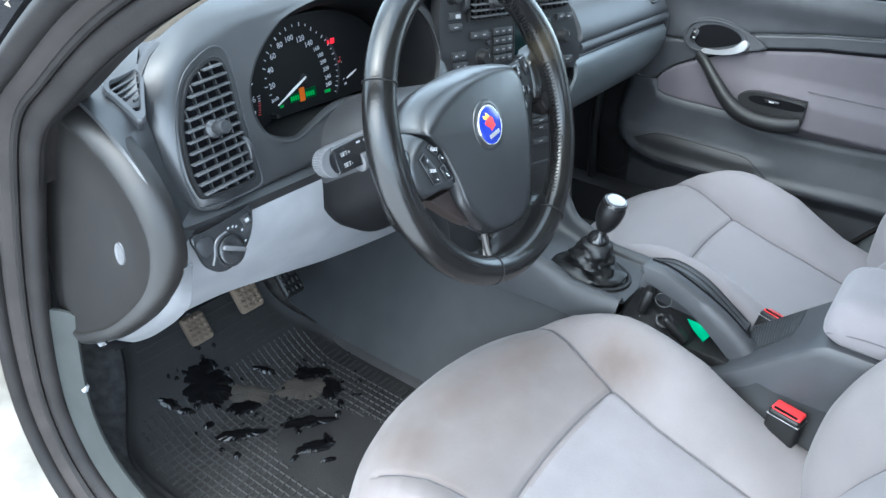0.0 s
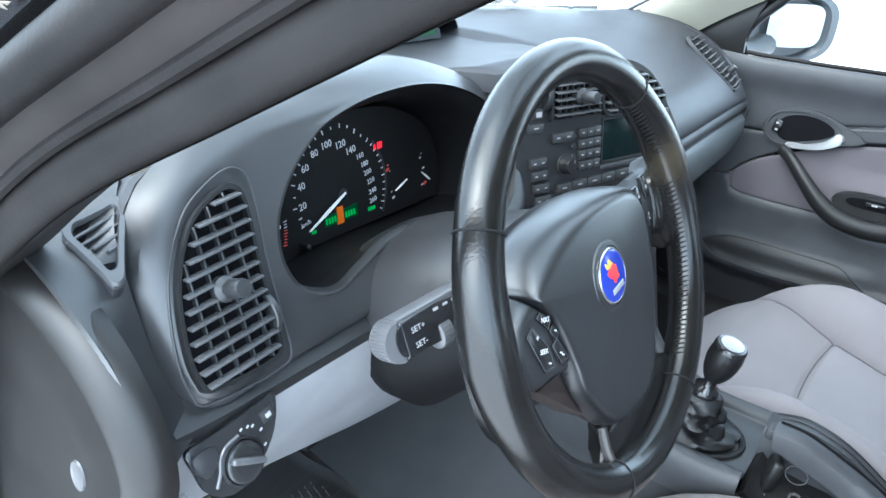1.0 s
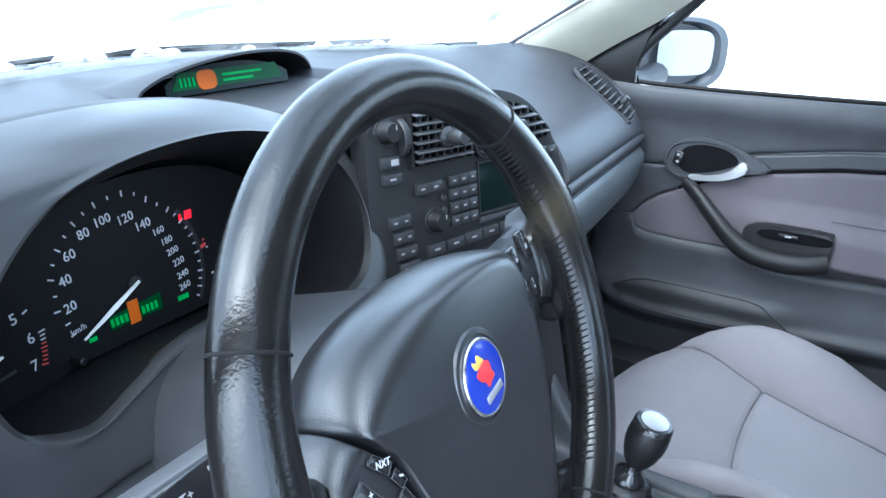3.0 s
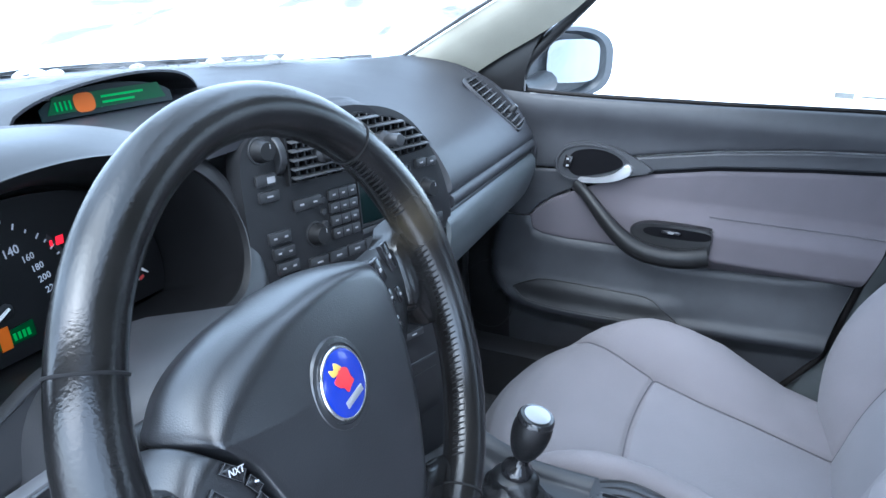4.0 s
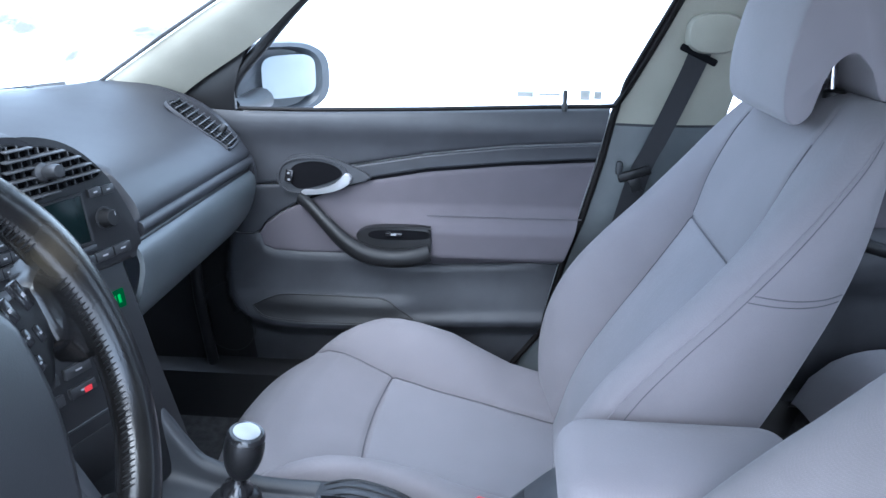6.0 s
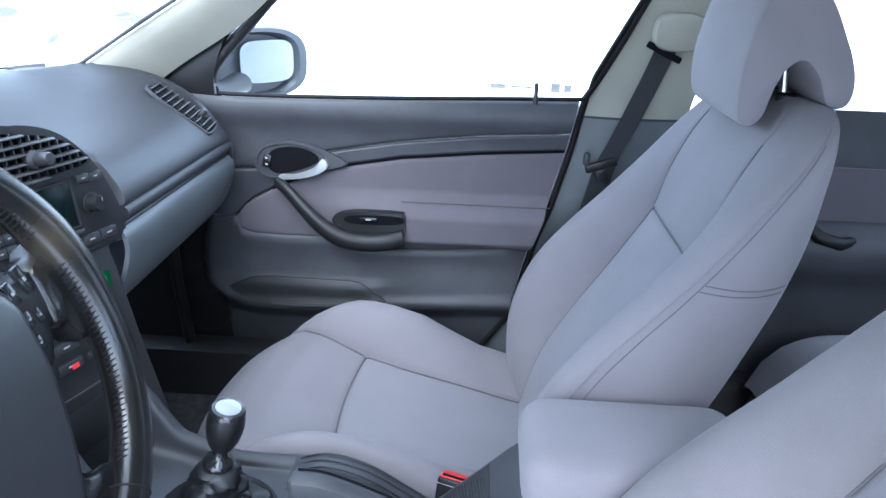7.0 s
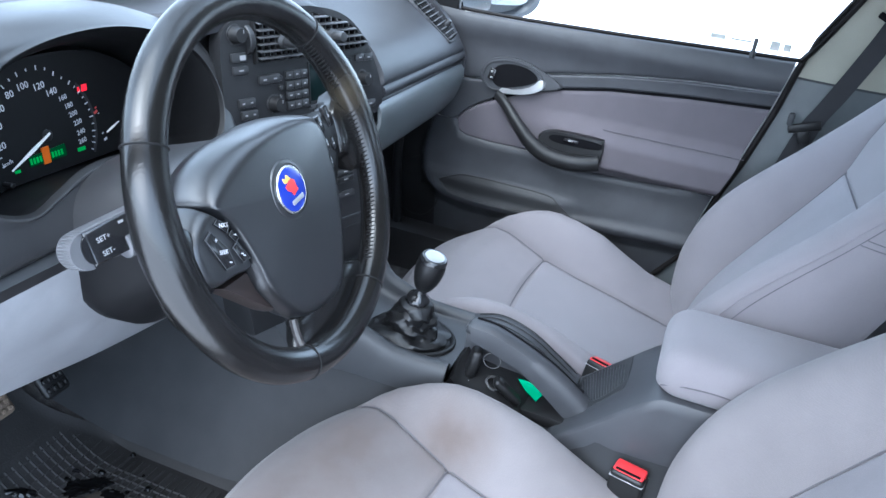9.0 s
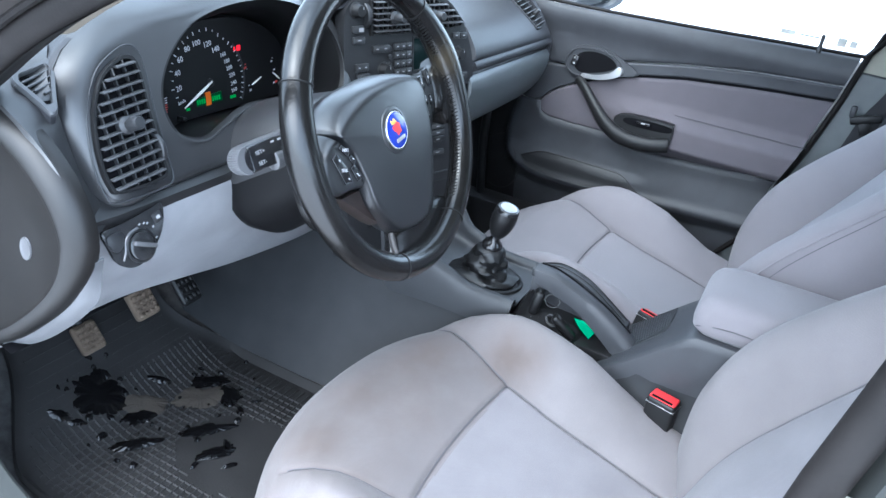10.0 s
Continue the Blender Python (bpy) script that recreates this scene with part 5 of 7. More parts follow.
def domed(outline, centre, steps):
    rows = []
    for inset, z in steps:
        rows.append([wheel_pt(centre[0] + (x - centre[0]) * (1 - inset), centre[1] + (y - centre[1]) * (1 - inset), z) for x, y in outline])
    return caps(sheet(rows, closed=True), rows)


def cover(table, n, centre, face, peak, back=0.016):
    """A moulded cover: a deep outer edge (x, y, z), a rounded flank up to the face's edge (x, y), and a slightly arched face."""
    P = spline(table, n, True)
    rows = [[wheel_pt(centre[0] + (p[0] - centre[0]) * 0.95, centre[1] + (p[1] - centre[1]) * 0.95, p[2] - back) for p in P]]
    for q in np.linspace(0, 1, 9):
        g = 0.45 * math.pi
        a, b = (1 - math.cos(q * g)) / (1 - math.cos(g)), math.sin(q * g) / math.sin(g)
        rows.append([wheel_pt(p[0] + (p[3] - p[0]) * a, p[1] + (p[4] - p[1]) * a, p[2] + (face - p[2]) * b) for p in P])
    for f in (0.06, 0.16, 0.32, 0.5, 0.7, 0.9):
        rows.append([wheel_pt(p[3] + (centre[0] - p[3]) * f, p[4] + (centre[1] - p[4]) * f, face + peak * (1 - (1 - f) ** 2)) for p in P])
    return caps(sheet(rows, closed=True), rows)


pad = part("airbag_pad", cover([(0.0975, 0.0115, -0.022, 0.0925, 0.011), (0.095, -0.025, -0.022, 0.090, -0.024), (0.084, -0.064, -0.022, 0.079, -0.062), (0.0695, -0.0975, -0.022, 0.064, -0.095), (0.054, -0.123, -0.020, 0.050, -0.118), (0.026, -0.1355, -0.020, 0.025, -0.129), (-0.020, -0.133, -0.020, -0.018, -0.126), (-0.043, -0.119, -0.020, -0.038, -0.115), (-0.068, -0.083, -0.018, -0.0645, -0.080), (-0.0745, -0.054, -0.016, -0.071, -0.053), (-0.080, -0.034, -0.014, -0.0765, -0.033), (-0.0885, -0.0105, -0.014, -0.085, -0.011), (-0.1035, 0.0095, -0.024, -0.098, 0.006), (-0.1085, 0.0205, -0.040, -0.102, 0.012), (-0.102, 0.031, -0.040, -0.089, 0.021), (-0.090, 0.042, -0.040, -0.066, 0.030), (-0.072, 0.051, -0.040, -0.040, 0.038), (-0.045, 0.058, -0.040, -0.012, 0.045), (-0.015, 0.0615, -0.040, 0.012, 0.048), (0.012, 0.0635, -0.040, 0.035, 0.049), (0.045, 0.062, -0.036, 0.055, 0.0485), (0.080, 0.055, -0.028, 0.070, 0.046), (0.098, 0.047, -0.024, 0.082, 0.040), (0.0990, 0.030, -0.022, 0.0915, 0.027)], 120, (0.0, -0.012), 0.0010, 0.0045), M_PAD, wheel, "dark grained airbag cover", 85)
sl = part("left_spoke", cover([(-0.1058, 0.0085, -0.022, -0.1035, 0.0050), (-0.0910, -0.0115, -0.014, -0.0930, -0.0125), (-0.0822, -0.0345, -0.014, -0.0845, -0.035), (-0.0765, -0.0535, -0.014, -0.0790, -0.0515), (-0.0997, -0.0525, -0.014, -0.0997, -0.0490), (-0.124, -0.0525, -0.016, -0.122, -0.0480), (-0.138, -0.046, -0.018, -0.130, -0.040), (-0.146, -0.020, -0.026, -0.133, -0.018), (-0.138, 0.000, -0.036, -0.127, -0.005), (-0.124, 0.0135, -0.040, -0.117, 0.002), (-0.1115, 0.0200, -0.040, -0.109, 0.005)], 66, (-0.106, -0.020), -0.0042, 0.0004), M_PAD, wheel, "black spoke with buttons")
part("spoke_root", domed(spline([(-0.128, 0.004), (-0.145, 0.014), (-0.160, 0.024), (-0.168, 0.0), (-0.167, -0.055), (-0.155, -0.084), (-0.147, -0.074), (-0.136, -0.060), (-0.122, -0.0535), (-0.120, -0.030)], 48, True), (-0.147, -0.025), ((0.10, -0.034), (0.0, -0.022), (0.02, -0.015), (0.10, -0.010), (0.3, -0.0075), (0.7, -0.0065), (0.95, -0.0065))), M_LEATHER, wheel, "leather-covered spoke root")
part("spoke_root", domed(spline([(0.134, 0.047), (0.150, 0.056), (0.162, 0.064), (0.170, 0.030), (0.167, -0.022), (0.155, -0.030), (0.144, -0.012), (0.131, -0.004), (0.129, 0.022)], 44, True), (0.150, 0.022), ((0.10, -0.034), (0.0, -0.020), (0.03, -0.012), (0.12, -0.0065), (0.35, -0.0035), (0.7, -0.0025), (0.95, -0.0025))), M_LEATHER, wheel, "worn leather spoke root")
sr = part("right_spoke", domed(spline([(0.087, 0.042), (0.096, 0.047), (0.120, 0.046), (0.150, 0.048), (0.168, 0.043), (0.176, 0.025), (0.168, -0.006), (0.146, 0.0), (0.128, -0.008), (0.112, -0.030), (0.092, -0.032), (0.091, 0.010)], 52, True), (0.118, 0.025), ((0.02, -0.036), (0.0, -0.020), (0.05, -0.0135), (0.18, -0.0095), (0.6, -0.0075), (0.95, -0.0070))), M_BLACK, wheel, "black spoke with buttons")
part("lower_spoke", domed(spline([(-0.034, -0.124), (-0.046, -0.145), (-0.052, -0.168), (0.0, -0.180), (0.06, -0.170), (0.100, -0.150), (0.112, -0.128), (0.096, -0.118), (0.078, -0.112), (0.066, -0.094), (0.062, -0.078), (0.03, -0.11)], 60, True), (0.025, -0.135), ((0.30, -0.034), (0.10, -0.022), (0.0, -0.013), (0.03, -0.009), (0.15, -0.0055), (0.6, -0.004), (0.95, -0.004))), M_LEATHER, wheel, "leather-covered lower spoke")
part("spoke_trim", domed([(-0.074, -0.0575), (-0.067, -0.080), (-0.046, -0.112), (-0.060, -0.103), (-0.0766, -0.0884), (-0.095, -0.072), (-0.1127, -0.0575)], (-0.075, -0.078), ((0.0, -0.036), (0.0, -0.020), (0.10, -0.0165), (0.9, -0.0150))), material("brown_gloss_trim", (0.026, 0.019, 0.017), 0.3, bump=0.1, spec=0.45), wheel, "glossy dark brown trim")
part("spoke_trim", tube([wheel_pt(*p) for p in spline([(-0.040, -0.126, -0.010), (-0.047, -0.146, -0.005), (-0.050, -0.163, 0.004)], 12)], [0.0042] * 12, 8), M_WORNTRIM, wheel, "worn metallic trim strip")
part("hub", lathe([(0.05, -0.085), (0.054, -0.070), (0.056, -0.050), (0.050, -0.036)], 28, WM @ pose(-0.005, -0.005, 0)), M_BLACK, wheel)
# badge: plain coloured shapes
BM = WM @ pose(-0.0006, -0.0050, 0.0048, 0, 0, 9) @ Matrix.Scale(0.88, 4)
part("badge_recess", lathe([(0.0345, -0.001), (0.033, 0.001), (0.0295, 0.0015), (0.029, 0.0005)], 40, BM), M_PAD, pad)
bd = part("badge", lathe([(0.0270, 0), (0.0270, 0.0025), (0.0262, 0.0034), (0.0250, 0.0034), (0.0246, 0.0030)], 44, BM), M_CHROME, pad, "chrome-edged round badge")
part("badge_field", lathe([(0.0247, 0.001), (0.0247, 0.0034), (0.022, 0.0040), (0.002, 0.0042)], 40, BM), M_BLUE, bd, "blue enamel field")
part("badge_figure", prism(spline([(-0.008, 0.0), (-0.011, 0.006), (-0.006, 0.008), (-0.003, 0.011), (0.003, 0.010), (0.008, 0.006), (0.007, 0.0), (0.009, -0.005), (0.003, -0.006), (-0.002, -0.008), (-0.004, -0.003)], 44, True), 0.0008, BM @ pose(0, 0.001, 0.0040), 0.0003), M_RED, bd, "plain red shape")
part("badge_crown", prism(spline([(-0.009, 0.010), (-0.011, 0.017), (-0.006, 0.014), (-0.003, 0.018), (0.001, 0.0135), (0.002, 0.011)], 24, True), 0.0008, BM @ pose(0, 0.0005, 0.0040), 0.0002), M_GOLD, bd, "plain gold shape")
part("badge_bar", rbox((0.024, 0.0055, 0.0010), BM @ pose(0.002, -0.0135, 0.0042), 0.0012), M_SILVER, bd, "plain silver bar")


def wheel_button(x, y, w, h, ang, parent, mark=True, z=-0.0035):
    b = part("button", rbox((w, h, 0.006), WM @ pose(x, y, z, 0, 0, ang), 0.0018), M_GLOSS, parent)
    if mark:
        part("button_mark", rbox((w * 0.30, h * 0.14, 0.0004), WM @ pose(x, y, z + 0.0031, 0, 0, ang), 0, 1), M_WHITE, b)
    return b


def on_spoke(x, y, z, turn=0.0):
    return WM @ pose(x, y, z - 0.0008, 0, 0, turn)


def spoke_button(outline, texts):
    """A flat key with a thin grey edge and white print."""
    cx_, cy_ = sum(q[0] for q in outline) / len(outline), sum(q[1] for q in outline) / len(outline)
    own = [(x - cx_, y - cy_) for x, y in outline]
    b = part("button", prism(own, 0.0020, on_spoke(cx_, cy_, -0.0036), 0.0006), M_GLOSS, sl)
    part("button_outline", ringplate(own, [(x * 0.88, y * 0.92) for x, y in own], 0.0003, on_spoke(cx_, cy_, -0.0016)), M_SLAT, b)
    for txt, x, y, size in texts:
        if txt == "-":
            part("button_mark", rbox((0.0030, 0.0012, 0.0003), on_spoke(x, y, -0.0012, -25), 0, 1), M_DIALPRINT, b)
        else:
            words(txt, size, on_spoke(x, y, -0.0013, -15), M_DIALPRINT, b, "button_lettering", 0.0002)
    return b


spoke_button([(-0.109, 0.0000), (-0.103, 0.0030), (-0.091, -0.0080), (-0.0965, -0.0130)], (("NXT", -0.0980, -0.0050, 0.0056),))
spoke_button([(-0.1255, -0.0085), (-0.1165, -0.0035), (-0.1010, -0.0250), (-0.0985, -0.0430), (-0.1125, -0.0415)], (("+", -0.1130, -0.0135, 0.0070), ("SEEK", -0.1085, -0.0260, 0.0052), ("-", -0.1045, -0.0370, 0)))
spoke_button([(-0.0965, -0.0265), (-0.0880, -0.0235), (-0.0780, -0.0440), (-0.0890, -0.0440)], (("-", -0.0850, -0.0385, 0), ("-", -0.0870, -0.0360, 0)))
spoke_button([(-0.0955, -0.0150), (-0.0900, -0.0120), (-0.0840, -0.0220), (-0.0900, -0.0240)], (("-", -0.0880, -0.0175, 0),))
for x, y, w, h in ((0.102, 0.037, 0.011, 0.020), (0.121, 0.042, 0.010, 0.024), (0.104, 0.014, 0.009, 0.014), (0.117, 0.012, 0.007, 0.014), (0.102, -0.006, 0.009, 0.012)):
    wheel_button(x, y, w, h, 10, sr, z=-0.0085)


# ---- passenger door ----
door = thing("passenger_door", (0.72, -0.10, 0.36), "closed car door with grey plastic trim and fabric insert", "car door")


RIDGE = [(-0.56, 0.533), (-0.348, 0.527), (-0.129, 0.515), (0.0, 0.508), (0.137, 0.507), (0.202, 0.521), (0.26, 0.545)]


def front_y(z):
    """Front edge of the raised door trim, rounded down to the pocket."""
    return lerp_table([(0.36, 0.20), (0.508, 0.196), (0.53, 0.226), (0.555, 0.240), (0.59, 0.246), (0.634, 0.241), (0.718, 0.217), (0.798, 0.186), (0.90, 0.186)], z)[0]


def door_x(y, z):
    x = 0.702
    x -= 0.014 * math.exp(-((z - 0.915) / 0.035) ** 2)
    arm = smooth(0.640, 0.672, z) * (1 - smooth(0.715, 0.765, z)) * (1 - smooth(-0.20, 0.04, y))
    x -= 0.048 * arm
    x -= 0.012 * (1 - smooth(0.52, 0.62, z))
    x -= 0.006 * smooth(-0.15, -0.10, y) * (1 - smooth(0.545, 0.575, z)) * smooth(0.40, 0.48, z)
    ridge = lerp_table(RIDGE, y)[0]
    x -= 0.008 * (1 - smooth(0.15, 0.25, y)) * math.exp(-((z - ridge) / 0.012) ** 2)
    x += 0.026 * max(1 - smooth(-0.045, -0.006, z - ridge), smooth(-0.004, 0.022, y - front_y(z)) * (1 - smooth(0.76, 0.82, z)))
    x += 0.012 * (1 - smooth(0.36, 0.46, z))
    x -= 0.006 * smooth(0.10, 0.30, y) * smooth(0.60, 0.80, z)
    return x


def rear_y(z):
    return lerp_table([(0.36, -0.30), (0.42, -0.335), (0.496, -0.392), (0.647, -0.427), (0.73, -0.456), (0.853, -0.488), (0.948, -0.506), (1.0, -0.516)], z)[0]


def door_patch(name, low, high, mat, label="", y_front=0.32, n=52, m=16, proud=0.0, roll=0.005):
    """A trim panel between two edge curves z(y), following the door's inner form, its edges rolled back."""
    rows = []
    for v in [0, 0.02, 0.06] + list(np.linspace(0.12, 0.88, m)) + [0.94, 0.98, 1]:
        row = []
        for u in np.linspace(0, 1, n):
            y = y_front * (1 - u) + (-0.42) * u
            z0, z1 = lerp_table(low, y)[0], lerp_table(high, y)[0]
            z = z0 * (1 - v) + z1 * v
            if u > 0.6:
                y = y + ((rear_y(z) + 0.006) - (-0.42)) * smooth(0.6, 1.0, u)
                z0, z1 = lerp_table(low, y)[0], lerp_table(high, y)[0]
                z = z0 * (1 - v) + z1 * v
            d = min(v, 1 - v) * max(1e-4, z1 - z0)
            row.append(V(door_x(y, z) - proud * (1 - smooth(0.170, 0.184, y)) + roll * (1 - smooth(0.176, 0.186, y)) * max(0, 1 - d / 0.004) ** 2, y, z))
        rows.append(row)
    return part(name, sheet(rows, thick=0.004), mat, door, label, angle=60)


SILL = [(-0.56, 0.958), (-0.5, 0.953), (-0.36, 0.949), (-0.16, 0.942), (0.06, 0.937), (0.18, 0.937), (0.32, 0.945)]
GROOVE = [(-0.56, 0.893), (-0.492, 0.890), (-0.317, 0.879), (-0.16, 0.860), (-0.023, 0.836), (0.05, 0.818), (0.13, 0.795), (0.20, 0.79), (0.32, 0.79)]
DARK = [(-0.56, 0.858), (-0.482, 0.854), (-0.32, 0.843), (-0.161, 0.827), (-0.051, 0.807), (0.03, 0.782), (0.085, 0.760), (0.135, 0.735), (0.165, 0.712), (0.18, 0.690), (0.32, 0.690)]
FLOW = [(-0.56, 0.656), (-0.42, 0.650), (-0.282, 0.641), (-0.149, 0.634), (-0.08, 0.637), (-0.03, 0.654), (0.089, 0.652), (0.15, 0.655), (0.172, 0.664), (0.18, 0.689), (0.32, 0.689)]
BOTT = [(-0.56, 0.40), (-0.30, 0.385), (0.0, 0.37), (0.32, 0.37)]
door_patch("door_top", [(y, z + 0.0012) for y, z in GROOVE], SILL, M_DOORUP, "dark grey upper trim")
door_patch("trim_strip", [(y, z + 0.003 if y < 0.1 else z + 0.001) for y, z in DARK], [(y, z - 0.0012) for y, z in GROOVE], M_DOORUP, "dark grey band", proud=0.001)
door_patch("shadow_gap", [(y, z - 0.002) for y, z in DARK], [(y, z + 0.005) for y, z in DARK], M_DEEP, "", y_front=0.10, m=4, proud=-0.006, roll=0)
door_patch("fabric_insert", FLOW, [(y, z - 0.0015) for y, z in DARK], M_DOORFAB, "grey-lilac fabric insert with padded armrest", y_front=0.180, n=80, m=40)
door_patch("lower_trim", BOTT, [(y, z - 0.0015 if y < 0.18 else z + 0.0014) for y, z in FLOW], M_DOORUP, "dark grey plastic lower trim", n=96, m=48)
# footwell shade is put into the colour: faces ahead of the front edge black
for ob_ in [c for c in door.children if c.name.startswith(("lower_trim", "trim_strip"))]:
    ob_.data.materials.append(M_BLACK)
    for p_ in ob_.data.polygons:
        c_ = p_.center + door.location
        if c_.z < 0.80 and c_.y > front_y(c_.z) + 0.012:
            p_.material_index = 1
arm_seam = [(door_x(y, 0.745) - 0.0048, y, 0.745) for y in np.linspace(-0.165, -0.46, 30)]
part("seam", tube(arm_seam, 0.0010, 5), M_SEAM, door)
# map pocket lip and speaker; the pocket's shaded inside is a dark surface patch
pk = spline([(0.197, 0.541), (0.165, 0.556), (0.124, 0.565), (0.0, 0.565), (-0.074, 0.562), (-0.105, 0.545), (-0.135, 0.525)], 40)
pk2 = spline([(0.197, 0.541), (0.175, 0.522), (0.13, 0.514), (0.06, 0.512), (-0.02, 0.514), (-0.08, 0.519), (-0.135, 0.525)], 40)
DM = Matrix(((0, 0, -1, 0.0), (1, 0, 0, 0), (0, 1, 0, 0), (0, 0, 0, 1)))
pocket = part("map_pocket", sheet([[V(door_x(y, z) - 0.0048 - 0.001 * math.sin(math.pi * q), y, z) for y, z in [(a[0] * (1 - q) + b[0] * q, a[1] * (1 - q) + b[1] * q) for a, b in zip(pk, pk2)]] for q in np.linspace(0, 1, 10)]), M_FASCIA, door, "narrow map pocket")
part("pocket_rim", tube([(door_x(y, z) - 0.0052, y, z) for y, z in pk + pk2[::-1]], 0.0013, 6), M_BLACK, door)
part("pocket_lip", tube([(door_x(y, z) - 0.0045, y, z - 0.004) for y, z in pk2], [0.0018 + 0.0012 * math.sin(math.pi * i / 39) for i in range(40)], 8), M_GREY, door)
SPK = [[V(door_x(0.262 + 0.062 * f * math.cos(t), 0.495 + 0.082 * f * math.sin(t)) - d, 0.262 + 0.062 * f * math.cos(t), 0.495 + 0.082 * f * math.sin(t)) for t in np.linspace(0, 2 * math.pi, 40, endpoint=False)] for f, d in ((1.0, -0.002), (0.98, 0.004), (0.94, 0.0045), (0.92, 0.003), (0.6, 0.0028), (0.2, 0.0028))]
spk = part("speaker_grille", caps(sheet(SPK, closed=True), SPK, False, True), M_FASCIA, door, "black speaker grille")
bms = [lathe([(0.0014, 0), (0.0014, 0.0008)], 5, DM @ pose(0.262 + 0.0085 * i + (0.0042 if j % 2 else 0), 0.495 + 0.0075 * j, 0.0028 - door_x(0.262 + 0.0085 * i, 0.495 + 0.0075 * j))) for i in range(-6, 7) for j in range(-9, 10) if (i / 6.4) ** 2 + (j / 9.6) ** 2 < 1]
part("grille_studs", merge(*bms), M_FASCIA, spk)
part("pillar_foot", tube([(0.70, 0.30, 0.37), (0.69, 0.315, 0.55), (0.675, 0.31, 0.70), (0.67, 0.29, 0.80)], 0.012, 10), M_FASCIA, door)
# pull handle and switch
pull = [(0.690, 0.085, 0.770), (0.672, 0.060, 0.757), (0.655, 0.025, 0.727), (0.644, -0.015, 0.694), (0.640, -0.055, 0.674), (0.640, -0.10, 0.668), (0.643, -0.14, 0.671), (0.650, -0.172, 0.678)]
part("pull_handle", tube(spline(pull, 30), [0.0105 + 0.006 * smooth(3, 17, i) for i in range(30)], 14, flat=1.15), M_BLACK, door, "black curved pull handle")
swp = part("switch_panel", prism(spline([(-0.030, 0.708), (-0.05, 0.724), (-0.09, 0.729), (-0.165, 0.729), (-0.174, 0.726), (-0.176, 0.700), (-0.172, 0.672), (-0.150, 0.660), (-0.09, 0.662), (-0.05, 0.680)], 50, True), 0.02, DM @ pose(0, 0, -0.668), 0.006, 3), M_BLACK, door, "black switch panel")
part("window_switch", rbox((0.010, 0.034, 0.007), pose(0.6465, -0.105, 0.716), 0.002), M_GLOSS, swp)
part("switch_mark", rbox((0.001, 0.010, 0.003), pose(0.641, -0.105, 0.716), 0.0002, 1), M_WHITE, swp)
part("switch_recess", prism(spline([(-0.055, 0.712), (-0.075, 0.722), (-0.165, 0.722), (-0.165, 0.707), (-0.08, 0.704)], 30, True), 0.0008, DM @ pose(0, 0, -0.6478)), M_DEEP, swp)
# release handle
HM = DM @ pose(0, 0, -0.700)
hs = part("handle_surround", prism(spline([(0.134, 0.813), (0.118, 0.842), (0.078, 0.856), (0.030, 0.852), (-0.010, 0.838), (-0.055, 0.813), (-0.020, 0.800), (0.040, 0.782), (0.090, 0.774), (0.122, 0.786)], 60, True), 0.0066, HM, 0.004, 3), M_DOORUP, door, "dark oval handle surround")
cupo = spline([(0.126, 0.812), (0.112, 0.837), (0.075, 0.848), (0.035, 0.846), (0.004, 0.834), (-0.006, 0.818), (0.015, 0.803), (0.055, 0.789), (0.095, 0.781), (0.118, 0.790)], 60, True)
part("handle_cup", ringplate([(0.06 + (y - 0.06) * 1.06, 0.814 + (z - 0.814) * 1.08) for y, z in cupo], cupo, 0.004, HM @ pose(0, 0, 0.006)), M_DOORUP, hs)
part("cup_floor", prism([(0.056 + (y - 0.062) * 0.80, 0.818 + (z - 0.818) * 0.82) for y, z in cupo], 0.001, HM @ pose(0, 0, 0.0068)), M_DEEP, hs, "dark recess")
lev = spline([(0.080, 0.7785), (0.055, 0.7790), (0.028, 0.7830), (0.005, 0.7905), (-0.012, 0.8010), (-0.018, 0.8110), (-0.013, 0.8200), (-0.005, 0.8210), (0.004, 0.8110), (0.016, 0.8010), (0.034, 0.7930), (0.056, 0.7880), (0.080, 0.7860)], 52, True)
part("lever", prism(lev, 0.010, HM @ pose(0, 0, 0.0055), 0.0035, 3), M_SILVER, hs, "satin silver release lever")
part("lock_button", rbox((0.006, 0.016, 0.026), pose(0.690, 0.106, 0.814, 12, 0, 0), 0.003), M_GLOSS, hs)
for dz in (-0.007, 0.006):
    part("lock_mark", rbox((0.0006, 0.005, 0.004), pose(0.6867, 0.106, 0.814 + dz), 0.0002, 1), M_WHITE, hs)
# window edge
part("window_rubber", tube([(0.706, y, lerp_table(SILL, y)[0] + 0.003) for y in np.linspace(0.20, -0.51, 30)], 0.0042, 8), M_RUBBER, door)
part("rear_seal", tube([(0.712, rear_y(z) - 0.004, z) for z in np.linspace(0.38, 0.96, 30)], 0.006, 10), M_RUBBER, door, "black rubber door seal")
frame_r = [(0.712 - 0.20 * max(0, k) * 0.24, -0.510 - 0.115 * k ** 0.9, 0.955 + 0.24 * k) for k in np.linspace(0, 1.35, 14)]
part("window_frame", tube(frame_r, 0.008, 10, flat=0.8), M_RUBBER, door, "black rear window frame")
frame_f = spline([(0.712, 0.215, 0.960), (0.712, 0.205, 0.995), (0.710, 0.140, 1.064), (0.700, 0.058, 1.146), (0.685, -0.04, 1.215), (0.66, -0.20, 1.28)], 20)
part("window_frame", tube(frame_f, 0.011, 10, flat=0.8), M_BLACK, door, "black front window frame")
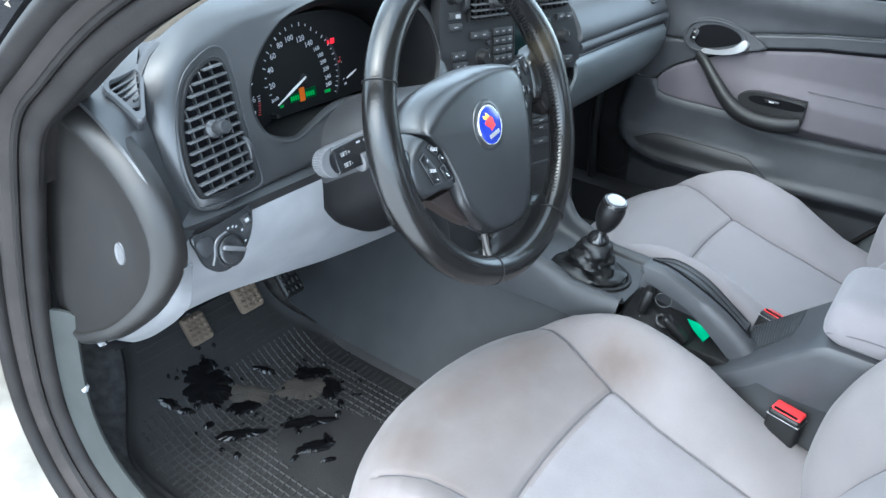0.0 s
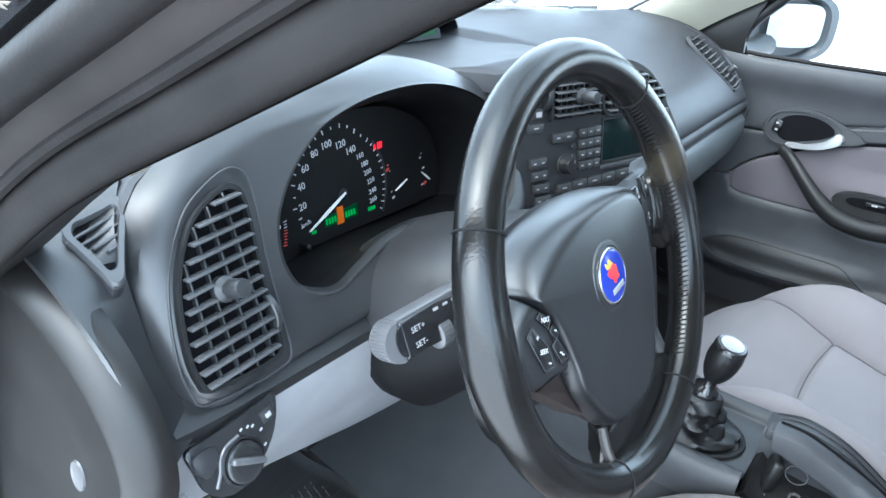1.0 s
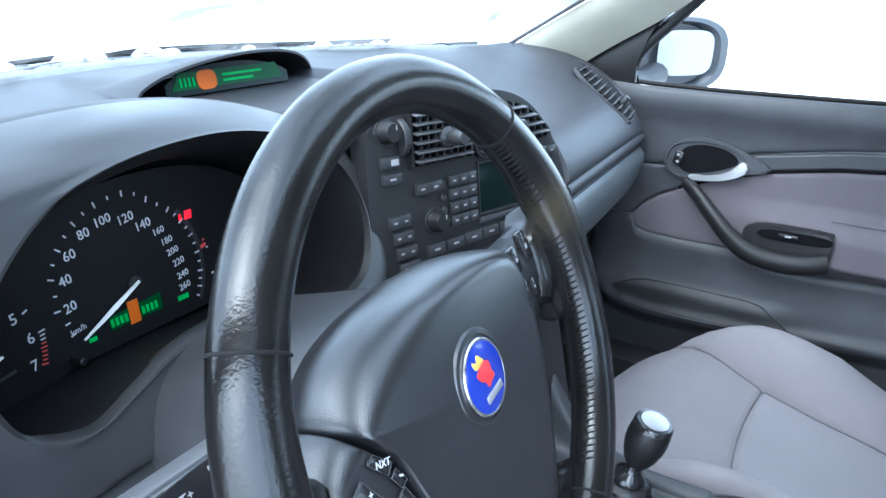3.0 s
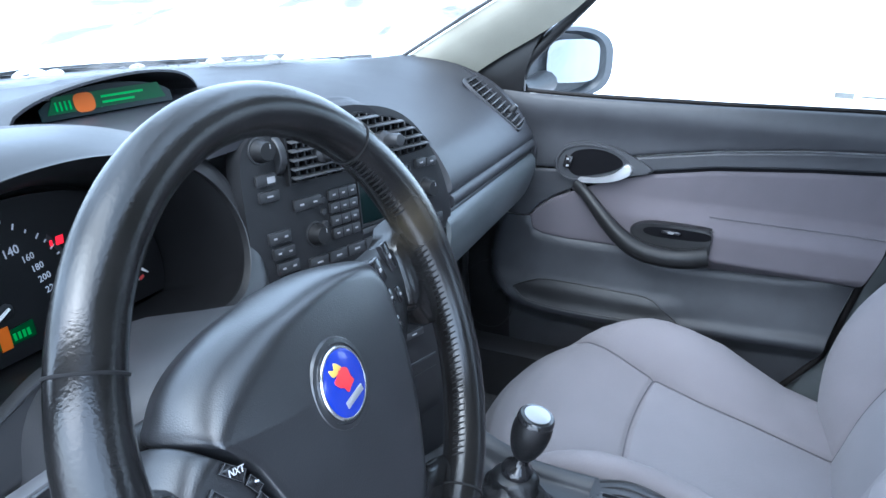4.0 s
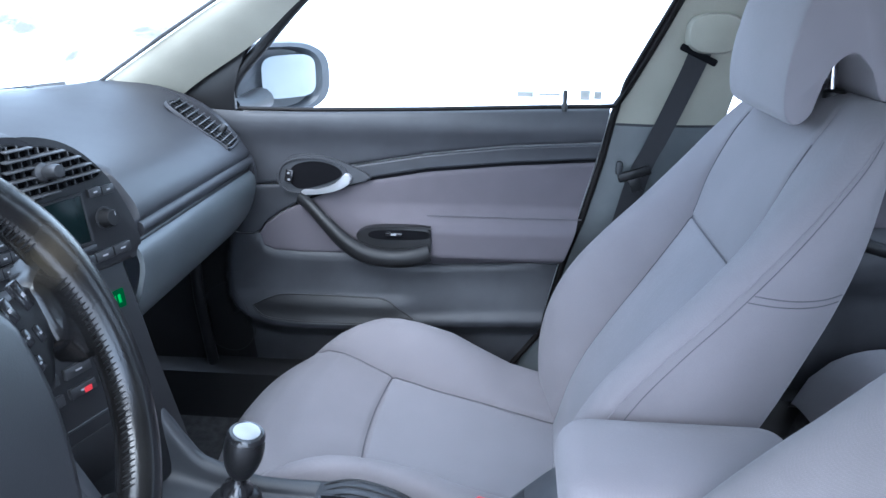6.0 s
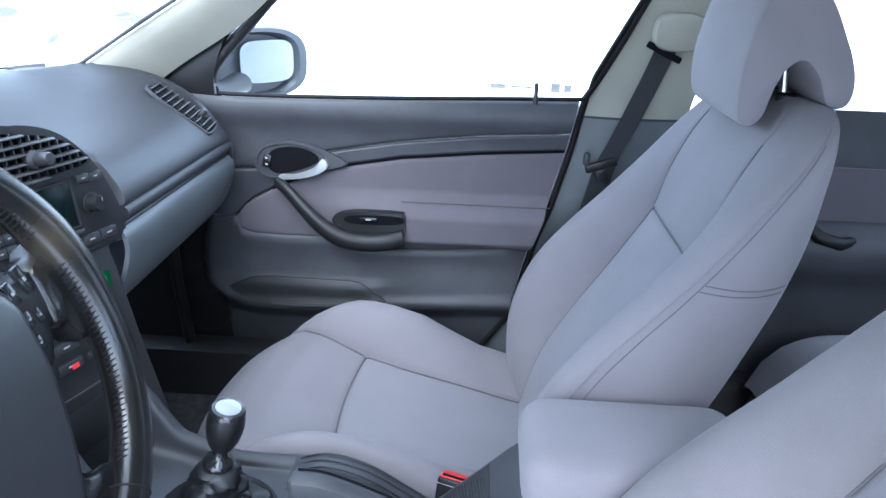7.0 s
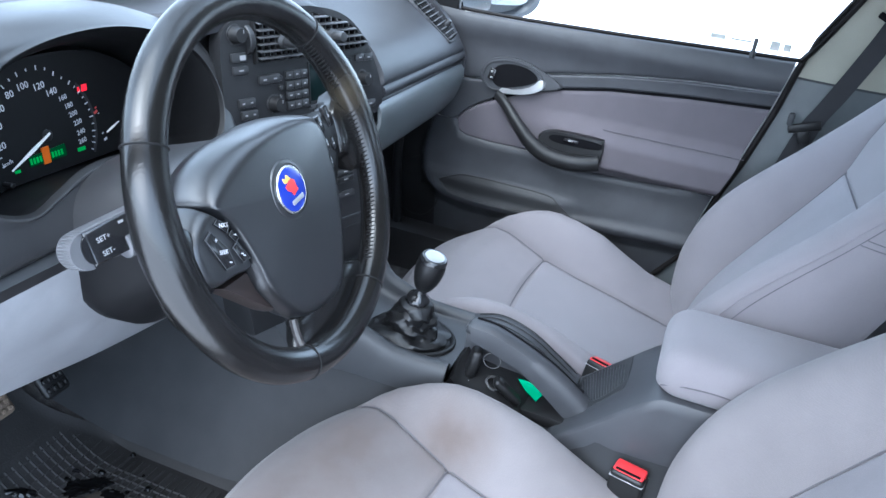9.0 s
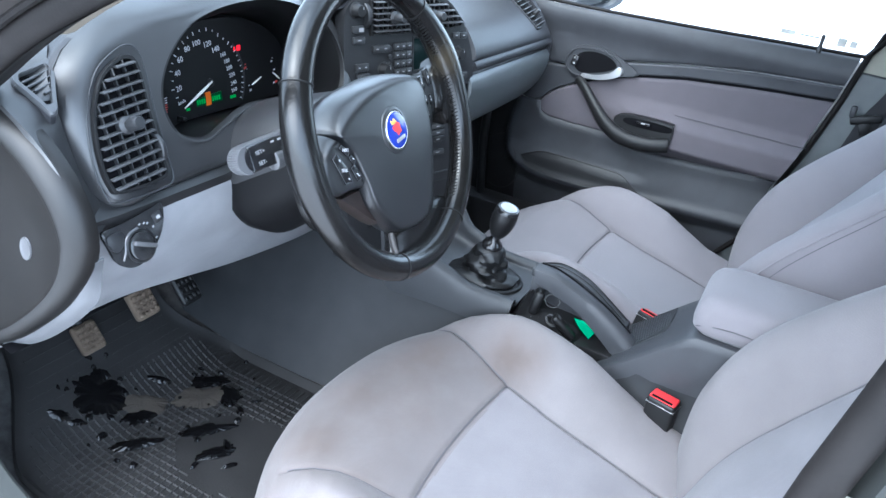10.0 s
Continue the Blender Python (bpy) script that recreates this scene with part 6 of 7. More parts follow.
part("sail_panel", prism([(0.325, 0.945), (0.226, 0.930), (0.206, 0.938), (0.207, 0.985), (0.195, 1.020), (0.165, 1.058), (0.185, 1.050), (0.25, 1.010), (0.31, 0.970)], 0.012, DM @ pose(0, 0, -0.712), 0.004), M_BLACK, door, "black mirror corner panel")
pane = [[V(0.722 - 0.22 * k * 0.25, y - 0.03 * k * (y < -0.3), 0.945 + 0.25 * k) for y in np.linspace(0.24 - 0.30 * k, -0.515 - 0.10 * k, 12)] for k in np.linspace(0, 1.4, 8)]
wp = part("window_pane", sheet(pane), M_GLASS, door, "clear door glass")
wp.visible_shadow = False
part("lock_pin", lathe([(0.0055, 0), (0.0055, 0.012), (0.004, 0.016), (0.0045, 0.034), (0.0035, 0.038)], 14, pose(0.690, -0.417, 0.948)), M_FASCIA, door, "dark lock pin")
# small bars on the pane stand in for distant buildings outside
for y, w, h in ((-0.345, 0.030, 0.010), (-0.39, 0.040, 0.004), (-0.455, 0.018, 0.018), (-0.478, 0.014, 0.014)):
    part("far_building_bar", rbox((0.0006, w, h), pose(0.7165, y, 0.974), 0.0002, 1), material("far_building_grey", (0.55, 0.53, 0.50), 0.7), wp, "distant building, shown as a small bar on the glass")
part("door_shell", prism([(0.32, 0.36), (-0.33, 0.36), (-0.40, 0.50), (-0.515, 0.94), (0.32, 0.93)], 0.02, DM @ pose(0, 0, -0.76), 0.003), M_PAINT, door, "silver outer skin")

# ---- door mirror ----
mir = thing("door_mirror", (0.80, 0.22, 0.93), "silver door mirror with bright glass", "door mirror")
msec = []
for k, (dy, a, b) in enumerate(((0.004, 0.088, 0.056), (-0.012, 0.104, 0.062), (-0.008, 0.124, 0.069), (0.01, 0.132, 0.073), (0.06, 0.105, 0.062), (0.09, 0.066, 0.040), (0.10, 0.02, 0.015))):
    msec.append([V(0.957 + x * 0.80 + dy * 0.5, 0.201 + dy - 0.70 * x, 0.967 + z * 1.14) for x, z in oval(a * 1.12, b, 36, 3.0, -0.014)])
part("housing", caps(sheet(msec, closed=True), msec), material("mirror_shell", (0.030, 0.034, 0.040), 0.40, bump=0.02, spec=0.5), mir, "silver rounded housing")
mg = [[V(0.962 + (x + 0.016) * 0.75 - 0.005, 0.187 - 0.66 * (x + 0.016), 0.972 + z) for x, z in oval(0.070 * f, 0.047 * f, 36, 4)] for f in (1.0, 0.5)]
part("mirror_glass", caps(sheet(mg, closed=True), mg, first=False), M_MIRROR, mir, "mirror glass")
part("mirror_arm", tube([(0.735, 0.235, 0.935), (0.80, 0.225, 0.930), (0.88, 0.215, 0.935)], [0.030, 0.026, 0.03], 12, flat=0.8), M_BLACK, mir, "black mirror foot")

# ---- right centre pillar and seat belt ----
cpr = thing("centre_pillar_right", (0.72, -0.62, 0.30), "centre pillar trimmed cream above and grey below", "car pillar", kind="structure")


def pillar_sheet(z0, z1, n, dx=0.0):
    rows = []
    for z in np.linspace(z0, z1, n):
        k = max(0, z - 0.93)
        rows.append([V(0.728 - 0.20 * k - 0.012 * math.sin(math.pi * q) - dx, (rear_y(min(z, 1.0)) if z < 1.0 else -0.516 - 0.48 * (z - 1.0)) - 0.006 - q * (0.201 + 0.02 * (0.93 - z)), z) for q in np.linspace(0, 1, 10)])
    return rows


part("lower_trim", sheet(pillar_sheet(0.34, 0.921, 20), thick=0.006), M_GLOVE, cpr, "grey plastic lower cover")
part("upper_trim", sheet(pillar_sheet(0.923, 1.34, 18), thick=0.006), M_CREAM, cpr, "cream upper cover")
part("trim_lip", tube([p + V(-0.003, 0, 0) for p in pillar_sheet(0.921, 0.93, 2)[0]], 0.004, 8), M_GREY, cpr)
part("front_seal", tube([(0.715 - 0.2 * max(0, z - 0.93), (rear_y(min(z, 1.0)) if z < 1.0 else -0.516 - 0.48 * (z - 1.0)) - 0.008, z) for z in np.linspace(0.34, 1.30, 40)], 0.004, 8), M_RUBBER, cpr)
belt = thing("seat_belt", (0.69, -0.58, 0.55), "black seat belt hanging from a cream height adjuster", "seat belt")
wb = spline([(0.672, -0.652, 1.090), (0.682, -0.640, 1.04), (0.690, -0.612, 0.96), (0.694, -0.585, 0.89), (0.697, -0.562, 0.835), (0.700, -0.54, 0.74), (0.705, -0.50, 0.60)], 26)
part("webbing", sheet([[V(p[0], p[1] - d * 0.92, p[2] + d * 0.30) for d in np.linspace(-0.024, 0.024, 6)] for p in wb], thick=0.0016), M_BELT, belt, "black woven webbing")
adj = [[V(0.668 - h, -0.662 + y, 1.088 + z) for y, z in oval(a, b, 28, 2.8)] for a, b, h in ((0.046, 0.034, -0.02), (0.046, 0.034, 0.004), (0.042, 0.031, 0.012), (0.030, 0.022, 0.016), (0.01, 0.008, 0.017))]
part("adjuster_cover", caps(sheet(adj, closed=True), adj), M_CREAM, belt, "rounded cream cover")
part("belt_slot", rbox((0.006, 0.070, 0.012), pose(0.668, -0.640, 1.052, 25, 0, 0), 0.004), M_DEEP, belt)
part("tongue", rbox((0.010, 0.062, 0.018), pose(0.690, -0.552, 0.834, -18, 0, 0), 0.004), M_BLACK, belt, "black belt tongue holder")
part("tongue_plate", rbox((0.003, 0.022, 0.026), pose(0.688, -0.556, 0.814, -18, 0, 0), 0.001), M_BLACK, belt, "dark tongue plate")
part("guide", rbox((0.012, 0.012, 0.026), pose(0.690, -0.523, 0.845), 0.004), M_GREY, belt)
# ---- seats ----
# the cushion lengthwise: y, height of the middle panel, height of the bolster crest
CUSHION = [(-0.46, 0.425, 0.452), (-0.40, 0.436, 0.470), (-0.334, 0.452, 0.489), (-0.28, 0.465, 0.517), (-0.224, 0.475, 0.548), (-0.164, 0.486, 0.566), (-0.122, 0.492, 0.573), (-0.08, 0.504, 0.573), (-0.04, 0.515, 0.567), (0.0, 0.521, 0.557), (0.045, 0.519, 0.540), (0.075, 0.509, 0.520), (0.10, 0.493, 0.495), (0.120, 0.468, 0.466), (0.134, 0.436, 0.434), (0.141, 0.405, 0.403), (0.143, 0.370, 0.368)]
CROSS = -0.120


def w_seam(y):
    return lerp_table([(-0.46, 0.116), (-0.35, 0.122), (-0.27, 0.127), (-0.20, 0.135), (-0.12, 0.154), (-0.05, 0.169), (0.0, 0.181), (0.05, 0.195), (0.10, 0.205), (0.15, 0.210)], y)[0]


def cushion_point(s, y, low=1.0):
    """A point of the cushion over (s, y): the front edge is bowed, the bolsters rise outside the seams. low: how far the bolster stands up."""
    a = abs(s)
    ws, sc, w = w_seam(y), 0.224 - 0.006 * smooth(0.0, 0.14, y), 0.266
    zc, zb = lerp_table(CUSHION, y)
    zb = zc + (zb - zc) * low if zb > zc else zb
    yy = y - 0.052 * (a / 0.2) ** 2.4 * smooth(-0.16, 0.10, y)
    yy += 0.012 * (1 - (a / 0.15) ** 2) * math.exp(-((y - CROSS) / 0.05) ** 2) * (a < ws)
    groove = 0.0045 * math.exp(-((a - ws) / 0.0038) ** 2) * (1 - smooth(0.08, 0.11, y))
    if a <= ws:
        z = zc - 0.007 * (1 - (a / ws) ** 2) * (1 - smooth(0.02, 0.12, y))
        groove += 0.0042 * math.exp(-((y - CROSS) / 0.0042) ** 2)
    elif a <= sc:
        z = zc + (zb - zc) * math.sin(math.pi / 2 * (a - ws) / max(0.004, sc - ws)) ** 0.92
    else:
        z = 0.368 + (zb - 0.368) * max(0.0, 1 - ((a - sc) / (w - sc)) ** 2.3) ** 0.5
    return (s, yy, z - groove)


def cushion_rows(low):
    ys = sorted(list(np.linspace(-0.46, 0.09, 62)) + [CROSS + d for d in (-0.009, -0.006, -0.003, 0.0, 0.003, 0.006, 0.009)] + list(np.linspace(0.097, 0.143, 16)))
    rows = []
    for y in ys:
        ws = w_seam(y)
        sc = 0.224 - 0.006 * smooth(0.0, 0.14, y)
        half = list(np.linspace(0.0, ws - 0.012, 11)) + [ws + d for d in (-0.008, -0.005, -0.0025, 0, 0.0025, 0.005, 0.008)] + list(np.linspace(ws + 0.012, sc, 9)) if sc - ws > 0.03 else list(np.linspace(0.0, ws - 0.012, 11)) + [ws + d for d in (-0.008, -0.005, -0.0025, 0, 0.0025, 0.005, 0.008)] + list(np.linspace(ws + 0.009, max(sc, ws + 0.010), 9))
        half += [sc + (0.266 - sc) * math.sin(a) ** 0.87 for a in np.linspace(0.16, math.pi / 2, 12)]
        rows.append([cushion_point(-q, y, low) for q in half[::-1]] + [cushion_point(q, y) for q in half[1:]])
    return rows


# the backrest by height: z, y of the middle panel, y of the bolster crest, y of the rear edge, half width, half width between the seams
BACK = [(0.40, -0.402, -0.388, -0.555, 0.236, 0.118), (0.44, -0.415, -0.390, -0.562, 0.246, 0.122), (0.516, -0.438, -0.386, -0.582, 0.254, 0.130), (0.57, -0.463, -0.389, -0.600, 0.257, 0.136), (0.64, -0.506, -0.409, -0.621, 0.259, 0.141), (0.70, -0.545, -0.442, -0.647, 0.259, 0.143), (0.76, -0.582, -0.491, -0.672, 0.257, 0.143), (0.815, -0.613, -0.542, -0.694, 0.254, 0.142), (0.885, -0.632, -0.602, -0.716, 0.248, 0.139), (0.95, -0.658, -0.653, -0.730, 0.237, 0.134), (0.985, -0.678, -0.681, -0.738, 0.224, 0.128), (1.012, -0.697, -0.702, -0.744, 0.203, 0.12), (1.030, -0.714, -0.719, -0.748, 0.172, 0.105), (1.037, -0.727, -0.730, -0.748, 0.135, 0.085)]
BZ = 0.815


def spline_table(table, x):
    """Smooth values between the rows of a table."""
    n = len(table)
    i = 0
    while i < n - 2 and table[i + 1][0] < x:
        i += 1
    g = lambda q: table[max(0, min(n - 1, q))]
    f = (x - g(i)[0]) / (g(i + 1)[0] - g(i)[0])
    out = []
    for c in range(1, len(table[0])):
        h = g(i + 1)[0] - g(i)[0]
        m0 = (g(i + 1)[c] - g(i - 1)[c]) / max(1e-6, g(i + 1)[0] - g(i - 1)[0]) * h
        m1 = (g(i + 2)[c] - g(i)[c]) / max(1e-6, g(i + 2)[0] - g(i)[0]) * h
        out.append((2 * f ** 3 - 3 * f * f + 1) * g(i)[c] + (f ** 3 - 2 * f * f + f) * m0 + (3 * f * f - 2 * f ** 3) * g(i + 1)[c] + (f ** 3 - f * f) * m1)
    return out


def back_at(z):
    return spline_table(BACK, z)


def back_point(u, z):
    """u runs 0 middle, 1 seam, 2 bolster crest, 3 piped edge, 4 rear edge, 5 middle of the rear."""
    yc, yb, yr, w, ws = back_at(z)
    sc = w - 0.034
    if u <= 1:
        s = ws * u
        y = yc + 0.010 * (1 - u * u) * math.exp(-((z - 0.60) / 0.12) ** 2) - 0.0045 * math.exp(-((s - ws) / 0.004) ** 2)
        y -= 0.0040 * math.exp(-((z - BZ) / 0.0035) ** 2)
    elif u <= 2:
        s = ws + (sc - ws) * (u - 1)
        y = yc + (yb - yc) * math.sin(math.pi / 2 * (u - 1)) ** 0.95 - 0.0045 * math.exp(-((s - ws) / 0.004) ** 2)
    elif u <= 3:
        a = math.pi / 2 * (u - 2)
        s = sc + 0.031 * math.sin(a)
        y = yb - 0.025 * (1 - math.cos(a))
    elif u <= 4:
        f = u - 3
        s = w - 0.003 + 0.007 * math.sin(math.pi * f) - 0.016 * f ** 5
        y = (yb - 0.025) * (1 - f) + yr * f
    else:
        f = u - 4
        s = (w - 0.019) * (1 - f)
        y = yr - 0.022 * math.sin(math.pi / 2 * min(1, f * 3))
    return (s, y, z)


US = list(np.linspace(0, 0.9, 8)) + [0.945, 0.97, 0.985, 1.0, 1.02, 1.04, 1.08] + list(np.linspace(1.15, 2, 9)) + list(np.linspace(2.1, 3, 9)) + [3.05, 3.12, 3.25, 3.4, 3.55, 3.7, 3.82, 3.9, 3.96, 4.0, 4.1, 4.3, 4.6, 5.0]


def back_rows():
    zs = sorted(list(np.linspace(0.40, 0.985, 56)) + [BZ + d for d in (-0.006, -0.003, 0.0, 0.003, 0.006)] + list(np.linspace(0.992, 1.037, 12)))
    rows = []
    for z in zs:
        right = [back_point(u, z) for u in US]
        rows.append(right + [(-p[0], p[1], p[2]) for p in right[-2:0:-1]])
    return rows


def build_seat(xc, dy, fabric, label, lean=0.0, low=1.0):
    seat = thing("car_seat", (xc, -0.18 + dy, 0.28), label, "car seat", "front seats")

    def W(p):
        return V(xc + p[0], p[1] + dy, p[2])

    def B(p):
        return W(p) + V(0, lean * (p[2] - 0.45), 0)

    cr = cushion_rows(low)
    cushion = part("cushion", sheet([[W(p) for p in r] for r in cr]), fabric, seat, "padded fabric cushion with side bolsters", angle=80)
    for sgn in (-1, 1):
        lw = low if sgn < 0 else 1.0
        part("seam", tube([W(cushion_point(sgn * w_seam(y), y, lw)) + V(0, 0, 0.0026) for y in np.linspace(-0.44, 0.085, 60)], 0.0010, 5), M_SEAM, cushion)
        part("piping", tube([W(cushion_point(sgn * 0.2595, y, lw)) + V(sgn * 0.0004, 0, 0.0004) for y in np.linspace(-0.42, 0.06, 60)], 0.0018, 6), fabric, cushion, "fabric piping")
        part("side_stitch", tube([W(cushion_point(sgn * 0.2535, y, lw)) + V(sgn * 0.0002, 0, 0.0002) for y in np.linspace(-0.42, 0.06, 60)], 0.0007, 5), M_SEAM, cushion)
    part("seam", tube([W(cushion_point(s, CROSS)) + V(0, 0, 0.0026) for s in np.linspace(-w_seam(CROSS) + 0.002, w_seam(CROSS) - 0.002, 40)], 0.0010, 5), M_SEAM, cushion)

    insert = M_INSERT if fabric == M_FABRIC else M_INSERTD
    cushion.data.materials.append(insert)
    for p_ in cushion.data.polygons:
        c_ = p_.center + seat.location
        if abs(c_.x - xc) < w_seam(c_.y - dy) and c_.y - dy < CROSS and p_.normal.z > 0.3:
            p_.material_index = 1
    br = back_rows()
    bm = sheet([[B(p) for p in r] for r in br], closed=True)
    caps(bm, br)
    back = part("backrest", bm, fabric, seat, "tall padded fabric backrest with side bolsters", angle=80)

    back.data.materials.append(insert)
    for p_ in back.data.polygons:
        c_ = p_.center + seat.location
        if c_.z < BZ and abs(c_.x - xc) < back_at(c_.z)[4] and p_.normal.y > 0.2:
            p_.material_index = 1

    def on_back(sgn, u, z, out=0.0):
        p = back_point(u, z)
        return B((sgn * p[0], p[1] + out, p[2]))

    for sgn in (-1, 1):
        part("seam", tube([on_back(sgn, 1.0, z, 0.0026) for z in np.linspace(0.43, 0.985, 70)], 0.0010, 5), M_SEAM, back)
        part("piping", tube([on_back(sgn, 2.97, z) for z in np.linspace(0.46, 1.020, 70)], 0.0016, 6), fabric, back, "fabric piping")
        part("side_stitch", tube([on_back(sgn, 3.09, z) + V(sgn * 0.0001, 0, 0) for z in np.linspace(0.46, 1.005, 70)], 0.0007, 5), M_SEAM, back)
        for dz in (0.0, -0.008):
            part("side_seam", tube([on_back(sgn, 3.10 + 0.86 * q, 0.838 + dz - 0.003 * math.sin(math.pi * q)) + V(sgn * 0.0002, 0, 0) for q in np.linspace(0, 1, 24)], 0.0008, 5), M_SEAM, back)
    part("seam", tube([B((s, back_point(abs(s) / back_at(BZ)[4], BZ)[1] + 0.0028, BZ)) for s in np.linspace(-0.138, 0.138, 26)], 0.0010, 5), M_SEAM, back)
    # headrest: a padded block, hollow below between its two lobes
    HP = spline([(-0.646, 1.016), (-0.641, 1.05), (-0.643, 1.09), (-0.652, 1.14), (-0.670, 1.175), (-0.700, 1.188), (-0.732, 1.168), (-0.758, 1.126), (-0.777, 1.082), (-0.781, 1.052), (-0.774, 1.035), (-0.758, 1.032), (-0.747, 1.042), (-0.736, 1.070), (-0.713, 1.089), (-0.691, 1.073), (-0.682, 1.045), (-0.675, 1.018), (-0.660, 1.005)], 95, True)
    rows = []
    for s, k in ((-0.124, 0.78), (-0.1235, 0.87), (-0.1205, 0.935), (-0.114, 0.975), (-0.100, 0.997), (-0.05, 1.0), (0, 1.0), (0.05, 1.0), (0.100, 0.997), (0.114, 0.975), (0.1205, 0.935), (0.1235, 0.87), (0.124, 0.78)):
        rows.append([])
        for y, z in HP:
            # towards the ends the padded outline draws in round its own thickness
            cy, cz = (-0.662, 1.06) if y > -0.685 and z < 1.11 else ((-0.762, 1.065) if y < -0.742 and z < 1.11 else (-0.711, 1.135))
            f = 0.62 + 0.38 * k
            rows[-1].append(B((s, cy + (y - cy) * f, cz + (z - cz) * f)))
    hb = sheet(rows, closed=True)
    caps(hb, rows)
    head = part("headrest", hb, fabric, seat, "padded fabric headrest with an arched hollow below", angle=80)
    for s in (-0.048, 0.048):
        part("post", tube([B((s, -0.727, 1.015)), B((s, -0.716, 1.11))], 0.006, 12), M_CHROME, head, "chrome headrest post")
        part("post_guide", lathe([(0.014, 0), (0.014, 0.008), (0.010, 0.012)], 16, Matrix.Translation(B((s, -0.728, 1.030)))), M_BLACK, head, "black post guide")
    # plastic skirt, runners
    for sgn in (-1, 1):
        part("side_cover", prism(spline([(-0.44, 0.34), (-0.44, 0.42), (-0.30, 0.425), (0.0, 0.415), (0.04, 0.38), (0.0, 0.35)], 36, True), 0.018, Matrix(((0, 0, sgn, xc + sgn * 0.240), (1, 0, 0, dy), (0, 1, 0, 0), (0, 0, 0, 1))), 0.005), M_FASCIA, seat, "dark plastic side cover")
        part("runner", rbox((0.03, 0.46, 0.03), pose(xc + sgn * 0.20, -0.20 + dy, 0.305), 0.003), M_BLACK, seat)
    part("frame", rbox((0.44, 0.40, 0.05), pose(xc, -0.20 + dy, 0.35), 0.01), M_DEEP, seat)
    return seat


build_seat(0.3475, 0.0, M_FABRIC, "grey-lilac fabric passenger seat with headrest and seam lines")
build_seat(-0.3475, -0.040, M_FABRICD, "stained grey fabric driver's seat beside the centre console", -0.05, 0.45)

# ---- rear bench and rear door seen between the seats ----
rear = thing("rear_bench", (0, -1.25, 0.30), "grey fabric rear bench behind the front seats", "rear seat")
rows = []
for y in np.linspace(-1.60, -0.885, 30):
    fr = max(0, 1 - max(0, (y + 1.17) / 0.288) ** 6) ** 0.5
    rows.append([V(x, y, 0.36 + (0.215 - 0.02 * math.cos(x * 9)) * fr * max(0, 1 - abs(x / 0.67) ** 14) ** 0.4) for x in np.linspace(-0.67, 0.67, 60)])
part("cushion", sheet(rows), M_FABRIC, rear, "wide fabric cushion", angle=80)
rows = [[V(x, -1.52 - 0.42 * (z - 0.55) + 0.03 * max(0, 1 - abs(x / 0.66) ** 10), z) for x in np.linspace(-0.66, 0.66, 40)] for z in np.linspace(0.5, 1.02, 14)]
part("backrest", sheet(rows, thick=0.10), M_FABRIC, rear, "wide fabric backrest")
rdoor = thing("rear_door", (0.72, -1.1, 0.36), "closed rear car door with dark grey trim", "car door")
rows = [[V(0.705 - 0.012 * math.sin((z - 0.4) * 9) - 0.03 * smooth(0.60, 0.66, z) * (1 - smooth(0.70, 0.74, z)), y, z) for y in np.linspace(-0.73, -1.5, 24)] for z in np.linspace(0.38, 0.955, 30)]
part("trim_panel", sheet(rows, thick=0.006), M_DOORUP, rdoor, "dark grey door trim")
part("fabric_insert", sheet([[V(0.692, y, z) for y in np.linspace(-0.80, -1.45, 8)] for z in np.linspace(0.745, 0.85, 6)], thick=0.006), M_DOORFAB, rdoor, "fabric insert")
part("pull_handle", tube([(0.69, -0.96, 0.735), (0.668, -0.98, 0.715), (0.665, -1.02, 0.705), (0.688, -1.06, 0.705)], 0.013, 10), M_BLACK, rdoor, "black pull handle")
rp = part("window_pane", sheet([[V(0.715 - 0.05 * k, y - 0.05 * k, 0.96 + 0.30 * k) for y in np.linspace(-0.74, -1.35, 5)] for k in np.linspace(0, 1, 4)]), M_GLASS, rdoor, "clear rear door glass")
rp.visible_shadow = False

# ---- centre console ----
con = thing("centre_console", (0, -0.10, 0.42), "dark plastic centre console between the seats", "centre console", kind="structure")
# smooth side panels over the tunnel
for sgn in (-1, 1):
    rows = []
    for y in np.linspace(0.62, -0.62, 40):
        top = lerp_table([(-0.62, 0.56), (-0.44, 0.545), (-0.33, 0.54), (-0.29, 0.50), (-0.20, 0.50), (-0.11, 0.548), (0.0, 0.535), (0.08, 0.54), (0.16, 0.60), (0.25, 0.66), (0.62, 0.68)], y)[0]
        xb = 0.205 - 0.02 * smooth(0.0, -0.4, y)
        rows.append([V(sgn * (0.088 + 0.02 * smooth(0.05, 0.2, y) + (xb - 0.092) * q ** 1.7), y, top * (1 - q) + (0.345 + 0.04 * smooth(0.35, 0.62, y)) * q) for q in np.linspace(0, 1, 12)])
    part("side_panel", sheet(rows), M_SIDE, con, "smooth grey side panel")
# upper part round the gear lever
rows = []
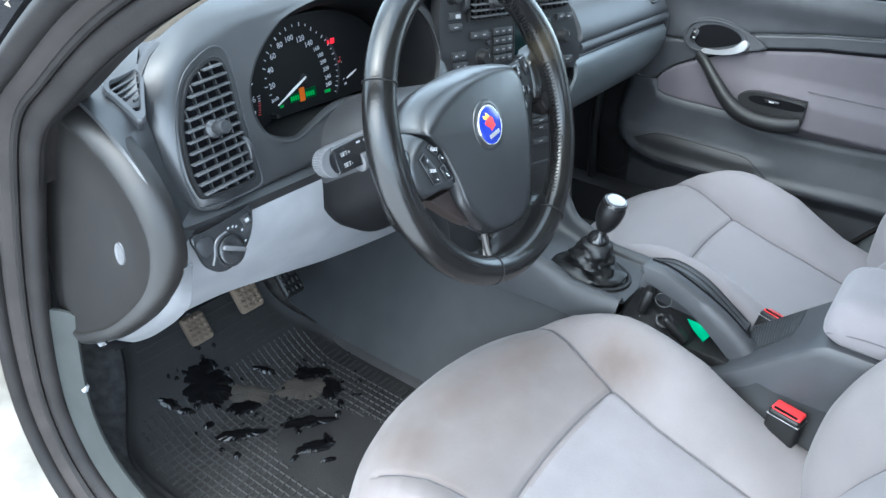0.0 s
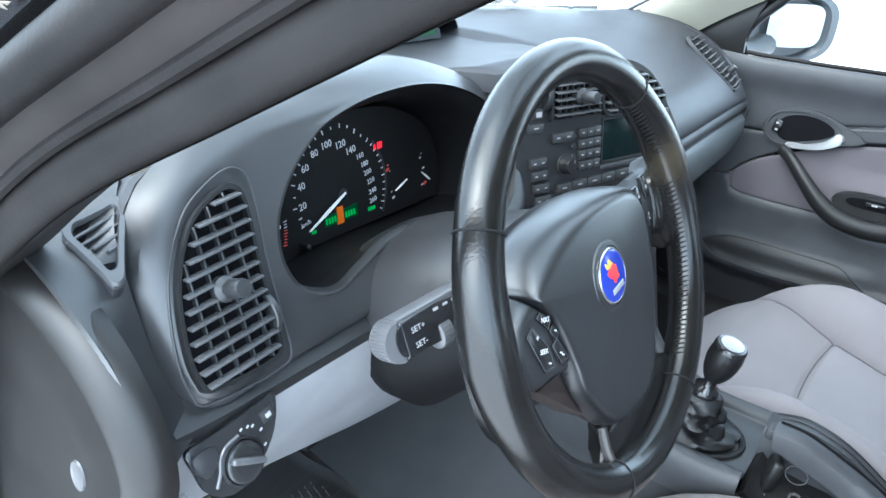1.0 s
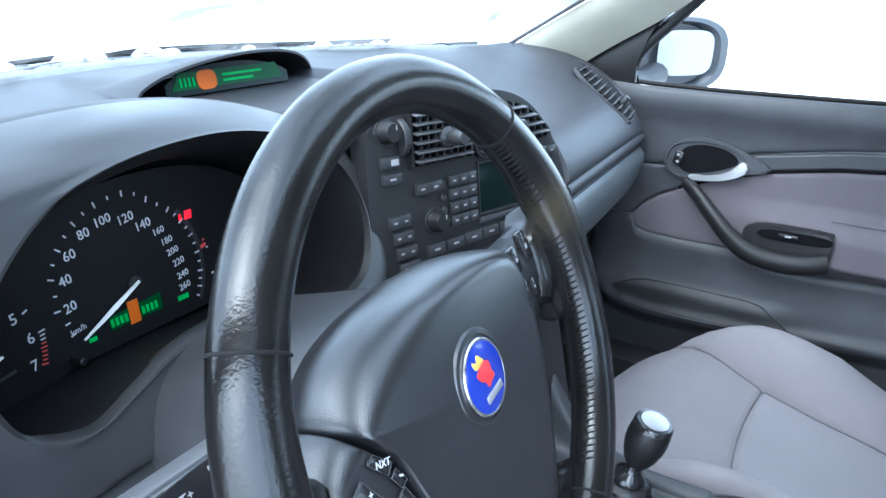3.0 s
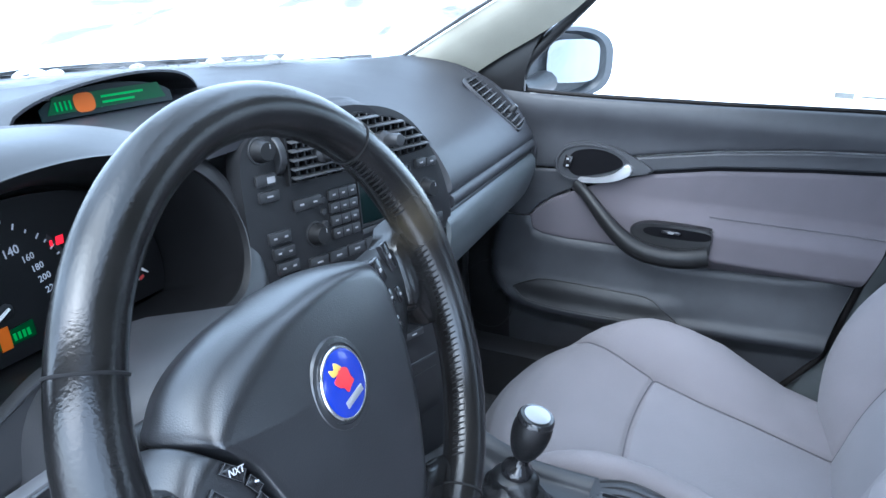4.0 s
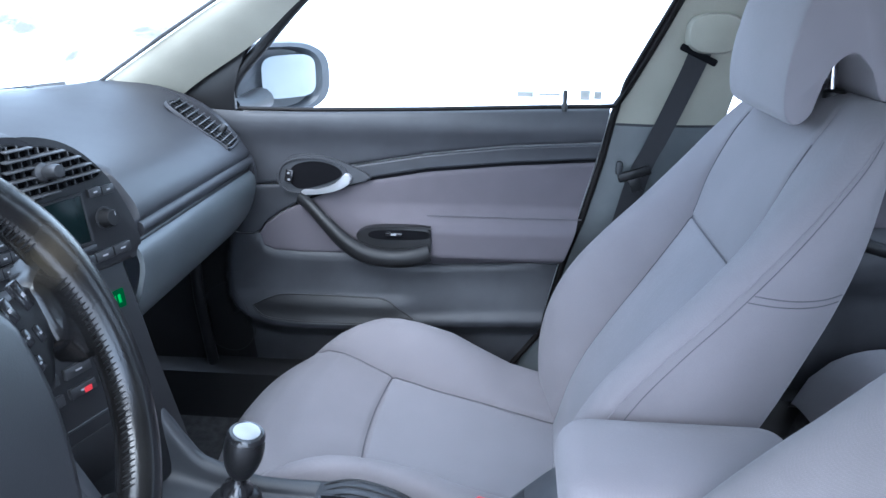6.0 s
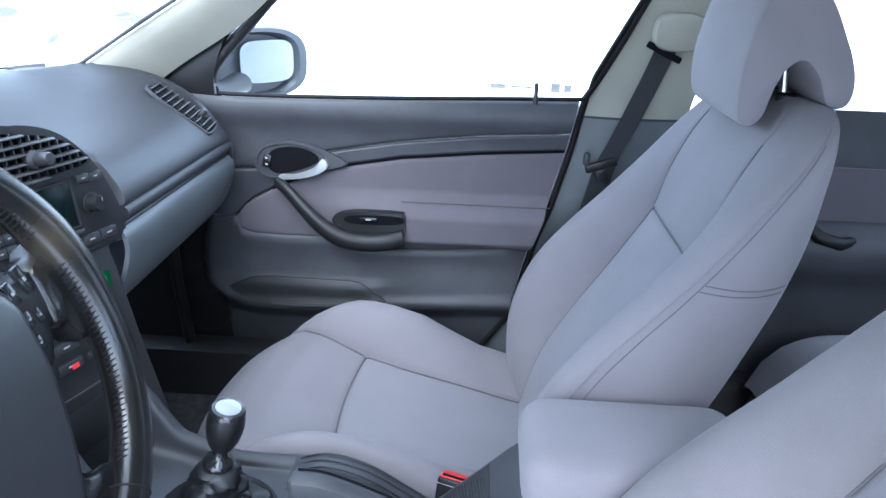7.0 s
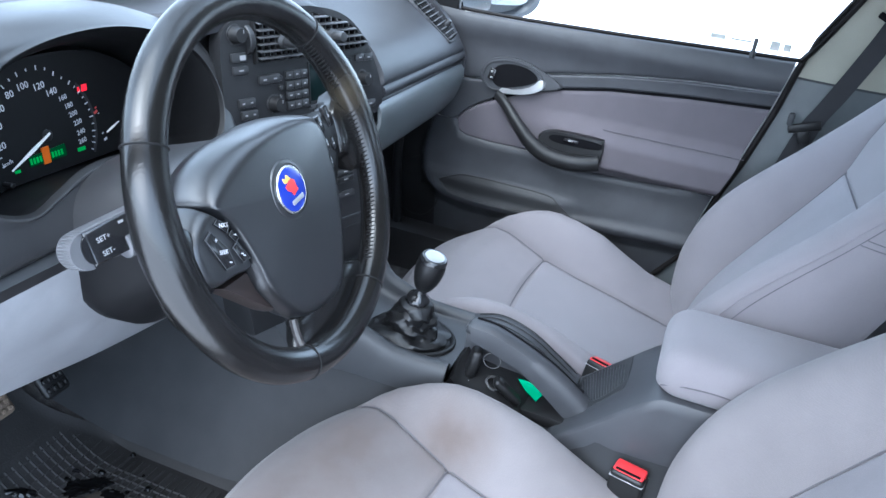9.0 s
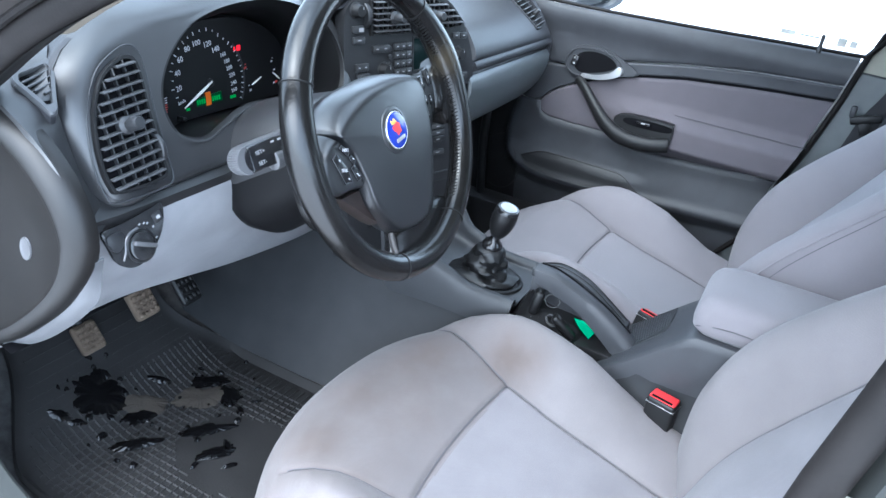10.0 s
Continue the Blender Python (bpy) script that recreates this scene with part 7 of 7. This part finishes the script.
for y in np.linspace(0.20, -0.108, 30):
    zt = lerp_table([(-0.108, 0.568), (-0.06, 0.568), (-0.02, 0.570), (0.055, 0.597), (0.09, 0.640), (0.13, 0.72), (0.20, 0.80)], y)[0]
    zc = lerp_table([(-0.108, 0.552), (0.02, 0.556), (0.09, 0.575), (0.20, 0.60)], y)[0]
    w = 0.086 + 0.012 * smooth(0.02, 0.16, y)
    rows.append([V(x - 0.004, y, z) for x, z in spline([(-w - 0.003, 0.515), (-w, zt - 0.022), (-w + 0.006, zt - 0.004), (-w + 0.016, zt - 0.002), (-w + 0.026, zc + 0.002), (0, zc), (w - 0.026, zc + 0.002), (w - 0.016, zt - 0.002), (w - 0.006, zt), (w, zt - 0.02), (w + 0.002, 0.50)], 44)])
part("gear_surround", sheet(rows, thick=-0.004), M_GREY, con, "grey raised gear lever surround")
part("tray_base", rbox((0.12, 0.19, 0.02), pose(0.0, -0.19, 0.512), 0.006), M_BLACK, con)
rows = [[V(x, y, z + 0.012 * smooth(-0.03, -0.075, x) * -1) for x in np.linspace(-0.078, 0.012, 12)] for y, z in spline([(-0.108, 0.553), (-0.125, 0.540), (-0.16, 0.533), (-0.20, 0.530), (-0.215, 0.518)], 16)]
part("ignition_plate", sheet(rows, thick=-0.01), M_BLACK, con, "black ignition plate")
# slanted rear box under the armrest
rows = []
for y, zt in [(-0.258, 0.490), (-0.266, 0.506), (-0.274, 0.5135), (-0.284, 0.520), (-0.30, 0.5345), (-0.34, 0.5735), (-0.38, 0.612), (-0.393, 0.622), (-0.404, 0.627), (-0.43, 0.628), (-0.64, 0.628)]:
    rows.append([V(x, y, z) for x, z in [(-0.090, min(zt - 0.01, 0.47)), (-0.0885, zt - 0.018), (-0.0865, zt - 0.006), (-0.0835, zt - 0.0018), (-0.079, zt), (-0.04, zt + 0.0008), (0.0, zt + 0.001), (0.04, zt + 0.0008), (0.068, zt), (0.0715, zt - 0.0018), (0.074, zt - 0.006), (0.077, zt - 0.03), (0.079, 0.46)]])
bx = part("rear_box", caps(sheet(rows), rows, True, True), M_DOORUP, con, "dark slanted console box", angle=30)
TRM = axes_at((0.016, -0.3215, 0.5565), (1, 0, 0), (0, -0.716, 0.698), (0, 0.698, 0.716))
part("coin_mat", prism(spline([(-0.052, -0.036), (0.036, -0.046), (0.046, -0.038), (0.047, 0.036), (0.040, 0.044), (-0.030, 0.044), (-0.046, 0.030), (-0.056, -0.020)], 48, True), 0.0008, TRM @ pose(0, 0, -0.0002), 0.0002), M_COINMAT, bx, "ribbed rubber coin mat")
for k in range(16):
    y0, ln_ = -0.035 + 0.0048 * k, 0.088 - 0.0007 * abs(k - 6) ** 1.8
    part("rib", rbox((ln_, 0.0020, 0.0018), TRM @ pose(-0.003 + 0.0004 * k, y0, 0.0012, 0, 0, -14 + 0.5 * k), 0.0006, 1), M_GREY, bx)
# gear lever
gear = thing("gear_lever", (-0.015, -0.02, 0.556), "black gear lever with leather gaiter and silver-topped knob", "gear lever")
G0, G1 = V(-0.018, -0.018, 0.575), V(-0.023, -0.049, 0.705)
gd = (G1 - G0).normalized()
KM = axes_at(G1 - gd * 0.075, gd.cross(V(0, 1, 0)).normalized(), gd.cross(gd.cross(V(0, 1, 0)).normalized()), gd)
part("knob", lathe([(0.0075, 0.002), (0.0080, 0.014), (0.0120, 0.017), (0.0150, 0.022), (0.0190, 0.032), (0.0215, 0.044), (0.0222, 0.054), (0.0212, 0.065), (0.0200, 0.070)], 30, KM), M_GAITER, gear, "black leather knob")
part("knob_ring", lathe([(0.0210, 0.0685), (0.0205, 0.0725), (0.0185, 0.0750), (0.0155, 0.0754)], 30, KM), M_GLOSS, gear, "glossy black rim")
part("knob_cap", lathe([(0.0150, 0.072), (0.0146, 0.0762), (0.010, 0.0769), (0.002, 0.0771)], 28, KM), M_SILVER, gear, "silver shift pattern cap")
part("collar", lathe([(0.0180, -0.012), (0.0190, -0.006), (0.0165, 0.000), (0.0110, 0.004), (0.0085, 0.010), (0.0080, 0.018)], 24, KM), M_GLOSS, gear)
rows = []
for i, (r, h) in enumerate(((0.056, 0.0), (0.0575, 0.004), (0.0585, 0.009), (0.0555, 0.013), (0.0475, 0.0155), (0.0400, 0.0165), (0.0385, 0.020), (0.0390, 0.025), (0.0370, 0.029), (0.0335, 0.031), (0.0325, 0.035), (0.0330, 0.040), (0.0310, 0.045), (0.0290, 0.048), (0.0285, 0.053), (0.0270, 0.059), (0.0240, 0.064), (0.0200, 0.067), (0.015, 0.068))):
    c = V(-0.015, -0.018, 0.556).lerp(G0 + gd * 0.045, min(1, h / 0.069)) if h else V(-0.015, -0.018, 0.556)
    row = []
    for j in range(84):
        t = 2 * math.pi * j / 84
        sag = 0.0030 * math.sin(2 * t + 0.6 + i * 0.9) + 0.0018 * math.sin(5 * t - i * 1.3) + 0.0011 * math.sin(9 * t + i * 2.1)
        sag *= smooth(0.003, 0.014, h) * (1 - 0.8 * smooth(0.050, 0.066, h))
        drop = (0.0035 * math.sin(2 * t + 1.9) + 0.0022 * math.sin(3 * t - 0.5) + 0.0012 * math.sin(7 * t + i)) * smooth(0.006, 0.02, h) * (1 - smooth(0.056, 0.067, h))
        rr = r + sag
        row.append(V(c.x + rr * math.cos(t) * 0.86, c.y + rr * math.sin(t) * 1.12, 0.556 + h + drop))
    rows.append(row)
part("gaiter", sheet(rows, closed=True), M_GAITER, gear, "creased black leather gaiter")
part("gaiter_ring", tube([(-0.015 + 0.056 * math.cos(t), -0.018 + 0.073 * math.sin(t), 0.5585) for t in np.linspace(0, 2 * math.pi, 48, endpoint=False)], 0.0045, 8, closed=True), M_BLACK, gear)
# handbrake and its fixed twin rail
hb = thing("handbrake_lever", (-0.02, -0.21, 0.54), "dark plastic handbrake lever lying down in the console", "handbrake")


def arched(xa, xb, upper, lower, n=26):
    U, L_ = spline(upper, n), spline(lower, n)
    rows = []
    for (yu, zu), (yl, zl) in zip(U, L_):
        rows.append([V(x, y, z) for x, y, z in ((xa, yl, zl), (xa - 0.001, (yu + yl) / 2, (zu + zl) / 2), (xa + 0.001, yu * 0.85 + yl * 0.15, zu * 0.85 + zl * 0.15), (xa + 0.007, yu, zu), ((xa + xb) / 2, yu, zu + 0.002), (xb - 0.007, yu, zu), (xb - 0.001, yu * 0.85 + yl * 0.15, zu * 0.85 + zl * 0.15), (xb, (yu + yl) / 2, (zu + zl) / 2), (xb, yl, zl))])
    bm = sheet(rows, closed=True)
    return caps(bm, rows)


part("grip", arched(-0.047, -0.012, [(-0.124, 0.626), (-0.16, 0.6245), (-0.21, 0.607), (-0.255, 0.586), (-0.30, 0.556), (-0.325, 0.532)], [(-0.128, 0.600), (-0.157, 0.592), (-0.208, 0.574), (-0.252, 0.543), (-0.285, 0.517), (-0.308, 0.502)]), M_DOORUP, hb, "dark grey grip")
part("button", rbox((0.022, 0.012, 0.016), pose(-0.024, -0.120, 0.610, 5, 0, 0), 0.004), M_GREY, hb)
part("grip_ridge", tube([(-0.026, y, z + 0.0022) for y, z in spline([(-0.128, 0.6265), (-0.16, 0.625), (-0.21, 0.6075), (-0.255, 0.5865), (-0.30, 0.5565)], 24)], 0.0016, 6), M_DEEP, hb)
rail = part("twin_rail", arched(-0.002, 0.050, [(-0.108, 0.594), (-0.15, 0.604), (-0.20, 0.592), (-0.25, 0.562), (-0.285, 0.540)], [(-0.108, 0.50)] * 2 + [(-0.20, 0.50), (-0.25, 0.50), (-0.285, 0.50)]), M_DOORUP, con, "dark rail beside the handbrake")
for gx in (0.010, 0.024, 0.037):
    part("rail_groove", tube([(gx, y, z + 0.0030) for y, z in spline([(-0.115, 0.594), (-0.15, 0.604), (-0.20, 0.592), (-0.25, 0.562), (-0.28, 0.541)], 20)], 0.0011, 6), M_BLACK, rail)
# armrest
armr = thing("armrest", (0, -0.52, 0.60), "grey-lilac fabric armrest lid on the centre console", "armrest")
rows = []
for inset, z in ((0.006, 0.629), (-0.001, 0.636), (-0.003, 0.648), (-0.0025, 0.660), (-0.0005, 0.671), (0.003, 0.679), (0.008, 0.6855), (0.015, 0.690), (0.026, 0.6930), (0.045, 0.6948), (0.065, 0.6955)):
    w, y0, y1, r = 0.080 - inset, -0.389 - inset, -0.645 + inset, max(0.004, 0.030 - 0.5 * inset)
    ring = []
    for cx_, cy_, a0 in ((w - r, y0 - r, 0), (-w + r, y0 - r, 90), (-w + r, y1 + r, 180), (w - r, y1 + r, 270)):
        ring += [V(cx_ + r * math.cos(radians(a0 + a)), cy_ + r * math.sin(radians(a0 + a)), z - 0.005 * smooth(-0.43, -0.385, cy_) * (z > 0.67)) for a in range(0, 91, 10)]
    rows.append(ring)
lid = part("lid", caps(sheet(rows, closed=True), rows), M_FABRIC, armr, "padded fabric lid", angle=80)
part("seam", tube(spline([(-0.0835, -0.63, 0.643), (-0.0838, -0.56, 0.649), (-0.0838, -0.50, 0.6535), (-0.0838, -0.46, 0.6555), (-0.0835, -0.43, 0.6535), (-0.0800, -0.408, 0.648), (-0.0735, -0.395, 0.640)], 40), 0.0009, 6), M_SEAM, armr)


def buckle(x, y, z, rz, label, tip=0.0):
    b = thing("belt_buckle", (x, y, z - 0.085), label, "belt buckle", "belt buckles")
    m = pose(x, y, z, tip, 0, rz)
    part("body", rbox((0.046, 0.028, 0.085), m @ pose(0, 0, -0.046), 0.005, 3), M_BLACK, b, "black plastic body")
    part("release", rbox((0.042, 0.023, 0.010), m @ pose(0, -0.001, -0.005), 0.003, 2), M_RED, b, "red release button")
    part("slot", rbox((0.034, 0.003, 0.003), m @ pose(0, 0.0095, -0.0005), 0.0005, 1), M_DEEP, b)
    part("edge", rbox((0.0465, 0.0285, 0.0018), m @ pose(0, 0, -0.0125), 0.0006, 1), M_SILVER, b)
    part("stem", rbox((0.022, 0.014, 0.06), m @ pose(0, 0.0, -0.105), 0.003), M_BLACK, b)
    return b


buckle(-0.116, -0.388, 0.528, 78, "black belt buckle with red button beside the driver's seat", 0)
buckle(0.098, -0.312, 0.541, 70, "black belt buckle with red button beside the passenger seat", 20)
# ignition and key
ig = thing("ignition_key", (-0.035, -0.145, 0.535), "black car key in the console lock with a green tag", "car key")
part("lock_ring", lathe([(0.021, 0), (0.021, 0.004), (0.016, 0.006), (0.010, 0.004)], 26, pose(-0.040, -0.130, 0.535, 8, -6, 0)), M_FASCIA, ig)
for k in range(5):
    a = radians(120 + 40 * k)
    part("lock_mark", rbox((0.003, 0.0012, 0.0006), pose(-0.040 + 0.0185 * math.cos(a), -0.130 + 0.0185 * math.sin(a), 0.5402, 8, -6, math.degrees(a)), 0, 1), M_WHITE, ig)
part("key_body", rbox((0.030, 0.016, 0.044), pose(-0.038, -0.135, 0.561, 12, 8, 20), 0.006, 3), M_BLACK, ig, "black key body")
part("key_ring", tube([(-0.036 + 0.004 * math.sin(t), -0.162 + 0.013 * math.cos(t), 0.571 + 0.010 * math.sin(t)) for t in np.linspace(0, 2 * math.pi, 24, endpoint=False)], 0.0010, 6, closed=True), M_FASCIA, ig)
rm = part("remote", rbox((0.020, 0.052, 0.013), pose(-0.060, -0.196, 0.545, 40, 0, 14), 0.005, 3), M_BLACK, ig, "black remote")
part("remote_disc", lathe([(0.0055, 0), (0.0055, 0.0012), (0.004, 0.0018)], 18, pose(-0.0600, -0.186, 0.5600, 40, 0, 14)), M_GREY, rm)
part("key_band", tube([(-0.050 + 0.014 * math.cos(t), -0.172 + 0.010 * math.sin(t), 0.543 + 0.004 * math.sin(t)) for t in np.linspace(0, 2 * math.pi, 24, endpoint=False)], 0.0022, 8, closed=True), M_KNOB, ig, "grey key band")
part("tag", prism([(-0.205, 0.555), (-0.222, 0.556), (-0.235, 0.551), (-0.2445, 0.541), (-0.237, 0.526), (-0.218, 0.540)], 0.002, Matrix(((0, 0, -1, -0.036), (1, 0, 0, 0), (0, 1, 0, 0), (0, 0, 0, 1))), 0.0006), M_GREENCLOTH, ig, "bright green tag")

# ---- driver's footwell ----
fm = thing("floor_mat", (-0.42, 0.25, 0.295), "dusty black ribbed rubber mat with wet patches", "floor mat")


def mat_z(x, y):
    return floor_z(x, y) + 0.012


MATO = lambda y: (-0.640 + 0.09 * smooth(0.40, 0.56, y), -0.187 - 0.07 * smooth(0.40, 0.53, y))
rows = []
for y in np.linspace(-0.02, 0.62, 50):
    x0, x1 = MATO(y)
    rows.append([V(x, y, mat_z(x, y) + 0.006 * (1 - smooth(0, 0.012, min(x - x0, x1 - x)))) for x in np.linspace(x0, x1, 40)])
part("mat", sheet(rows, thick=-0.006), M_MAT, fm, "dusty black rubber")
bms = []


def heel(x, y):
    """The smooth worn heel area of the mat."""
    return ((x + 0.40) / 0.085) ** 2 + ((y - 0.20) / 0.11) ** 2 < 1


for k in range(46):
    y = 0.60 - 0.0132 * k
    x0, x1 = MATO(y)
    xs = [x for x in np.linspace(x0 + 0.022, x1 - 0.022, 30)]
    run = []
    for x in xs + [None]:
        if x is not None and not heel(x, y):
            run.append(V(x, y, mat_z(x, y) + 0.0008))
        elif len(run) > 2:
            bms.append(tube(run, 0.0022, 4))
            run = []
        else:
            run = []
for k in range(30):
    x = -0.610 + 0.0128 * k
    run = []
    for y in list(np.linspace(0.0, 0.46, 36)) + [None]:
        if y is not None and MATO(y)[0] + 0.022 < x < MATO(y)[1] - 0.022 and not heel(x, y):
            run.append(V(x, y, mat_z(x, y) + 0.0005))
        elif len(run) > 2:
            bms.append(tube(run, 0.0020, 4))
            run = []
        else:
            run = []
part("ribs", merge(*bms), M_MAT, fm, "moulded ribs in a fine grid")


def blob(name, cx, cy, r, seed, mat, lift, squash=1.0, turn=0.0):
    rg2 = random.Random(seed)
    waves = [(k, 0.40 / k ** 1.15 * rg2.uniform(0.3, 1.0), rg2.uniform(0, 6.28)) for k in range(2, 22)]
    rows_ = []
    for f in (1.0, 0.6, 0.25):
        ring_ = []
        for j in range(120):
            t = 2 * math.pi * j / 120
            q = 1.36 * r * f * max(0.25, 1 + sum(g * math.sin(k * t + h) for k, g, h in waves))
            dx, dy_ = q * math.cos(t), q * math.sin(t) * squash
            x, y = cx + dx * math.cos(turn) - dy_ * math.sin(turn), cy + dx * math.sin(turn) + dy_ * math.cos(turn)
            ring_.append(V(x, y, mat_z(x, y) + lift * (1 if f < 1 else 0.3)))
        rows_.append(ring_)
    b = sheet(rows_, closed=True)
    return caps(b, rows_, False, True)


wet = thing("wet_patches", (-0.38, 0.33, 0.297), "dark wet patches and dried mud on the rubber mat", "water stain", kind="stuff")
for k, (x, y, r, s, t) in enumerate(((-0.462, 0.452, 0.034, 0.62, -0.66), (-0.432, 0.392, 0.020, 0.6, -0.3), (-0.448, 0.474, 0.014, 0.7, 0.0), (-0.290, 0.372, 0.028, 0.40, -0.65), (-0.298, 0.320, 0.023, 0.62, 1.2), (-0.318, 0.275, 0.010, 0.5, 1.0), (-0.357, 0.427, 0.014, 0.40, -0.65), (-0.480, 0.352, 0.030, 0.34, -0.6), (-0.388, 0.287, 0.030, 0.38, -0.75), (-0.420, 0.236, 0.024, 0.45, -0.5), (-0.399, 0.231, 0.012, 0.5, 0.9), (-0.535, 0.460, 0.012, 0.5, -0.6), (-0.520, 0.439, 0.010, 0.4, -0.6), (-0.516, 0.320, 0.006, 0.8, 0.0), (-0.462, 0.244, 0.006, 0.6, 0.0), (-0.429, 0.198, 0.010, 0.3, -0.6), (-0.505, 0.402, 0.008, 0.5, 0.2), (-0.340, 0.262, 0.006, 0.7, 0.4))):
    part("wet_patch", blob("wet", x, y, r, 40 + k, M_WET, 0.0058, s, t), M_WET, wet)
for k, (x, y, r, s, t) in enumerate(((-0.330, 0.352, 0.032, 0.75, -0.6), (-0.412, 0.405, 0.029, 0.50, -0.5))):
    part("mud_patch", blob("mud", x, y, r, 70 + k, M_MUD, 0.0066, s, t), M_MUD, wet, "dried mud")


rgd = random.Random(9)
drops = []
for k in range(70):
    x0_, y0_, _r = rgd.choice(((-0.462, 0.452, 0), (-0.432, 0.392, 0), (-0.290, 0.372, 0), (-0.298, 0.320, 0), (-0.388, 0.287, 0), (-0.480, 0.352, 0)))
    drops.append(blob("drop", x0_ + rgd.gauss(0, 0.034), y0_ + rgd.gauss(0, 0.026), rgd.uniform(0.0012, 0.0050), 200 + k, M_WET, 0.0054, rgd.uniform(0.4, 1.0), rgd.uniform(-1.2, 0.4)))
part("wet_drops", merge(*drops), M_WET, wet, "small splashes round the patches")


def pedal(x, y, z, w, h, label, dirt):
    p = thing("pedal", (x, y, z - h / 2), label, "pedal", "foot pedals")
    m = pose(x, y, z, 52, 0, 0)
    part("pad", rbox((w, h, 0.014), m, 0.007, 3), dirt, p, "ribbed rubber pad")
    for k in range(20):
        part("tread", rbox((w * 0.15, h * 0.11, 0.005), m @ pose(w * (-0.33 + 0.22 * (k % 4)), -h * 0.36 + (k // 4) * h * 0.18, 0.008), 0.0015, 1), dirt, p)
    part("arm", tube([(x, y + 0.01, z - 0.005), (x + 0.005, y + 0.07, z + 0.10), (x + 0.005, y + 0.09, z + 0.24)], [0.010, 0.009, 0.009], 10), M_BLACK, p)
    return p


pedal(-0.428, 0.515, 0.412, 0.047, 0.054, "muddy clutch pedal with ribbed rubber pad", M_CLAY)
pedal(-0.357, 0.462, 0.472, 0.050, 0.060, "muddy brake pedal with ribbed rubber pad", M_CLAY)
pedal(-0.27, 0.455, 0.475, 0.045, 0.085, "dark hanging accelerator pedal by the tunnel", M_BLACK)
